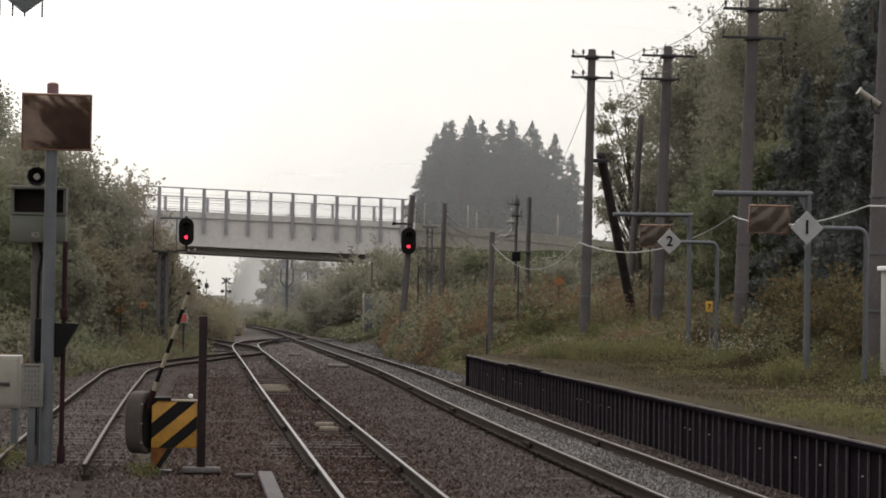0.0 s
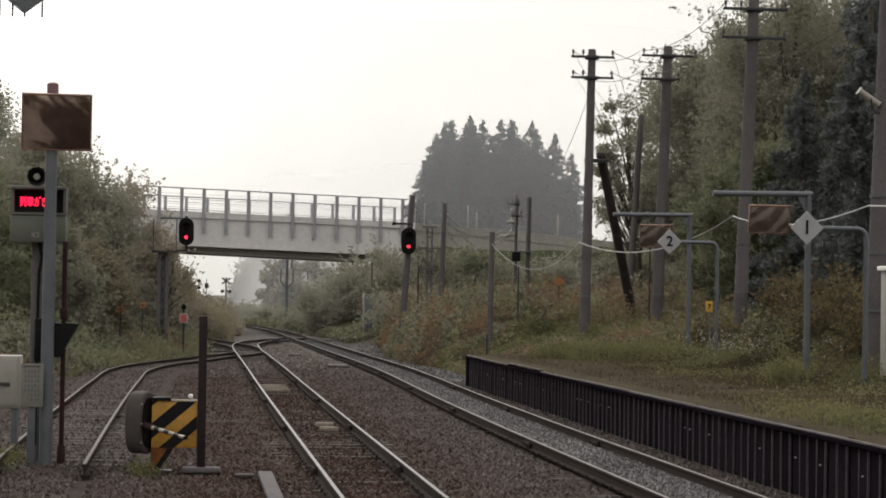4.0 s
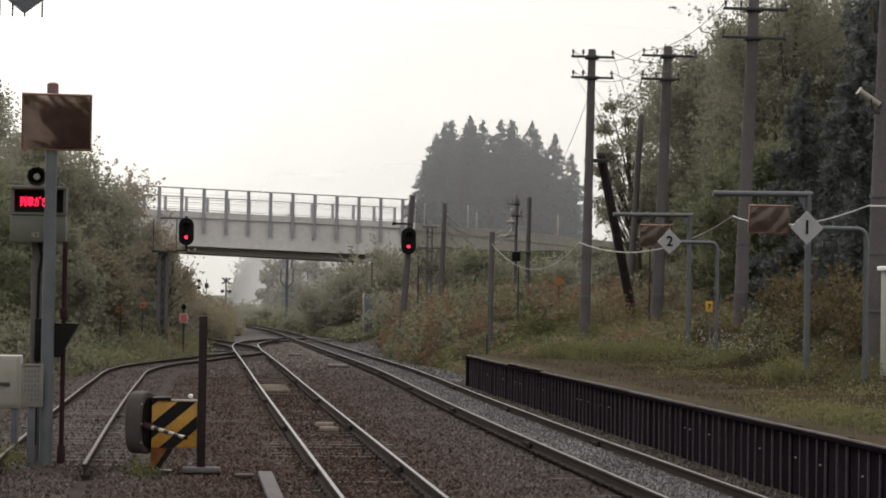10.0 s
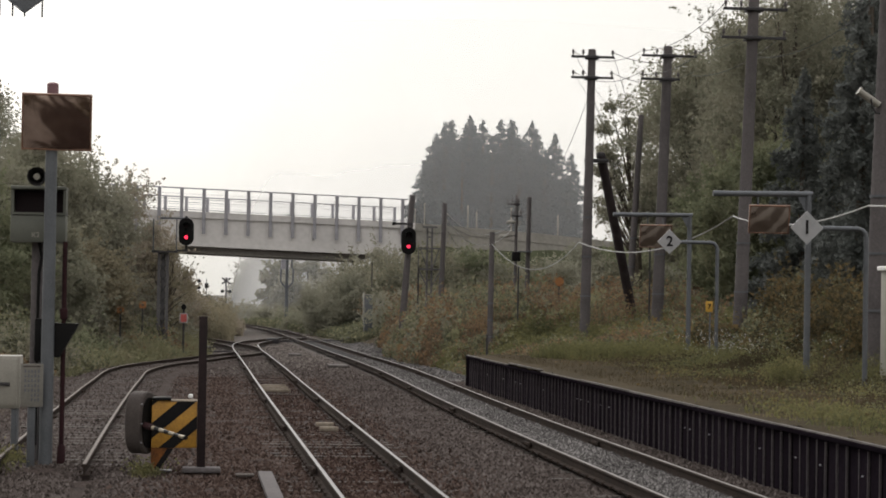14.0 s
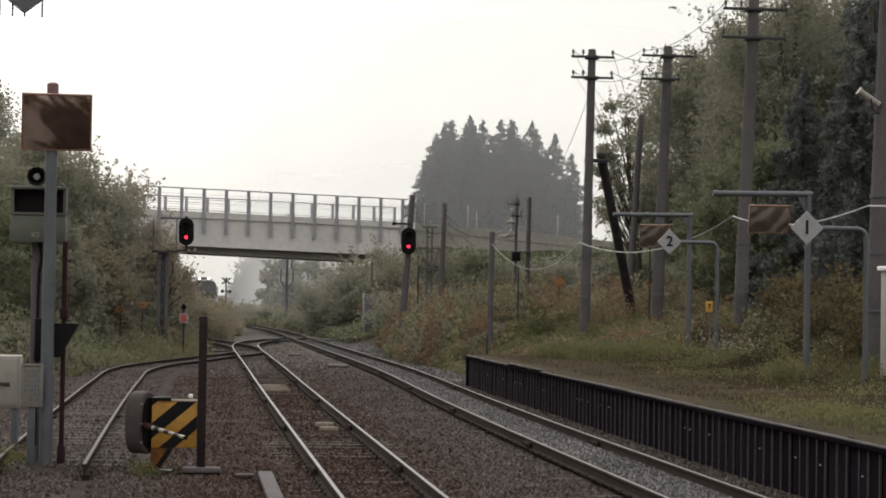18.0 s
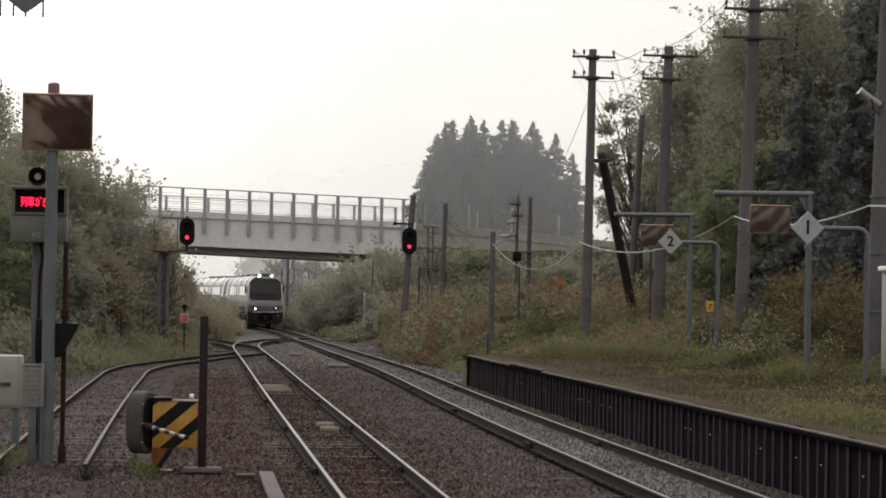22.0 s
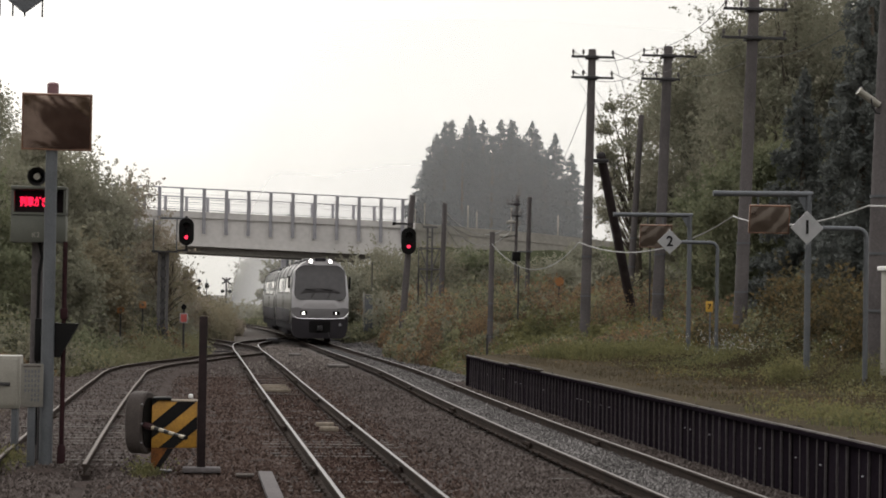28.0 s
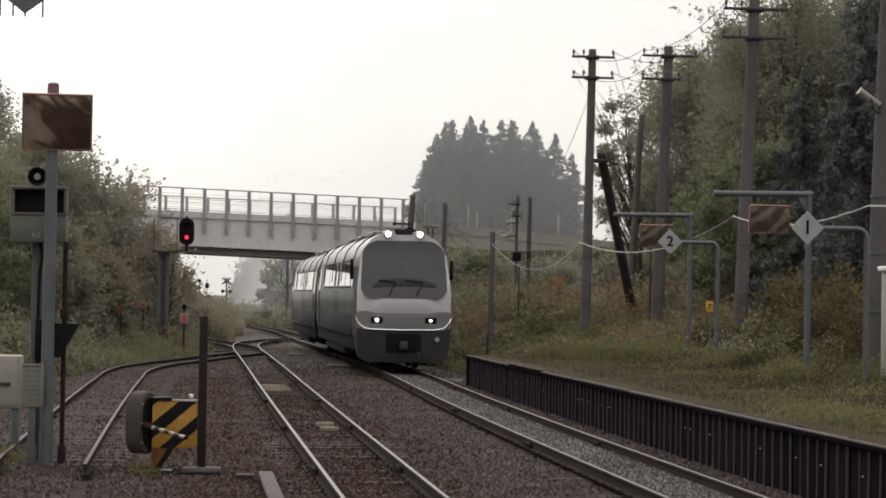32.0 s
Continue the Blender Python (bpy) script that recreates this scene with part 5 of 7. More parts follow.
    x, y = RNG.normal(-0.58, 0.12, n), RNG.normal(28.5, 0.25, n)
    stalks("weed_tuft", x, y, 0.13, BRIGHT_GRASS, "tuft of yellowish weeds at the barrier's foot", 0.012, 1, "grass")
    n = 1500
    x, y = RNG.normal(-2.45, 0.16, n), RNG.normal(29.3, 0.5, n)
    stalks("weed_tuft", x, y, 0.22, BRIGHT_GRASS, "tuft of green weeds beside the pole", 0.012, 1, "grass")


def beyond_bridge():
    """Trees along the line beyond the bridge, their leaf colour paled in place of mist."""
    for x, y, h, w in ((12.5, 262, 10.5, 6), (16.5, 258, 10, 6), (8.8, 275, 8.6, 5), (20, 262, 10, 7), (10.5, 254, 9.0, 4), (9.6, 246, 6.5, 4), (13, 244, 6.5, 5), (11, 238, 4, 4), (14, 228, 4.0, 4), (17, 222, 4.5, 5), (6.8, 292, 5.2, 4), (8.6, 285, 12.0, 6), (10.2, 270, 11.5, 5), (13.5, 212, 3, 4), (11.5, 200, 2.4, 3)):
        tree(x, y, h, w, HAZED_LEAVES, 3600, 0.20, "broadleaved tree beyond the bridge, paled in colour for mist", 0.05, 50)
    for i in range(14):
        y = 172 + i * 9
        bush(8.6 - max(0, y - 185) * 0.06 + RNG.normal(0, 0.8), y, 1.2 + RNG.uniform(0, 0.9), 3, (OLIVE, HAZED_LEAVES)[y > 195], 1400, 0.12, "bush beside the line beyond the bridge, paled in colour for haze")


forest_right()
clump_far()
trees_left()
hedges()
right_bank()
left_bank()
weeds()
beyond_bridge()

# ---- beside the siding: mirror pole, warning sign, barrier ----


def pole_shape(x, y, z0, z1, r0, r1, lean=0.0, n=14):
    return Shape().tube([(x, y, z0), (x + lean * 0.5, y, (z0 + z1) / 2), (x + lean, y, z1)], [r0, (r0 + r1) / 2, r1], n)


def mirror_board(w, h, bulge, name_parent, x, y, z, turn, tip, frame_mat, sheet=None):
    """A bowed steel mirror in a frame, turned and tipped."""
    m = pose(x, y, z, tip, 0, turn)
    s = Shape()
    n = 12
    vs = []
    for i in range(n + 1):
        for j in range(n + 1):
            u, v = -1 + 2 * i / n, -1 + 2 * j / n
            vs.append((u * w / 2, -bulge * (1 - 0.5 * (u * u + v * v)) + 0.006 * math.sin(5 * u + 3 * v), v * h / 2))
    s.add(vs, [(i * (n + 1) + j, i * (n + 1) + j + 1, (i + 1) * (n + 1) + j + 1, (i + 1) * (n + 1) + j) for i in range(n) for j in range(n)])
    # the platform mirrors pass a sheet whose reflections are painted as bands
    o = part("mirror_face", s, sheet or MIRROR, name_parent, "tarnished bowed mirror sheet reflecting the ground")
    o.matrix_basis = m
    b = Shape().box(-w / 2, w / 2, 0.02, 0.05, -h / 2, h / 2)
    t = 0.022
    for x0, x1, z0, z1 in ((-w / 2 - t, w / 2 + t, h / 2, h / 2 + t), (-w / 2 - t, w / 2 + t, -h / 2 - t, -h / 2), (-w / 2 - t, -w / 2, -h / 2, h / 2), (w / 2, w / 2 + t, -h / 2, h / 2)):
        b.box(x0, x1, -0.03, 0.05, z0, z1, 0.006)
    o = part("mirror_frame", b, frame_mat, name_parent, "faded frame with a backing plate")
    o.matrix_basis = m


def mirror_pole():
    t = empty("mirror_pole", -1.86, 28.7, -0.19, label="grey steel pole carrying a large rectangular mirror", category="mirror pole")
    part("pole", pole_shape(0, 0, 0, 4.93, 0.090, 0.075), GREY_STEEL, t)
    part("cap", Shape().tube([(0, 0, 4.92), (0, 0, 5.06), (0, 0, 5.08)], [0.077, 0.077, 0.05], 14), FADED_RED, t, "dull red pole cap")
    mirror_board(0.86, 0.70, 0.06, t, 0.07, -0.16, 4.55, 3, 14, ORANGE_FRAME)
    for z in (4.35, 4.75):
        part("clamp", Shape().box(-0.10, 0.10, -0.13, 0.10, z - 0.03, z + 0.03, 0.01), DARK_STEEL, t)


mirror_pole()


def train_warning():
    """Cabinet on a pole with an illuminated message board and a horn."""
    t = empty("train_warning_sign", -2.05, 29.25, -0.19, label="grey train warning cabinet with a red message board on a pole", category="warning sign")
    part("pole", pole_shape(0, 0.05, 0, 3.05, 0.085, 0.085), POLE, t, "brown-grey weathered pole")
    body = Shape().box(-0.35, 0.37, -0.20, 0.25, 2.99, 3.35, 0.012)
    body.box(-0.35, 0.37, 0.02, 0.25, 3.35, 3.72, 0.01)
    body.box(-0.355, 0.375, -0.24, 0.26, 3.69, 3.735, 0.01).box(-0.35, -0.31, -0.20, 0.05, 3.36, 3.70).box(0.335, 0.37, -0.20, 0.05, 3.36, 3.70).box(-0.35, 0.37, -0.22, 0.05, 3.355, 3.385)
    part("cabinet", body, CABINET, t, "olive-grey painted cabinet")
    part("screen", Shape().box(-0.31, 0.335, 0.0, 0.025, 3.385, 3.69), LED_DIM, t, "dark message screen")
    part("visor", Shape().box(-0.312, 0.337, -0.19, 0.0, 3.675, 3.69), BLACK, t)
    me = lettering("列車がき", 0.20, LED_RED, "led_message", 0.004)
    ob = new("led_message", me)
    ob.parent = t
    tagged(ob, "glowing red message letters")
    xs = [v.co.x for v in me.vertices]
    zs = [v.co.z for v in me.vertices]
    me.transform(Matrix.Translation((-(min(xs)), 0, -(min(zs) + max(zs)) / 2)))
    wide = max(xs) - min(xs)
    me.transform(Matrix.Diagonal((0.44 / wide, 1, 0.165 / (max(zs) - min(zs)), 1)))
    me.transform(Matrix.Diagonal((0.82, 1, 0.84, 1)))
    horn = part("horn", Shape().tube([(-0.02, -0.22, 3.86), (-0.02, -0.12, 3.86), (-0.02, 0.02, 3.86), (-0.02, 0.16, 3.86)], [0.125, 0.085, 0.06, 0.075], 20, caps=False), DARK_STEEL, t, "dark round horn loudspeaker")
    part("horn_core", Shape().tube([(-0.02, -0.19, 3.86), (-0.02, 0.0, 3.86)], [0.045, 0.05], 14), PALE_BOX, horn)
    part("horn_back", Shape().tube([(-0.02, 0.10, 3.86), (-0.02, 0.17, 3.86)], [0.078, 0.078], 14), DARK_STEEL, horn)
    part("horn_bracket", Shape().box(-0.04, 0.02, 0.0, 0.06, 3.73, 3.82, 0.005), DARK_STEEL, t)
    o = part("mark", lettering("K2", 0.095, PALE_BOX, "mark", 0.001), None, t, "small pale stencilled letters")
    o.matrix_basis = pose(-0.02, -0.203, 3.085)
    part("conduit", Shape().tube([(0.02, -0.03, 3.0), (0.06, -0.06, 2.8), (0.03, -0.06, 2.6), (0.02, -0.05, 2.2), (0.02, -0.05, 0.3)], 0.022, 8), BLACK, t)
    return ob


LED = train_warning()


def left_small():
    t = empty("crossing_bell_post", -1.67, 28.9, -0.19, label="dark red post with a black funnel-shaped hood", category="post")
    part("post", pole_shape(0, 0, 0, 3.0, 0.034, 0.032), RED_BROWN, t)
    part("foot", Shape().tube([(0, 0, 0), (0, 0, 0.3), (0, 0, 0.34)], [0.06, 0.055, 0.03], 12), RED_BROWN, t)
    part("hood", Shape().prism([(-0.12, 1.48), (-0.12, 1.93), (0.20, 1.925), (0.19, 1.89), (-0.04, 1.48)], "y", -0.16, 0.10), BLACK, t, "black funnel-shaped hood")
    part("clip", Shape().box(-0.05, 0.05, -0.05, 0.05, 1.98, 2.12, 0.01), RED_BROWN, t)
    t = empty("lamp_box", -1.98, 29.02, -0.19, label="narrow black box strapped to the sign's pole", category="box")
    part("body", Shape().box(-0.07, 0.09, -0.09, 0.09, 1.42, 1.98, 0.015), BLACK, t)
    part("strap", Shape().box(-0.09, 0.07, 0.06, 0.24, 1.55, 1.60, 0.005), DARK_STEEL, t)
    part("leg", Shape().tube([(0, 0.02, 0), (0, 0.02, 1.45)], 0.02, 8), DARK_STEEL, t)
    t = empty("notice_board", -2.04, 28.5, -0.19, label="small pale notice board with unreadable lines on a post", category="notice board")
    part("board", Shape().box(-0.145, 0.145, -0.015, 0.015, 0.84, 1.40, 0.006), NOTICE, t)
    part("post", Shape().box(-0.05, 0.05, 0.016, 0.06, 0, 1.35, 0.005), GREY_STEEL, t)
    for i in range(5):
        for j in range(7 if i < 3 else 5):
            part("text_bar", Shape().box(0.076 - i * 0.042, 0.098 - i * 0.042, -0.018, -0.015, 1.285 - j * 0.062, 1.325 - j * 0.062 - 0.012 * ((i + j) % 2)), GREY_STEEL, t)
    part("text_bar", Shape().box(-0.11, 0.11, -0.019, -0.015, 1.355, 1.375), SLEEPER, t)
    t = empty("relay_cabinet", -2.75, 31.1, -0.22, label="pale grey trackside relay cabinet beside the siding", category="cabinet")
    part("body", Shape().box(-0.38, 0.38, -0.25, 0.25, 0.72, 1.46, 0.02), PALE_BOX, t)
    part("door", Shape().box(-0.34, 0.34, -0.272, -0.25, 0.76, 1.42, 0.006), PALE_BOX, t)
    part("handle", Shape().box(0.10, 0.24, -0.30, -0.272, 1.04, 1.09, 0.006), DARK_STEEL, t)
    for x in (-0.3, 0.3):
        part("leg", Shape().box(x - 0.04, x + 0.04, -0.2, 0.2, 0, 0.73, 0.01), GREY_STEEL, t)


left_small()
ARM_ANGLES = [(0, 74.5), (0.2, 57), (0.4, 43), (0.7, 26.5), (1.0, 13.6), (1.2, 4.9), (1.4, 0.6), (1.6, -1.4), (2.0, -1.6), (32, -1.6)]


def barrier():
    t = empty("crossing_barrier", -0.62, 28.7, -0.19, label="station crossing barrier with a grey housing and striped panel", category="barrier")
    hz = 0.19
    turned = pose(0.0, 0.0, 0.0, 0, 0, -32)

    def oval(ry, rz, n=36):
        return [(ry * math.copysign(abs(math.cos(a)) ** 0.8, math.cos(a)), hz + 0.45 + rz * math.copysign(abs(math.sin(a)) ** 0.8, math.sin(a))) for a in (math.tau * k / n for k in range(n))]

    h = Shape()
    rim = [oval(0.205, 0.39), oval(0.225, 0.41), oval(0.225, 0.41), oval(0.205, 0.39)]
    vs = [(xx, u, w) for xx, o in zip((-0.13, -0.11, 0.09, 0.11), rim) for u, w in o]
    h.add(vs, [(a * 36 + k, a * 36 + (k + 1) % 36, (a + 1) * 36 + (k + 1) % 36, (a + 1) * 36 + k) for a in range(3) for k in range(36)] + [tuple(range(36)), tuple(range(108, 144))])
    drum = part("housing", h, HOUSING, t, "dark brown-grey rounded drive housing")
    drum.matrix_basis = turned
    part("housing_face", Shape().prism(oval(0.16, 0.33), "x", 0.111, 0.122), BLACK, drum, "black recessed face of the housing")
    for z in (0.20, 0.45, 0.70):
        part("bolt", Shape().tube([(0.11, -0.183, hz + z), (0.126, -0.183, hz + z)], 0.011, 6), PALE_STEEL, drum)
    part("cap", Shape().box(0.13, 0.38, -0.16, 0.14, hz + 0.745, hz + 0.79, 0.015), BLACK, t)
    stripes(t, 0.13, 0.72, hz + 0.13, hz + 0.745, -0.13, 0.18)
    # pale colour painted on the lid in place of light from above
    part("top_lid", Shape().box(0.37, 0.725, -0.14, 0.19, hz + 0.735, hz + 0.752, 0.004), OLD_WOOD, t, "top lid in a pale colour that stands in for light")
    f = empty_part("foot", t)
    part("foot_plate", Shape().prism([(0.13, 0.0), (0.13, hz + 0.13), (0.42, hz + 0.13), (0.22, 0.0)], "y", -0.12, 0.10), RUSTED_YELLOW, f, "rusty striped foot")
    part("foot_stripe", Shape().prism([(0.22, 0.0), (0.16, 0.03), (0.34, hz + 0.12), (0.42, hz + 0.12)], "y", -0.125, -0.12), BLACK, f)
    arm = empty("arm", 0.0, -0.02, 0.615)
    arm.parent = t
    tagged(arm, "black and yellow striped barrier arm")
    d = Vector((0.57, -1.78, 0)).normalized()
    ln = 1.87
    for i in range(9):
        a, b = d * (ln * i / 9), d * (ln * (i + 1) / 9)
        part("arm_band", Shape().tube([a, b], [0.032 - 0.001 * i, 0.031 - 0.001 * i], 10), (OLD_YELLOW, BLACK)[i % 2], arm)
    part("arm_end", Shape().tube([d * ln, d * (ln + 0.04)], [0.028, 0.026], 10), BLACK, arm)
    part("arm_stub", Shape().tube([d * -0.02, d * 0.5], [0.045, 0.043], 12), RED_BROWN, arm, "rusty arm socket")
    return arm


OLD_YELLOW = mat("weathered_arm_paint", (0.30, 0.27, 0.20), (0.20, 0.17, 0.12), 0.7, scale=6, grain=40)


def empty_part(name, parent):
    o = part(name, Shape().box(0.12, 0.40, -0.14, 0.14, 0, 0.02, 0.004), DARK_STEEL, parent)
    return o


def stripes(t, x0, x1, z0, z1, y0, y1):
    """A yellow box whose front carries slanting black bands."""
    b = part("panel_box", Shape().box(x0, x1, y0, y1, z0, z1, 0.012), YELLOW, t, "worn yellow box with black slanting bands")
    w, h = x1 - x0, z1 - z0
    for k0, k1 in ((0.02, 0.30), (0.62, 0.95), (1.32, 1.6)):
        pts = []
        for u, v in clip_band(k0 * h, k1 * h, w, h):
            pts.append((x0 + u, z0 + v))
        if len(pts) > 2:
            part("band", Shape().prism(pts, "y", y0 - 0.004, y0 - 0.0005), BLACK, b)


def clip_band(a, c, w, h):
    """The part of the slanting band a < v - u + 0.45 w < c within a w by h panel."""
    poly = [(0.0, 0.0), (w, 0.0), (w, h), (0.0, h)]
    for sign, lim in ((1, a), (-1, -c)):
        out = []
        for i, p in enumerate(poly):
            q = poly[(i + 1) % len(poly)]
            fp = sign * (p[1] - p[0] * 0.85 + 0.45 * w) - lim
            fq = sign * (q[1] - q[0] * 0.85 + 0.45 * w) - lim
            if fp >= 0:
                out.append(p)
            if (fp >= 0) != (fq >= 0):
                s = fp / (fp - fq)
                out.append((p[0] + (q[0] - p[0]) * s, p[1] + (q[1] - p[1]) * s))
        poly = out
        if not poly:
            break
    return poly


ARM = barrier()


def left_more():
    t = empty("marker_post", 0.16, 28.6, -0.19, label="dark brown square post on a small concrete base", category="post")
    part("post", Shape().box(-0.055, 0.055, -0.055, 0.055, 0.07, 2.05, 0.008), BROWN_POST, t)
    part("base", Shape().box(-0.24, 0.26, -0.14, 0.14, 0, 0.07, 0.02), POLE, t, "flat concrete base")
    t = empty("cover_plate", 0.98, 25.6, -0.175, 0, label="grey steel cable cover lying beside the loop line", category="cable cover")
    part("plate", Shape().box(-0.09, 0.09, -2.3, 2.35, 0, 0.06, 0.008), POLE, t)
    t = empty("cable_tray", 0.62, 27.9, -0.18, label="dark wooden cable duct across the stones", category="cable duct")
    part("duct", Shape().box(-0.02, 0.22, -0.1, 0.1, 0, 0.03, 0.01), SLEEPER, t)
    for x, y, n in ((2.02, 53.4, 3), (2.40, 38.4, 2)):
        t = empty("plank_stack", x, y, -0.19, label="pale weathered planks lying between the loop line rails", category="planks")
        for i in range(n):
            part("plank", Shape().box(-0.42 + 0.05 * i if n == 3 else -0.15, 0.40 if n == 3 else 0.17, -0.9 + 1.25 * i, -0.78 + 1.25 * i, 0, 0.075, 0.01), OLD_WOOD, t)
    for x, y, w in ((4.95, 73, 0.34), (4.2, 88, 0.24), (6.0, 52.5, 0.12)):
        t = empty("concrete_block", x, y, float(grade(y)) - 0.19, label="low weathered concrete block between the tracks", category="block")
        part("block", Shape().box(-w, w, -0.8, 0.8, 0, 0.07, 0.02), SLAB, t)
    t = empty("paper_scrap", 0.02, 48.5, -0.17, label="white scrap lying on the ballast", category="litter")
    part("scrap", Shape().box(-0.05, 0.05, -0.04, 0.04, 0, 0.09, 0.02), WHITE, t)
    t = empty("hanging_sign", -1.9, 24, 5.19, label="grey diamond-shaped sign hanging from above with a row of spikes", category="sign")
    part("plate", Shape().prism([(0.02, 0.0), (0.24, 0.17), (0.02, 0.42), (-0.2, 0.17)], "y", -0.015, 0.015), GREY_STEEL, t)
    for x in (-0.25, -0.11, 0.02, 0.21):
        part("spike", Shape().tube([(x, 0.03, -0.03), (x, 0.03, 0.6)], 0.010, 6), BLACK, t)
    part("beam", Shape().box(-0.5, 0.5, 0.0, 0.06, 0.55, 0.62, 0.01), GREY_STEEL, t)
    part("hanger", Shape().tube([(-0.9, 0.03, -5.38), (-0.9, 0.03, 0.6), (-0.4, 0.03, 0.6)], 0.03, 8), GREY_STEEL, t, "grey post that carries the sign")
    for x, y, z, m, label in ((-2.48, 77, 1.82, SIGN_ORANGE, "small orange marker sign on a thin post"), (-1.87, 84, 2.0, SIGN_ORANGE, "small faded orange marker sign on a thin post")):
        t = empty("marker_sign", x, y, float(land(x, y)), label=label, category="sign")
        part("post", pole_shape(0, 0.03, 0, z, 0.03, 0.03), DARK_STEEL, t)
        part("plate", Shape().box(-0.13, 0.13, -0.012, 0.012, z - 0.13, z + 0.13, 0.004), m, t)
        part("symbol", Shape().box(-0.05, 0.05, -0.017, -0.012, z - 0.05, z + 0.04), SLEEPER, t)
    t = empty("stop_sign", -0.28, 80, float(land(-0.28, 80)), label="red sign with a white border under a round black lamp", category="sign")
    part("post", pole_shape(0, 0.03, 0, 2.05, 0.04, 0.04), DARK_STEEL, t)
    part("plate", Shape().box(-0.15, 0.15, -0.014, 0.006, 1.36, 1.72, 0.004), SIGN_WHITE, t)
    part("field", Shape().box(-0.11, 0.11, -0.019, -0.014, 1.40, 1.68), RED_SIGN, t)
    part("lamp", Shape().tube([(0, -0.08, 1.95), (0, 0.08, 1.95)], 0.10, 14), BLACK, t)
    part("foot", Shape().box(-0.12, 0.12, -0.1, 0.1, 0, 0.3, 0.02), DARK_STEEL, t)
    t = empty("number_sign", -3.42, 36, -0.2, label="pale diamond-shaped sign on a thin grey post", category="sign")
    part("plate", Shape().prism([(0.0, 3.70), (0.26, 3.96), (0.0, 4.22), (-0.26, 3.96)], "y", -0.012, 0.012), SIGN_WHITE, t)
    part("post", pole_shape(0, 0.05, 0, 4.1, 0.03, 0.03), GREY_STEEL, t)
    t = empty("signal_hut", -3.4, 95, float(land(-3.4, 95)), label="pale grey cabinet half hidden in the bushes", category="cabinet")
    part("body", Shape().box(-0.5, 0.5, -0.4, 0.4, 0, 2.0, 0.03), PALE_BOX, t)
    part("roof", Shape().prism([(-0.58, 2.0), (0.58, 2.0), (0.4, 2.2), (-0.4, 2.2)], "y", -0.48, 0.48), PALE_STEEL, t)


left_more()

# ---- signals ----


def signal_head(t, x, y, z, lit_low=True):
    o = part("backboard", Shape().prism([(x + 0.30 * math.cos(a), z + (0.24 if math.sin(a) > 0 else -0.24) + 0.30 * math.sin(a)) for a in (math.tau * i / 28 for i in range(28))], "y", y - 0.02, y + 0.02), BLACK, t, "black oval signal backboard")
    for dz, m in ((0.22, LED_DIM), (-0.22, RED_LAMP)):
        part("lens", Shape().tube([(x, y - 0.05, z + dz), (x, y - 0.02, z + dz)], 0.075, 18), m, o, "glowing red lamp" if m is RED_LAMP else "unlit lamp")
        hood = Shape()
        vs, n = [], 12
        for r in (0.15,):
            for yy in (y - 0.02, y - 0.28):
                vs += [(x + r * math.cos(radians(-10 + 200 * i / n)), yy, z + dz + r * math.sin(radians(-10 + 200 * i / n))) for i in range(n + 1)]
        hood.add(vs, [(i, i + 1, n + 2 + i, n + 1 + i) for i in range(n)])
        part("hood", hood, BLACK, o)
    part("lamp_case", Shape().box(x - 0.16, x + 0.16, y + 0.02, y + 0.25, z - 0.42, z + 0.42, 0.03), BLACK, t)


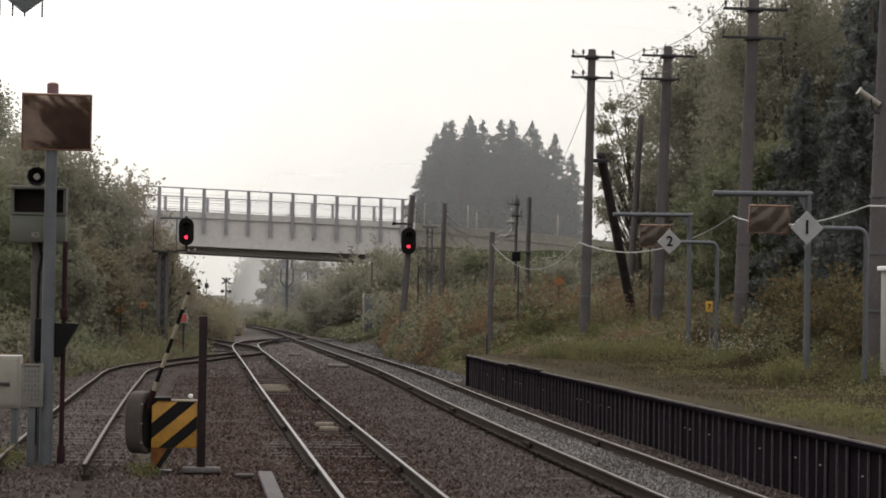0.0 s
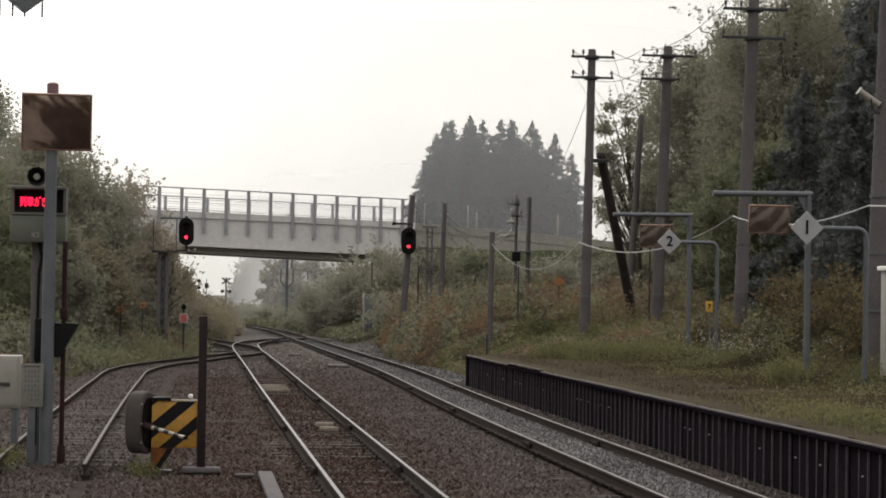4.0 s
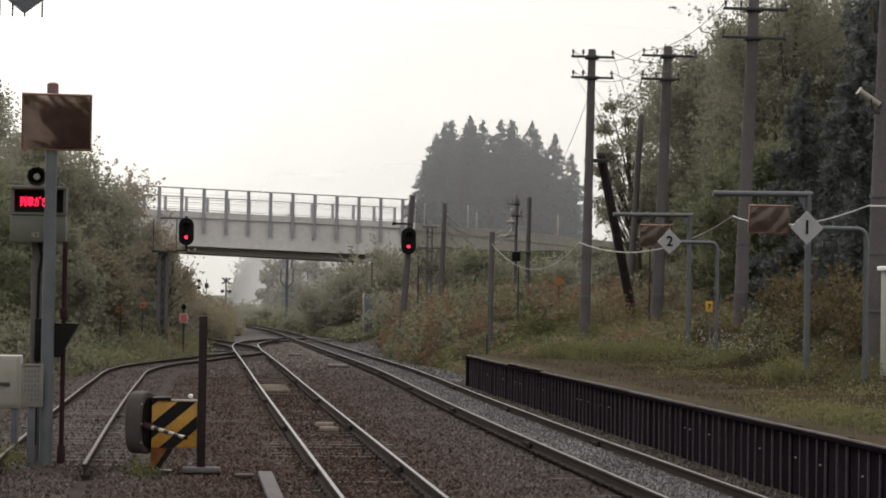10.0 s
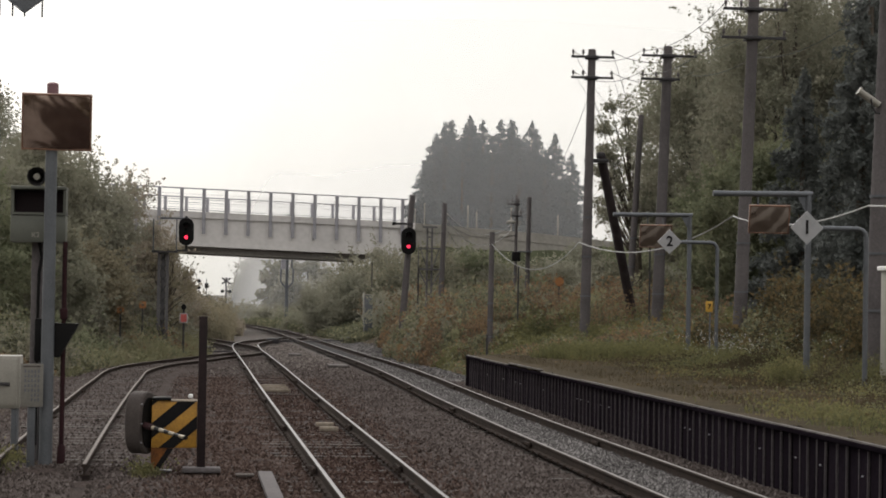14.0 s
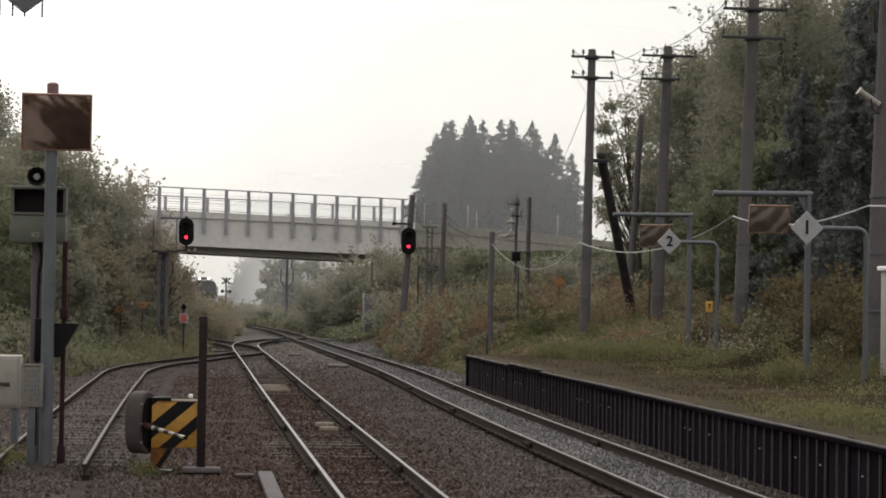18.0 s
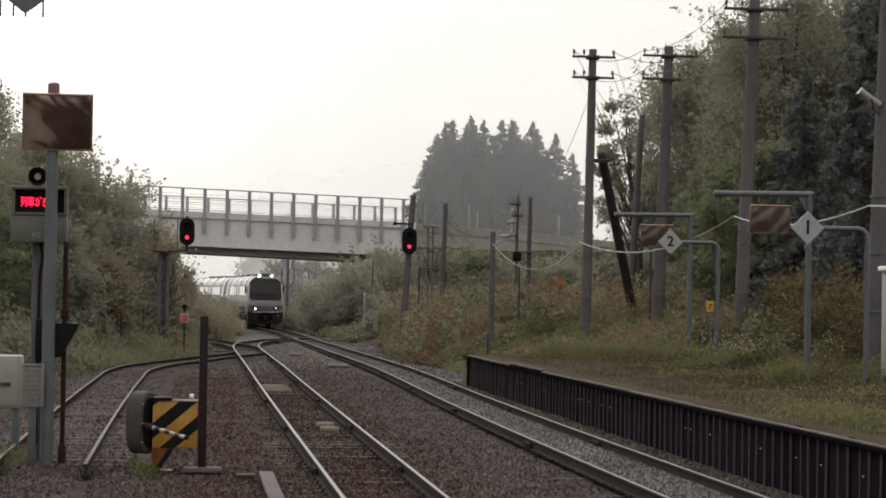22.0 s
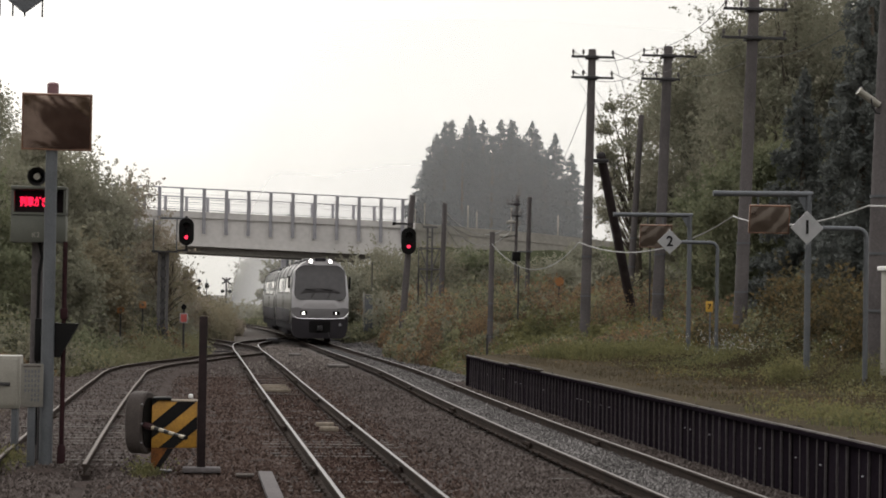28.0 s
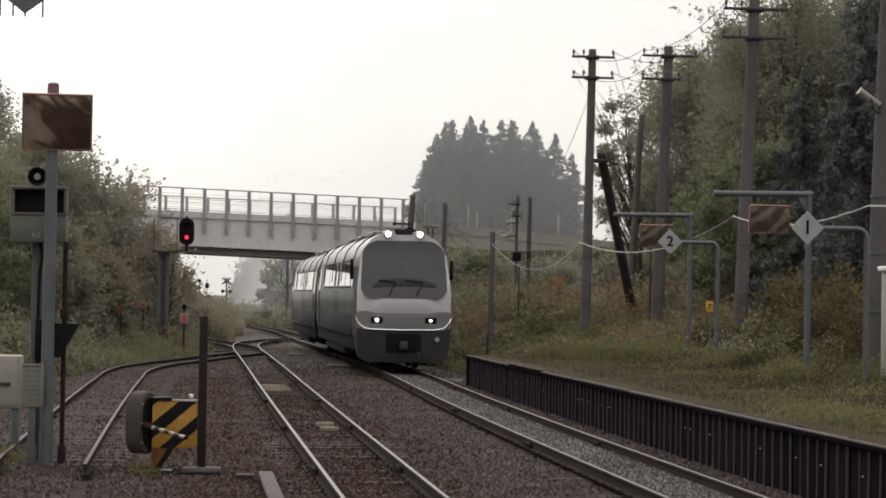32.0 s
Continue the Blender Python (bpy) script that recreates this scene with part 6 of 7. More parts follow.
def signals():
    t = empty("railway_signal", -1.13, 85.2, float(land(-1.1, 85)), label="lattice signal post with a black signal showing red", category="railway signal", group="railway signals")
    for sx, sy in ((-0.16, -0.16), (0.16, -0.16), (0.16, 0.16), (-0.16, 0.16)):
        part("leg", Shape().box(sx - 0.06, sx + 0.06, sy - 0.06, sy + 0.06, 0, 4.1), TOWER, t)
    for i in range(9):
        z = 0.3 + i * 0.42
        part("brace", Shape().tube([(-0.16, -0.17, z), (0.16, -0.17, z + 0.4)], 0.014, 5).tube([(0.16, -0.17, z), (-0.16, -0.17, z + 0.4)], 0.014, 5), DARK_STEEL, t)
    # plate added so that the lattice looks closed from the camera
    part("filler_plate", Shape().box(-0.085, 0.085, -0.10, -0.02, 0, 4.05), TOWER, t, "grey filler plate between the legs of the post")
    part("platform", Shape().box(-0.45, 0.55, -0.4, 0.4, 4.05, 4.12), DARK_STEEL, t)
    for x in (-0.4, 0.5):
        part("guard_rail", Shape().tube([(x, -0.38, 4.1), (x, -0.38, 5.35), (x, 0.38, 5.35), (x, 0.38, 4.1)], 0.022, 6), GREY_STEEL, t)
    part("top_bar", Shape().box(-0.15, 0.95, -0.05, 0.05, 5.36, 5.43, 0.01), GREY_STEEL, t)
    part("mast", pole_shape(0.87, 0.1, 4.1, 5.5, 0.05, 0.05), DARK_STEEL, t)
    part("bracket", Shape().box(0.5, 0.95, 0.05, 0.15, 4.1, 4.18), DARK_STEEL, t)
    signal_head(t, 0.87, -0.12, 4.88)
    t = empty("railway_signal", 8.45, 86.0, float(land(8.45, 86)), label="black railway signal showing red on a leaning wooden pole", category="railway signal", group="railway signals")
    z0 = float(land(8.45, 86))
    part("pole", Shape().tube([(-0.15, 0, 0), (0.25, 0, 6.26 - z0)], [0.15, 0.11], 14), POLE, t, "weathered leaning pole")
    part("arm", Shape().box(-0.45, 0.25, -0.15, -0.05, 5.05 - z0, 5.13 - z0), DARK_STEEL, t)
    part("finial", Shape().tube([(-0.55, -0.1, 5.09 - z0), (-0.42, -0.1, 5.09 - z0)], 0.07, 10), BLACK, t)
    signal_head(t, 0.09, -0.35, 4.40 - z0)
    t = empty("lattice_tower", 9.86, 90.0, float(land(9.86, 90)), label="slim dark lattice tower with cross arms beside the signal", category="lattice tower")
    z0 = float(land(9.86, 90))
    for sx in (-0.10, 0.10):
        part("leg", Shape().box(sx - 0.035, sx + 0.035, -0.06, 0.06, 0, 5.1 - z0), TOWER, t)
    for i in range(8):
        z = 0.4 + i * 0.6
        part("brace", Shape().box(-0.10, 0.10, -0.03, 0.03, z, z + 0.06), TOWER, t)
    for z, hw in ((5.11, 0.30), (4.22, 0.5), (3.35, 0.48)):
        part("cross_arm", Shape().box(-hw, hw, -0.2, -0.1, z - z0 - 0.04, z - z0 + 0.03), TOWER, t)
    for sx in (-1, 1):
        part("stay", Shape().tube([(sx * 0.48, -0.15, 3.35 - z0), (sx * 0.06, -0.15, 2.55 - z0)], 0.026, 6), TOWER, t)
        part("stay", Shape().tube([(sx * 0.40, -0.15, 4.2 - z0), (sx * 0.10, -0.15, 3.35 - z0)], 0.022, 6), TOWER, t)
        part("hanger", Shape().tube([(sx * 0.48, -0.15, 4.2 - z0), (sx * 0.48, -0.15, 3.3 - z0)], 0.022, 6), TOWER, t)


signals()

# ---- poles and wires ----


def insulator(t, x, y, z):
    part("insulator", Shape().tube([(x, y, z), (x, y, z + 0.06), (x, y, z + 0.09), (x, y, z + 0.19)], [0.022, 0.022, 0.05, 0.036], 8), POLE, t)


def utility_pole(x, y, top, r0, r1, lean, arms, label, z0=None, rz=0):
    z0 = float(land(x, y)) - 0.1 if z0 is None else z0
    t = empty("utility_pole", x, y, z0, rz, label, "utility pole", "utility poles")
    part("pole", pole_shape(0, 0, 0, top - z0, r0, r1, lean), POLE, t, "weathered concrete pole")
    for z, a, b in arms:
        f = (z - z0) / (top - z0)
        cx = lean * f
        part("cross_arm", Shape().box(cx + a, cx + b, -r1 - 0.09, -r1 - 0.01, z - z0 - 0.038, z - z0 + 0.038, 0.01), DARK_STEEL, t)
        part("clamp", Shape().box(cx - r1 - 0.08, cx + r1 + 0.08, -r1 - 0.05, r1 + 0.05, z - z0 - 0.065, z - z0 + 0.065, 0.02), DARK_STEEL, t)
        for u in (a + 0.06, a * 0.45, b - 0.06):
            insulator(t, cx + u, -r1 - 0.06, z - z0 + 0.04)
    for k in range(3):
        z = (top - z0) * (0.18 + 0.13 * k)
        part("band", Shape().tube([(lean * z / (top - z0), 0, z), (lean * z / (top - z0), 0, z + 0.05)], r0 * 1.02, 14), GREY_STEEL, t)
    return t


def hang(a, b, sag, n=12):
    a, b = Vector(a), Vector(b)
    return [a.lerp(b, i / n) - Vector((0, 0, sag * 4 * (i / n) * (1 - i / n))) for i in range(n + 1)]


def wire(a, b, sag, r=0.010, m=None, label="grey overhead wire sagging between poles", name="overhead_wire"):
    o = part(name, Shape().tube(hang(a, b, sag), r, 5), m or WIRE)
    return tagged(o, label, "wire")


def poles():
    utility_pole(12.83, 70, 10.42, 0.175, 0.125, 0.12, ((10.15, -0.72, 0.72), (9.47, -0.70, 0.70)), "tall concrete utility pole with two cross arms")
    utility_pole(15.42, 70.9, 10.7, 0.205, 0.15, 0.28, ((10.36, -0.92, 0.95), (9.58, -0.92, 0.40)), "tall concrete utility pole with two cross arms at the wood's edge")
    utility_pole(14.92, 58, 10.9, 0.195, 0.145, 0.33, ((10.22, -0.90, 0.90), (9.43, -0.92, 0.90)), "tall concrete utility pole with two cross arms behind the platform")
    utility_pole(12.93, 40, 8.9, 0.22, 0.17, 0.25, (), "concrete pole with steel bands carrying a floodlight")
    utility_pole(19.35, 95, 10.5, 0.17, 0.12, 0.5, (), "slim dark pole among the trees")
    utility_pole(10.9, 95, 6.35, 0.13, 0.10, 0.16, (), "slim leaning pole beside the lattice tower")
    utility_pole(9.97, 72, 4.40, 0.10, 0.085, 0.03, (), "short grey pole beyond the platform's end")
    utility_pole(14.98, 100, 7.05, 0.085, 0.065, 0.06, ((6.6, -0.5, 0.12), (6.05, -0.30, 0.25)), "dark pole with brackets and street lamps")
    utility_pole(15.55, 100, 6.95, 0.115, 0.10, 0.08, (), "grey concrete pole beside the lamp pole")
    t = empty("brace_pole", 15.9, 76, 0.9, label="dark wooden brace pole leaning against a utility pole", category="brace pole")
    part("pole", Shape().tube([(0, 0, -0.3), (-2.5, -5.4, 6.1)], [0.17, 0.15], 14), DARK_WOOD, t)
    part("collar", Shape().box(-3.05, -2.3, -5.75, -5.35, 5.82, 5.94, 0.02), DARK_STEEL, t)
    part("top_iron", Shape().box(-2.62, -2.38, -5.5, -5.25, 6.02, 6.16, 0.02), DARK_STEEL, t)
    t = empty("floodlight", 12.72, 39.9, 6.1, label="white tubular floodlight clamped to the pole", category="floodlight")
    part("housing", Shape().tube([(-0.19, -0.1, 0.10), (0.20, -0.05, -0.14)], 0.070, 14), PALE_BOX, t)
    part("yoke", Shape().tube([(0.02, -0.14, -0.03), (0.06, -0.12, -0.20), (0.16, -0.05, -0.30), (0.30, 0.0, -0.30)], 0.018, 6), DARK_STEEL, t)
    part("rim", Shape().tube([(-0.21, -0.1, 0.115), (-0.18, -0.1, 0.095)], 0.085, 14), PALE_BOX, t)
    part("bracket", Shape().box(0.15, 0.40, -0.04, 0.06, -0.16, -0.08, 0.01), DARK_STEEL, t)
    for x, y, z in ((14.74, 99.7, 5.72), (14.42, 99.7, 5.05)):
        t = empty("street_lamp", x, y, z, label="pale street lamp head on a short arm", category="street lamp")
        part("head", Shape().tube([(-0.24, 0, 0), (-0.14, 0, 0.02), (0.10, 0, 0.04), (0.2, 0, 0.02)], [0.04, 0.095, 0.09, 0.03], 12), PALE_BOX, t)
        part("arm", Shape().tube([(0.16, 0, 0.03), (15.0 - x, 0.2, 0.08)], 0.025, 6), DARK_STEEL, t)
    t = empty("signal_lamp", 15.0, 99.78, 4.15, label="small black square lamp case on the pole", category="lamp")
    part("case", Shape().box(-0.2, 0.2, -0.1, 0.1, -0.22, 0.22, 0.03), BLACK, t)
    part("hood", Shape().box(0.1, 0.75, -0.12, 0.3, 0.2, 0.26, 0.01), GREY_STEEL, t)
    # wires of the pole line
    for u, z in ((-0.66, 10.32), (0.66, 10.32), (-0.64, 9.64), (0.64, 9.64)):
        wire((12.95 + u, 69.8, z), (15.66 + u * 1.35, 70.7, z + 0.2), 0.35)
        wire((12.95 + u, 69.8, z), (19.75 + u * 0.3, 94.9, z - 0.3), 0.5, 0.008)
    for u, z in ((-0.84, 10.4), (0.84, 10.4), (-0.86, 9.6), (0.84, 9.6)):
        wire((15.24 + u, 57.8, z), (15.66 + u, 70.7, z + 0.12), 0.35)
        if z > 10:
            wire((15.24 + u, 57.8, z), (14.0 + u, 20, z + 1.2), 0.5)
    wire((15.25, 57.8, 8.9), (13.15, 39.9, 8.2), 0.4)
    wire((12.95, 69.9, 9.2), (14.4, 90, 6.4), 0.5)
    wire((12.95, 69.9, 8.9), (19.8, 94.8, 7.5), 0.4)
    wire((8.68, 86, 6.1), (11.05, 95, 5.5), 0.35)
    wire((8.68, 86, 5.9), (11.05, 95, 5.2), 0.6)
    wire((11.05, 95, 5.6), (14.9, 100, 5.7), 0.7)
    wire((11.05, 95, 5.4), (12.9, 100, 4.1), 0.25)
    wire((10.0, 72, 4.3), (15.0, 100, 6.0), 0.15)
    for dz, sag in ((0.0, 0.75), (-0.25, 1.0)):
        wire((10.98, 95, 6.1 + dz), (14.75, 99.9, 5.6 + dz), sag, 0.016, CABLE, "thin pale cable sagging between the poles", "slung_cable")
    # pale sagging cable
    lab = "thick pale cable slung from pole to pole"
    wire((12.57, 69.8, 4.05), (14.67, 57.8, 4.52), 0.62, 0.019, CABLE, lab, "slung_cable")
    wire((14.67, 57.8, 4.52), (12.72, 39.8, 4.03), 0.30, 0.018, CABLE, lab, "slung_cable")
    wire((12.72, 39.8, 4.03), (12.3, 22, 4.1), 0.25, 0.018, CABLE, lab, "slung_cable")
    wire((9.98, 71.9, 4.0), (12.57, 69.8, 4.05), 0.88, 0.017, CABLE, lab, "slung_cable")


poles()

# ---- on and behind the platform ----


def platform_mirror(x, y, bar_l, z, mx, mz, mw, mh, turn):
    t = empty("mirror_gantry", x, y, 0.62, label="grey steel gantry post holding a mirror with painted reflections over the platform", category="mirror post", group="platform mirrors")
    part("post", pole_shape(0, 0, 0, z - 0.62, 0.062, 0.058), GREY_STEEL, t)
    part("bar", Shape().tube([(bar_l - x, 0, z - 0.62), (0.07, 0, z - 0.60)], 0.055, 12), GREY_STEEL, t)
    part("gusset", Shape().prism([(-0.02, z - 0.65), (-0.02, z - 1.0), (-0.22, z - 0.65)], "y", -0.01, 0.01), GREY_STEEL, t)
    mirror_board(mw, mh, 0.05, t, mx - x, -0.05, mz - 0.62, turn, 17, ORANGE_FRAME, BANDED_MIRROR)
    for dx in (-0.2, 0.2):
        part("hanger", Shape().tube([(mx - x + dx, 0.02, mz - 0.62), (mx - x + dx, 0.02, z - 0.62)], 0.018, 6), GREY_STEEL, t)
    part("foot", Shape().box(-0.13, 0.13, -0.13, 0.13, -0.02, 0.03, 0.01), SLAB, t)


def number_sign(x, y, sx, z, text):
    t = empty("platform_number_sign", x, y, 0.62, label="white diamond sign with a black %s on a bent grey pipe" % text, category="sign", group="number signs")
    zz = z - 0.62
    r = 0.16
    pts = [(0, 0, 0), (0, 0, zz - r)] + [(-r + r * math.cos(radians(a)), 0, zz - r + r * math.sin(radians(a))) for a in (30, 60, 90)] + [(sx - x, 0, zz)]
    part("pipe", Shape().tube(pts, 0.045, 12), GREY_STEEL, t)
    q = 0.30
    pl = part("plate", Shape().prism([(sx - x, zz - q), (sx - x + q, zz), (sx - x, zz + q), (sx - x - q, zz)], "y", -0.075, -0.05), SIGN_WHITE, t, "pale diamond plate")
    o = part("numeral", lettering(text, 0.34, BLACK, "numeral", 0.006), None, pl)
    o.matrix_basis = pose(sx - x, -0.081, zz)
    part("foot", Shape().tube([(0, 0, -0.02), (0, 0, 0.05)], 0.09, 12), SLAB, t)


platform_mirror(11.53, 39.7, 9.69, 4.20, 10.76, 3.73, 0.72, 0.50, -6)
platform_mirror(12.72, 54.6, 10.72, 4.37, 11.82, 3.83, 0.78, 0.56, -6)
number_sign(11.93, 37.4, 10.82, 3.50, "1")
number_sign(12.57, 51.0, 11.38, 3.59, "2")


def platform_small():
    t = empty("marker_board", 12.63, 52, float(land(12.63, 52)), label="small yellow board with a black 7 on a thin post", category="sign")
    z = 2.046 - float(land(12.63, 52))
    part("post", pole_shape(0.03, 0.03, 0, z + 0.1, 0.02, 0.02), GREY_STEEL, t)
    pl = part("plate", Shape().box(-0.087, 0.087, -0.012, 0.012, z - 0.13, z + 0.13, 0.004), SIGN_YELLOW, t)
    o = part("numeral", lettering("7", 0.175, BLACK, "numeral", 0.004), None, pl)
    o.matrix_basis = pose(0, -0.017, z)
    t = empty("marker_board", 13.68, 80, float(land(13.68, 80)), label="round faded orange marker on a thin post", category="sign")
    z = 2.83 - float(land(13.68, 80))
    part("post", pole_shape(0, 0.03, 0, z, 0.03, 0.03), DARK_STEEL, t)
    part("plate", Shape().tube([(0, -0.02, z), (0, 0.01, z)], 0.17, 16), SIGN_ORANGE, t)
    t = empty("station_cabinet", 12.70, 38, 0.62, label="pale green and white narrow cabinet at the platform's back", category="cabinet")
    part("body", Shape().box(-0.2, 0.5, -0.2, 0.3, 0, 2.15, 0.02), PALE_BOX, t)
    part("top", Shape().box(-0.26, 0.56, -0.26, 0.36, 2.15, 2.24, 0.02), WHITE, t)
    for x, y, z0, h, r, label in ((11.17, 73.7, 0.3, 3.0, 0.03, "thin black rod standing in the weeds"), (9.06, 66, -0.1, 1.15, 0.035, "short dark stake beside the platform's end"),
                                  (9.25, 88.5, 0.0, 3.4, 0.035, "thin dark rod beside the lattice tower"), (15.05, 70.3, 0.8, 3.4, 0.03, "black cable guard on the pole"), (14.2, 84, 0.7, 1.7, 0.09, "grey short post in the weeds")):
        t = empty("rod", x, y, z0, label=label, category="rod")
        part("rod", pole_shape(0, 0, 0, h, r, r), DARK_STEEL if r < 0.08 else POLE, t)
    t = empty("relay_cabinet", 9.7, 120, float(land(9.7, 120)), label="pale grey relay cabinets half hidden by shrubs", category="cabinet")
    part("body", Shape().box(-0.16, 0.30, -0.3, 0.3, 0, 2.35, 0.03), GREY_STEEL, t)
    part("roof", Shape().box(-0.20, 0.34, -0.36, 0.36, 2.35, 2.41, 0.01), PALE_BOX, t)
    part("edge_strip", Shape().box(-0.22, -0.165, -0.32, 0.2, 0.9, 2.5, 0.01), PALE_BOX, t)
    part("side_box", Shape().box(0.5, 0.95, -0.3, 0.2, 1.75, 2.2, 0.02), PALE_BOX, t)
    part("side_lens", Shape().tube([(0.72, -0.34, 1.98), (0.72, -0.3, 1.98)], 0.12, 12), BLACK, t)
    part("stand", Shape().box(0.68, 0.76, -0.1, 0.0, 0, 1.7), DARK_STEEL, t)
    part("aerial", Shape().tube([(0.25, 0, 2.6), (0.25, 0, 4.2)], 0.03, 6), DARK_STEEL, t)


platform_small()


def beyond_things():
    """Signals and crossing signs beyond the bridge."""
    t = empty("signal_mast", 8.05, 185, float(land(8.05, 185)), label="grey mast with loop brackets beside the line beyond the bridge", category="signal mast")
    part("mast", pole_shape(0, 0, 0, 6.6, 0.15, 0.12), GREY_STEEL, t)
    for sx in (-1, 1):
        part("loop", Shape().tube([(0, 0, 3.3), (sx * 0.52, 0, 3.9), (sx * 0.52, 0, 5.0), (sx * 0.40, 0, 5.1), (sx * 0.4, 0, 6.4)], 0.07, 6), GREY_STEEL, t)
    part("transformer", Shape().tube([(-0.3, 0, 5.0), (-0.3, 0, 5.9)], 0.24, 12), PALE_STEEL, t)
    t = empty("crossing_sign", 3.6, 230, -0.4, label="level crossing cross-buck with lamps far down the line", category="crossing sign")
    part("post", pole_shape(0, 0, 0, 4.4, 0.09, 0.09), DARK_STEEL, t)
    for a in (35, -35):
        o = part("blade", Shape().box(-0.55, 0.55, -0.03, 0.0, -0.09, 0.09), DARK_STEEL, t)
        o.matrix_basis = pose(0, -0.1, 4.0, 0, a + (90 if a < 0 else -90) * 0, 0)
    for sx in (-0.4, 0.4):
        part("lamp", Shape().tube([(sx, -0.2, 2.9), (sx, 0.1, 2.9)], 0.2, 14), BLACK, t)
    part("lamp_bar", Shape().box(-0.5, 0.5, 0, 0.06, 2.86, 2.94), DARK_STEEL, t)
    t = empty("crossing_sign", 0.75, 232, -0.4, label="dark diamond crossing marker far down the line", category="crossing sign")
    part("post", pole_shape(0, 0, 0, 4.2, 0.05, 0.05), DARK_STEEL, t)
    for z in (3.95, 3.25):
        part("diamond", Shape().prism([(0, z - 0.26), (0.26, z), (0, z + 0.26), (-0.26, z)], "y", -0.03, 0.0), BLACK, t)
    t = empty("far_signal", 1.55, 232, -0.4, label="small dark signal head far down the line", category="railway signal")
    part("post", pole_shape(0, 0, 0, 4.2, 0.04, 0.04), DARK_STEEL, t)
    part("head", Shape().box(-0.2, 0.2, -0.1, 0.1, 3.2, 3.75, 0.05), BLACK, t)


beyond_things()

# ---- train ----
BODY = mat("silver_train_paint", (0.115, 0.115, 0.112), (0.085, 0.085, 0.082), 0.38, 0.45, scale=0.8, grain=20, spec=0.4, coat=0.12)
BODY_LOW = mat("grey_train_paint", (0.034, 0.031, 0.035), (0.023, 0.021, 0.024), 0.65, 0.0, scale=0.8, grain=20, spec=0.12)
FACE_WHITE = mat("white_front_paint", (0.40, 0.39, 0.40), (0.34, 0.33, 0.34), 0.35, 0.0, scale=1, grain=20, spec=0.4, coat=0.2)
# Greyer copy of the front paint, in place of shade below the bulge.
FACE_SHADE = mat("shaded_front_paint", (0.19, 0.184, 0.19), (0.155, 0.150, 0.155), 0.4, 0.0, scale=1, grain=20, spec=0.4, coat=0.2)
ROOF = mat("train_roof", (0.14, 0.14, 0.14), (0.09, 0.09, 0.09), 0.5, 0.1, scale=1, grain=20)
SKIRT = mat("dark_skirt", (0.030, 0.028, 0.031), (0.018, 0.017, 0.019), 0.9, 0.0, scale=2, grain=20, spec=0.03)
GLASS = mat("dark_train_glass", (0.03, 0.03, 0.032), (0.02, 0.02, 0.022), 0.05, 0.0, scale=1, grain=5, spec=1.0, coat=1.0)
WINDSCREEN = mat("windscreen_glass", (0.040, 0.037, 0.038), (0.028, 0.026, 0.028), 0.15, 0.0, scale=1, grain=5, spec=0.36)
DASH = mat("dark_desk", (0.022, 0.019, 0.020), (0.014, 0.012, 0.013), 0.5, 0.0, scale=3, grain=12, spec=0.25)
CHROME = mat("chrome_strip", (0.80, 0.80, 0.81), (0.70, 0.70, 0.71), 0.2, 1.0, scale=2, grain=20)
CAR_LEN = 20.6
SECTION = [(1.36, 0.95), (1.425, 1.25), (1.43, 2.2), (1.40, 2.6), (1.33, 3.25), (1.22, 3.58), (0.98, 3.84), (0.68, 4.00), (0.30, 4.06), (0.0, 4.07)]


def ring(scale_x=1.0, y=0.0, dz=0.0):
    half = [(u * scale_x, w + dz) for u, w in SECTION]
    pts = half + [(-u, w) for u, w in half[-2::-1]]
    return [(u, y, w) for u, w in pts]


def strip(rings):
    s = Shape()
    k = len(rings[0])
    s.add([q for r in rings for q in r], [(i * k + j, i * k + j + 1, (i + 1) * k + j + 1, (i + 1) * k + j) for i in range(len(rings) - 1) for j in range(k - 1)])
    return s


def face_y(z):
    """How far the front leans back, over the height z."""
    return 0.02 + 0.42 * smooth01((z - 2.1) / 1.8) + 0.05 * max(0.0, 1.3 - z) - 0.10 * math.exp(-((z - 1.92) / 0.36) ** 2)


def rounded(hw, z0, z1, r, n=6, top_cut=0.0):
    """Outline of a rounded panel; top_cut slants the upper corners."""
    pts = []
    for cx, cz, a0 in ((hw - r, z0 + r, -90), (hw - r, z1 - r, 0), (-hw + r, z1 - r, 90), (-hw + r, z0 + r, 180)):
        for i in range(n + 1):
            a = radians(a0 + 90 * i / n)
            pts.append((cx + r * math.cos(a), cz + r * math.sin(a)))
    return [(u * (1 - top_cut * max(0.0, (w - (z0 + z1) / 2) / ((z1 - z0) / 2)) ** 3), w) for u, w in pts]


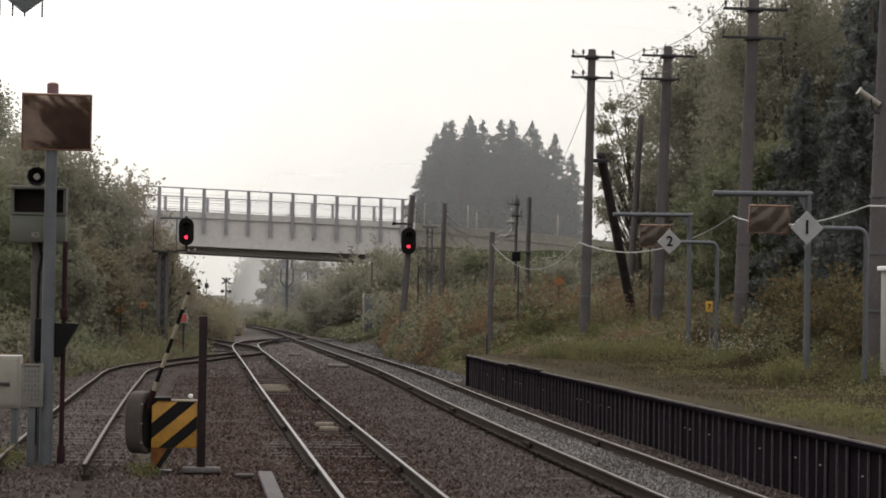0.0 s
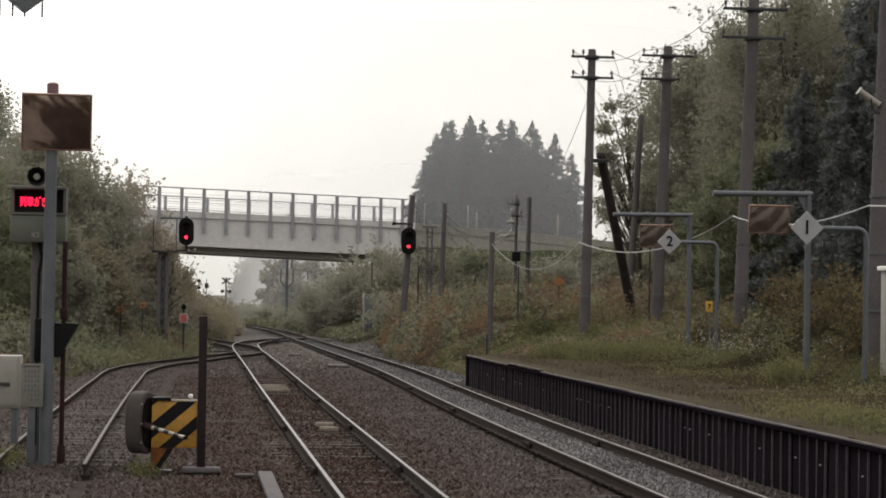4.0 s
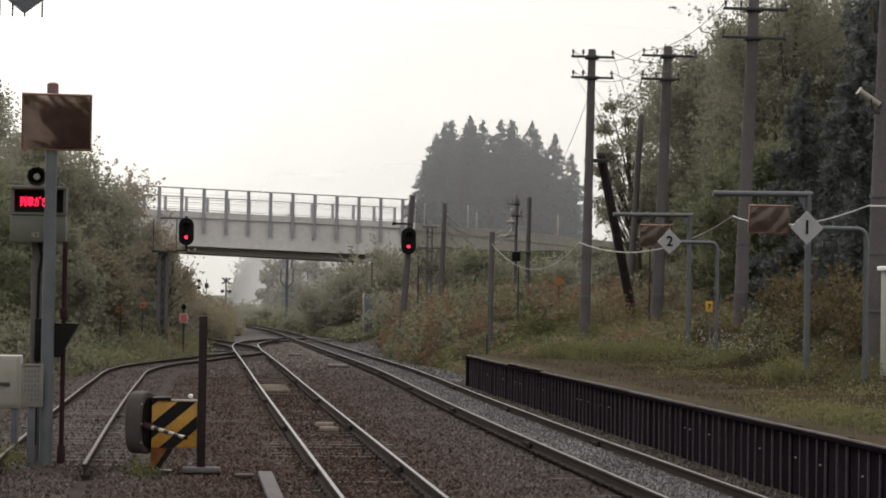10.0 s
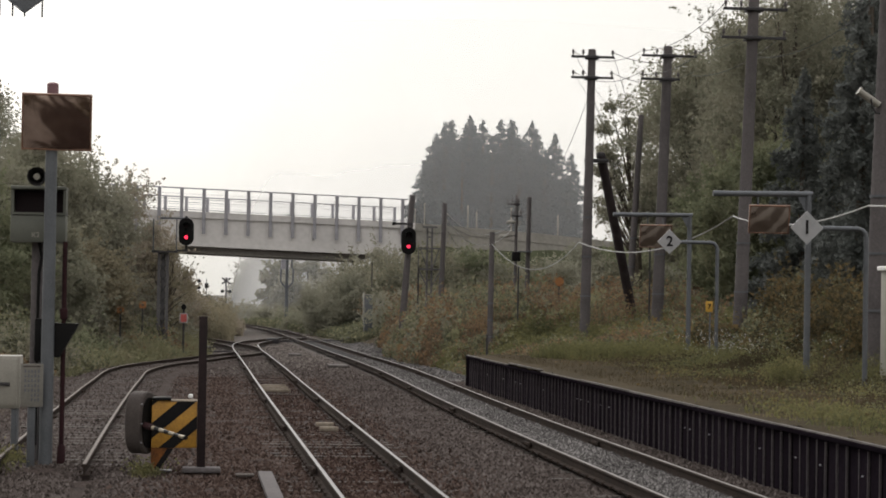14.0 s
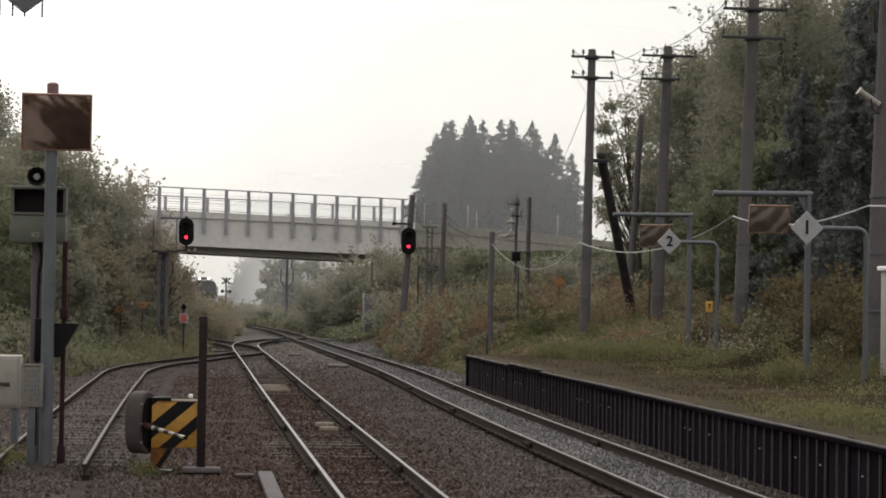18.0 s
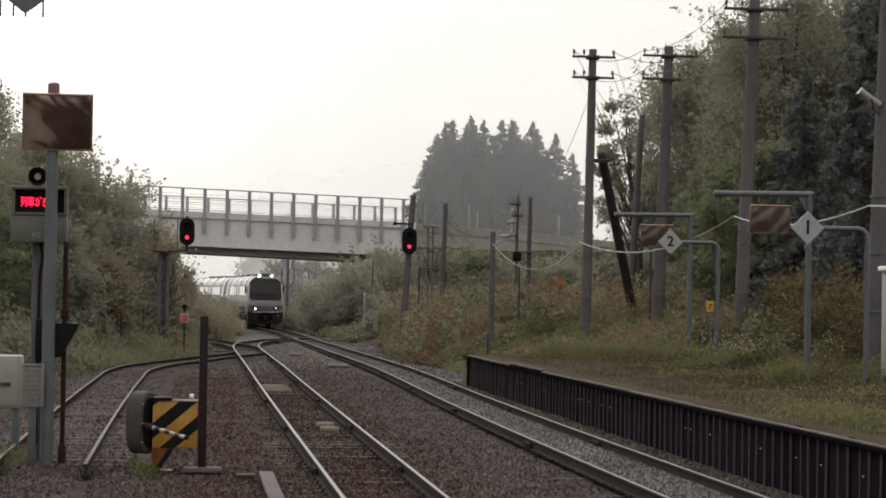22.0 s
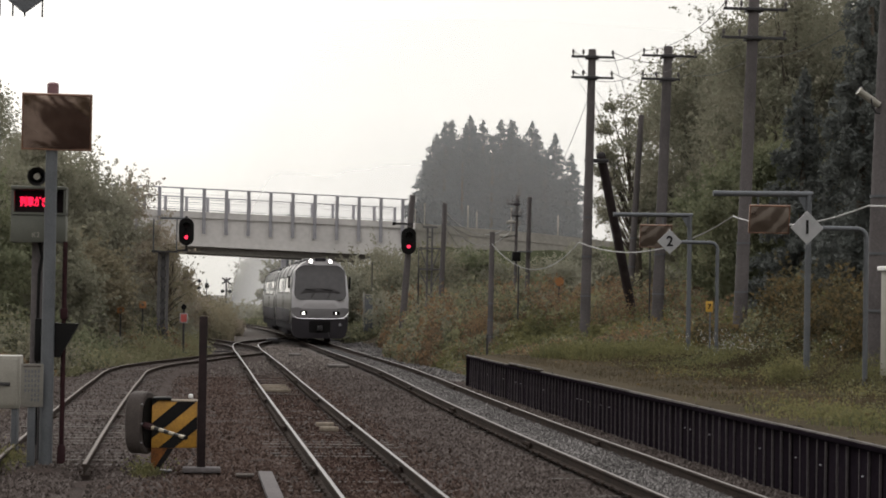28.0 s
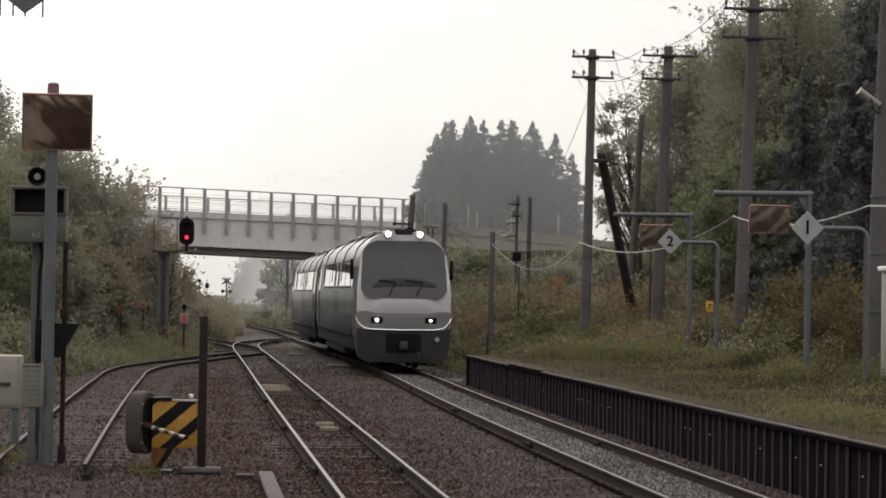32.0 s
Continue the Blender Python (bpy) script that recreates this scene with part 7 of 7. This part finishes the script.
def panel(outline, push, thick=0.03):
    """A front panel that follows the lean of the cab."""
    s = Shape()
    n = len(outline)
    cu, cw = sum(u for u, w in outline) / n, sum(w for u, w in outline) / n
    def place(u, w, d):
        return (u, face_y(w) + 0.05 * (u / 1.4) ** 2 * 2 - push + d, w)
    vs = [place(u, w, 0) for u, w in outline] + [place(u, w, thick) for u, w in outline]
    fs = [(i, (i + 1) % n, n + (i + 1) % n, n + i) for i in range(n)]
    outer = 0
    for f in (0.86, 0.72, 0.58, 0.44, 0.30, 0.16):
        k = len(vs)
        vs += [place(cu + (u - cu) * f, cw + (w - cw) * f, 0) for u, w in outline]
        fs += [(outer + i, outer + (i + 1) % n, k + (i + 1) % n, k + i) for i in range(n)]
        outer = k
    vs.append(place(cu, cw, 0))
    fs += [(outer + i, outer + (i + 1) % n, len(vs) - 1) for i in range(n)]
    return s.add(vs, fs)


def bogie(car, y):
    b = part("bogie", Shape().box(-1.0, -0.85, y - 1.35, y + 1.35, 0.30, 0.62, 0.05).box(0.85, 1.0, y - 1.35, y + 1.35, 0.30, 0.62, 0.05).box(-0.9, 0.9, y - 0.3, y + 0.3, 0.4, 0.7, 0.05), SKIRT, car, "dark steel bogie")
    for yy in (y - 1.05, y + 1.05):
        w = Shape()
        w.tube([(-0.63, yy, 0.43), (-0.50, yy, 0.43)], 0.43, 20)
        w.tube([(0.50, yy, 0.43), (0.63, yy, 0.43)], 0.43, 20)
        w.tube([(-0.6, yy, 0.43), (0.6, yy, 0.43)], 0.08, 10)
        part("wheelset", w, RUST, b)


def rail_car(front):
    c = empty("railcar", label="silver and grey railcar with a rounded glass front and lit headlights" if front else "silver and grey railcar with large dark windows", category="train", group="cars of the train")
    y0 = 1.0 if front else 0.12
    rings = []
    if front:
        for f, sc in ((0.0, 0.965), (0.18, 0.985), (0.55, 1.0)):
            r = ring(sc)
            rings.append([(u, face_y(w) + 0.05 * (u / 1.4) ** 2 * 2 + f * (1.2 - face_y(w)) + 0.02, w) for u, _, w in r])
    rings += [ring(1, y) for y in (1.3 if front else 0.12, CAR_LEN - 0.12)]
    part("body", strip(rings), BODY, c, "silver-white body shell")
    if front:
        part("nose", panel([(u * 0.965, w) for u, _, w in ring(1.0)], 0.0, 0.2), FACE_WHITE, c, "white front end")
        part("windscreen", panel(rounded(1.265, 2.10, 3.80, 0.33, 6, 0.20), 0.03), WINDSCREEN, c, "large dark rounded windscreen")
        part("lower_front", panel([(-1.388, 1.24), (-1.39, 1.70), (-1.2, 1.735), (1.2, 1.735), (1.39, 1.70), (1.388, 1.24), (1.15, 1.22), (-1.15, 1.22)], 0.012), FACE_SHADE, c, "lower front with the lower lights, greyed in place of shade")
        strip_pts = [(-1.42, 1.56), (-1.31, 1.37), (-1.16, 1.24), (-0.9, 1.20), (0, 1.19), (0.9, 1.20), (1.16, 1.24), (1.31, 1.37), (1.42, 1.56)]
        part("trim", Shape().tube([(u, face_y(w) + 0.1 * (u / 1.4) ** 2 - 0.03, w) for u, w in strip_pts], 0.022, 8), CHROME, c, "bright metal trim line")
        part("apron", panel([(-1.365, 1.26), (1.365, 1.26), (1.37, 1.0), (1.34, 0.6), (1.25, 0.36), (1.05, 0.25), (-1.05, 0.25), (-1.25, 0.36), (-1.34, 0.6), (-1.37, 1.0)], 0.006, 0.9), BODY_LOW, c, "dark grey apron below the front")
        part("coupler_hatch", panel(rounded(0.52, 0.52, 1.08, 0.06), 0.01), BLACK, c, "black coupler hatch")
        part("coupler", Shape().box(-0.12, 0.12, -0.28, 0.4, 0.62, 0.86, 0.04), DARK_STEEL, c)
        part("hose", Shape().tube([(0.42, -0.02, 0.55), (0.44, -0.10, 0.40), (0.42, -0.06, 0.30)], 0.03, 8), DARK_STEEL, c)
        part("vent_box", Shape().box(-0.26, 0.26, 0.42, 0.9, 3.98, 4.14, 0.03), SKIRT, c, "dark destination box on the roof edge")
        for u in (-0.47, 0.47):
            hw = part("roof_lamp", Shape().tube([(u, 0.34, 3.99), (u, 0.85, 4.0)], 0.115, 18), FACE_WHITE, c, "round headlamp housing on the roof edge")
            part("lens", Shape().tube([(u, 0.32, 3.99), (u, 0.345, 3.99)], 0.075, 18), HEADLIGHT, hw, "lit headlamp lens")
        for u in (-0.79, 0.79):
            hw = part("lower_lamp", panel([(u + a * 0.17, 1.47 + b * 0.085) for a, b in ((-1, -1), (1, -1), (1, 1), (-1, 1))], 0.03), BLACK, c, "dark recess of the lower lamp")
            part("lens", Shape().tube([(u, -0.03, 1.47), (u, 0.0, 1.47)], 0.052 if u < 0 else 0.036, 14), TAIL, hw, "lit lower lamp")
        part("fog_lamp", Shape().tube([(0.98, -0.04, 0.92), (0.98, 0.02, 0.92)], 0.07, 12), PALE_STEEL, c)
        for u in (-0.45, 0.35):
            part("wiper", Shape().tube([(u, face_y(2.2) - 0.06, 2.22), (u + 0.2, face_y(2.6) - 0.07, 2.58), (u - 0.30, face_y(2.66) - 0.07, 2.64)], 0.018, 6), BLACK, c)
        part("dashboard", panel([(-0.95, 2.45), (-0.75, 2.62), (-0.3, 2.70), (0.5, 2.68), (0.95, 2.52), (0.95, 2.42), (-0.95, 2.40)], 0.037, 0.004), DASH, c, "dark silhouette of the driving desk")
        for sx in (-1, 1):
            part("mirror", Shape().box(min(sx * 1.43, sx * 1.53), max(sx * 1.43, sx * 1.53), 0.9, 1.02, 2.65, 3.25, 0.03), BLACK, c)
            part("cab_window", Shape().add([(sx * 1.447, 1.15, 2.45), (sx * 1.447, 1.75, 2.45), (sx * 1.362, 1.75, 3.22), (sx * 1.362, 1.3, 3.22)], [(0, 1, 2, 3)]), GLASS, c)
    for sx in (-1, 1):
        for y, wl_ in (((2.3, 2.4), (4.85, 2.4), (8.3, 0.7), (10.1, 2.6), (12.85, 2.6)) if front else ((2.4, 2.4), (4.9, 2.4), (8.4, 0.7), (10.0, 2.5), (12.65, 2.5), (16.0, 1.6))):
            y2 = y + wl_
            fr = part("window_frame", Shape().add([(sx * 1.424, y - 0.06, 2.40), (sx * 1.424, y2 + 0.06, 2.40), (sx * 1.345, y2 + 0.06, 3.24), (sx * 1.345, y - 0.06, 3.24),
                                                   (sx * 1.38, y - 0.06, 2.40), (sx * 1.38, y2 + 0.06, 2.40), (sx * 1.30, y2 + 0.06, 3.24), (sx * 1.30, y - 0.06, 3.24)],
                                                  [(0, 1, 2, 3), (4, 5, 6, 7), (0, 1, 5, 4), (1, 2, 6, 5), (2, 3, 7, 6), (3, 0, 4, 7)]), BLACK, c)
            part("pane", Shape().add([(sx * 1.428, y, 2.46), (sx * 1.428, y2, 2.46), (sx * 1.359, y2, 3.19), (sx * 1.359, y, 3.19)], [(0, 1, 2, 3)]), GLASS, fr)
        for y in ((8.15, 9.3) if front else (8.2, 9.3)):
            part("seam", Shape().box(min(sx * 1.41, sx * 1.438), max(sx * 1.41, sx * 1.438), y, y + 0.07, 1.0, 2.3), SKIRT, c)
        for y in ((CAR_LEN - 2.4,) if front else (0.8, CAR_LEN - 1.9)):
            part("door", Shape().box(min(sx * 1.41, sx * 1.436), max(sx * 1.41, sx * 1.436), y, y + 0.85, 1.05, 2.30, 0.008), BODY_LOW, c, "dull grey passenger door")
            part("door_window", Shape().add([(sx * 1.425, y + 0.1, 2.35), (sx * 1.425, y + 0.75, 2.35), (sx * 1.350, y + 0.75, 3.15), (sx * 1.350, y + 0.1, 3.15)], [(0, 1, 2, 3)]), GLASS, c)
        part("side_band", Shape().box(min(sx * 1.415, sx * 1.434), max(sx * 1.415, sx * 1.434), 1.5 if front else 0.15, CAR_LEN - 2.5, 0.98, 1.62, 0.006), BODY_LOW, c, "grey lower side band")
        part("underfloor_box", Shape().box(min(sx * 0.9, sx * 1.32), max(sx * 0.9, sx * 1.32), 6.0, CAR_LEN - 6.0, 0.32, 0.96, 0.04), SKIRT, c, "dark underfloor equipment")
        part("skirt", Shape().box(min(sx * 1.30, sx * 1.36), max(sx * 1.30, sx * 1.36), 0.9 if front else 0.3, CAR_LEN - 0.3, 0.55, 1.0, 0.02), SKIRT, c)
    part("floor_pan", Shape().box(-1.3, 1.3, 1.0, CAR_LEN - 0.15, 0.7, 1.0), SKIRT, c)
    for y in (4.0, 8.6, 13.2):
        part("roof_unit", Shape().box(-0.62, 0.62, y, y + 2.0, 4.02, 4.17, 0.05), ROOF, c, "roof cooling unit")
    for y in (2.2, 6.7, 11.4, 16.2, CAR_LEN - 1.0):
        rb = [(u * 1.006, y, w + 0.012) for u, w in SECTION[3:]]
        rb += [(-u, yy, w) for u, yy, w in rb[-2::-1]]
        part("roof_rib", Shape().tube(rb, 0.022, 5), SKIRT, c)
    for end in ((CAR_LEN,) if front else (0.0, CAR_LEN)):
        s = 0.12 if end else -0.12
        part("end_wall", Shape().prism([(u, w) for u, _, w in ring(0.985)], "y", min(end - s, end - s * 1.3), max(end - s, end - s * 1.3)), BODY_LOW, c)
        part("gangway", Shape().box(-0.55, 0.55, min(end - s, end + s), max(end - s, end + s), 1.0, 3.1, 0.05), BLACK, c, "black rubber gangway")
    bogie(c, 3.3)
    bogie(c, CAR_LEN - 3.3)
    return c


CARS = [rail_car(True), rail_car(False)]
SPEED = 10.5


def car_pose(lead):
    """The pose of a car whose front end is at lead along the line: both bogies stand on the track."""
    ya, yb = lead + 3.3, lead + CAR_LEN - 3.3
    a = Vector((float(curve_x(MAIN, ya)), ya, float(grade(ya))))
    yb = ya + (CAR_LEN - 6.6) * math.cos(math.atan(float(curve_x(MAIN, ya + 14) - curve_x(MAIN, ya)) / 14))
    b = Vector((float(curve_x(MAIN, yb)), yb, float(grade(yb))))
    d = (b - a).normalized()
    o = a - d * 3.3
    return Matrix.Translation(o) @ Matrix(((d.y, d.x, 0, 0), (-d.x, d.y, d.z, 0), (0, 0, 1, 0), (0, 0, 0, 1)))


def front_y(t):
    """Where the train's nose stands at t seconds: it comes in at a steady pace."""
    return 62.7 + SPEED * (32.0 - t)


def train_motion():
    for i, c in enumerate(CARS):
        rows = []
        for t in np.arange(0, 32.01, 1.0):
            rows.append((float(t), car_pose(front_y(float(t)) + i * (CAR_LEN + 0.4))))
        walk(c, rows)


def led_motion():
    """The message blinks: its letters come forward of the dark screen and go back behind it, every 1.187 s."""
    here, gone = pose(-0.25, -0.012, 3.535), pose(-0.25, 0.10, 3.535)
    rows = [(0, gone)]
    t = 0.23
    while t < 32:
        for at, m in ((t - 0.034, gone), (t, here), (t + 0.53, here), (t + 0.56, gone)):
            if 0 < at < 32:
                rows.append((at, m))
        t += 1.187
    rows.append((32, gone))
    walk(LED, rows)


def arm_motion():
    walk(ARM, [(t, pose(0, -0.02, 0.615, -a, 0, 0)) for t, a in ARM_ANGLES])


def motions():
    train_motion()
    led_motion()
    arm_motion()


motions()
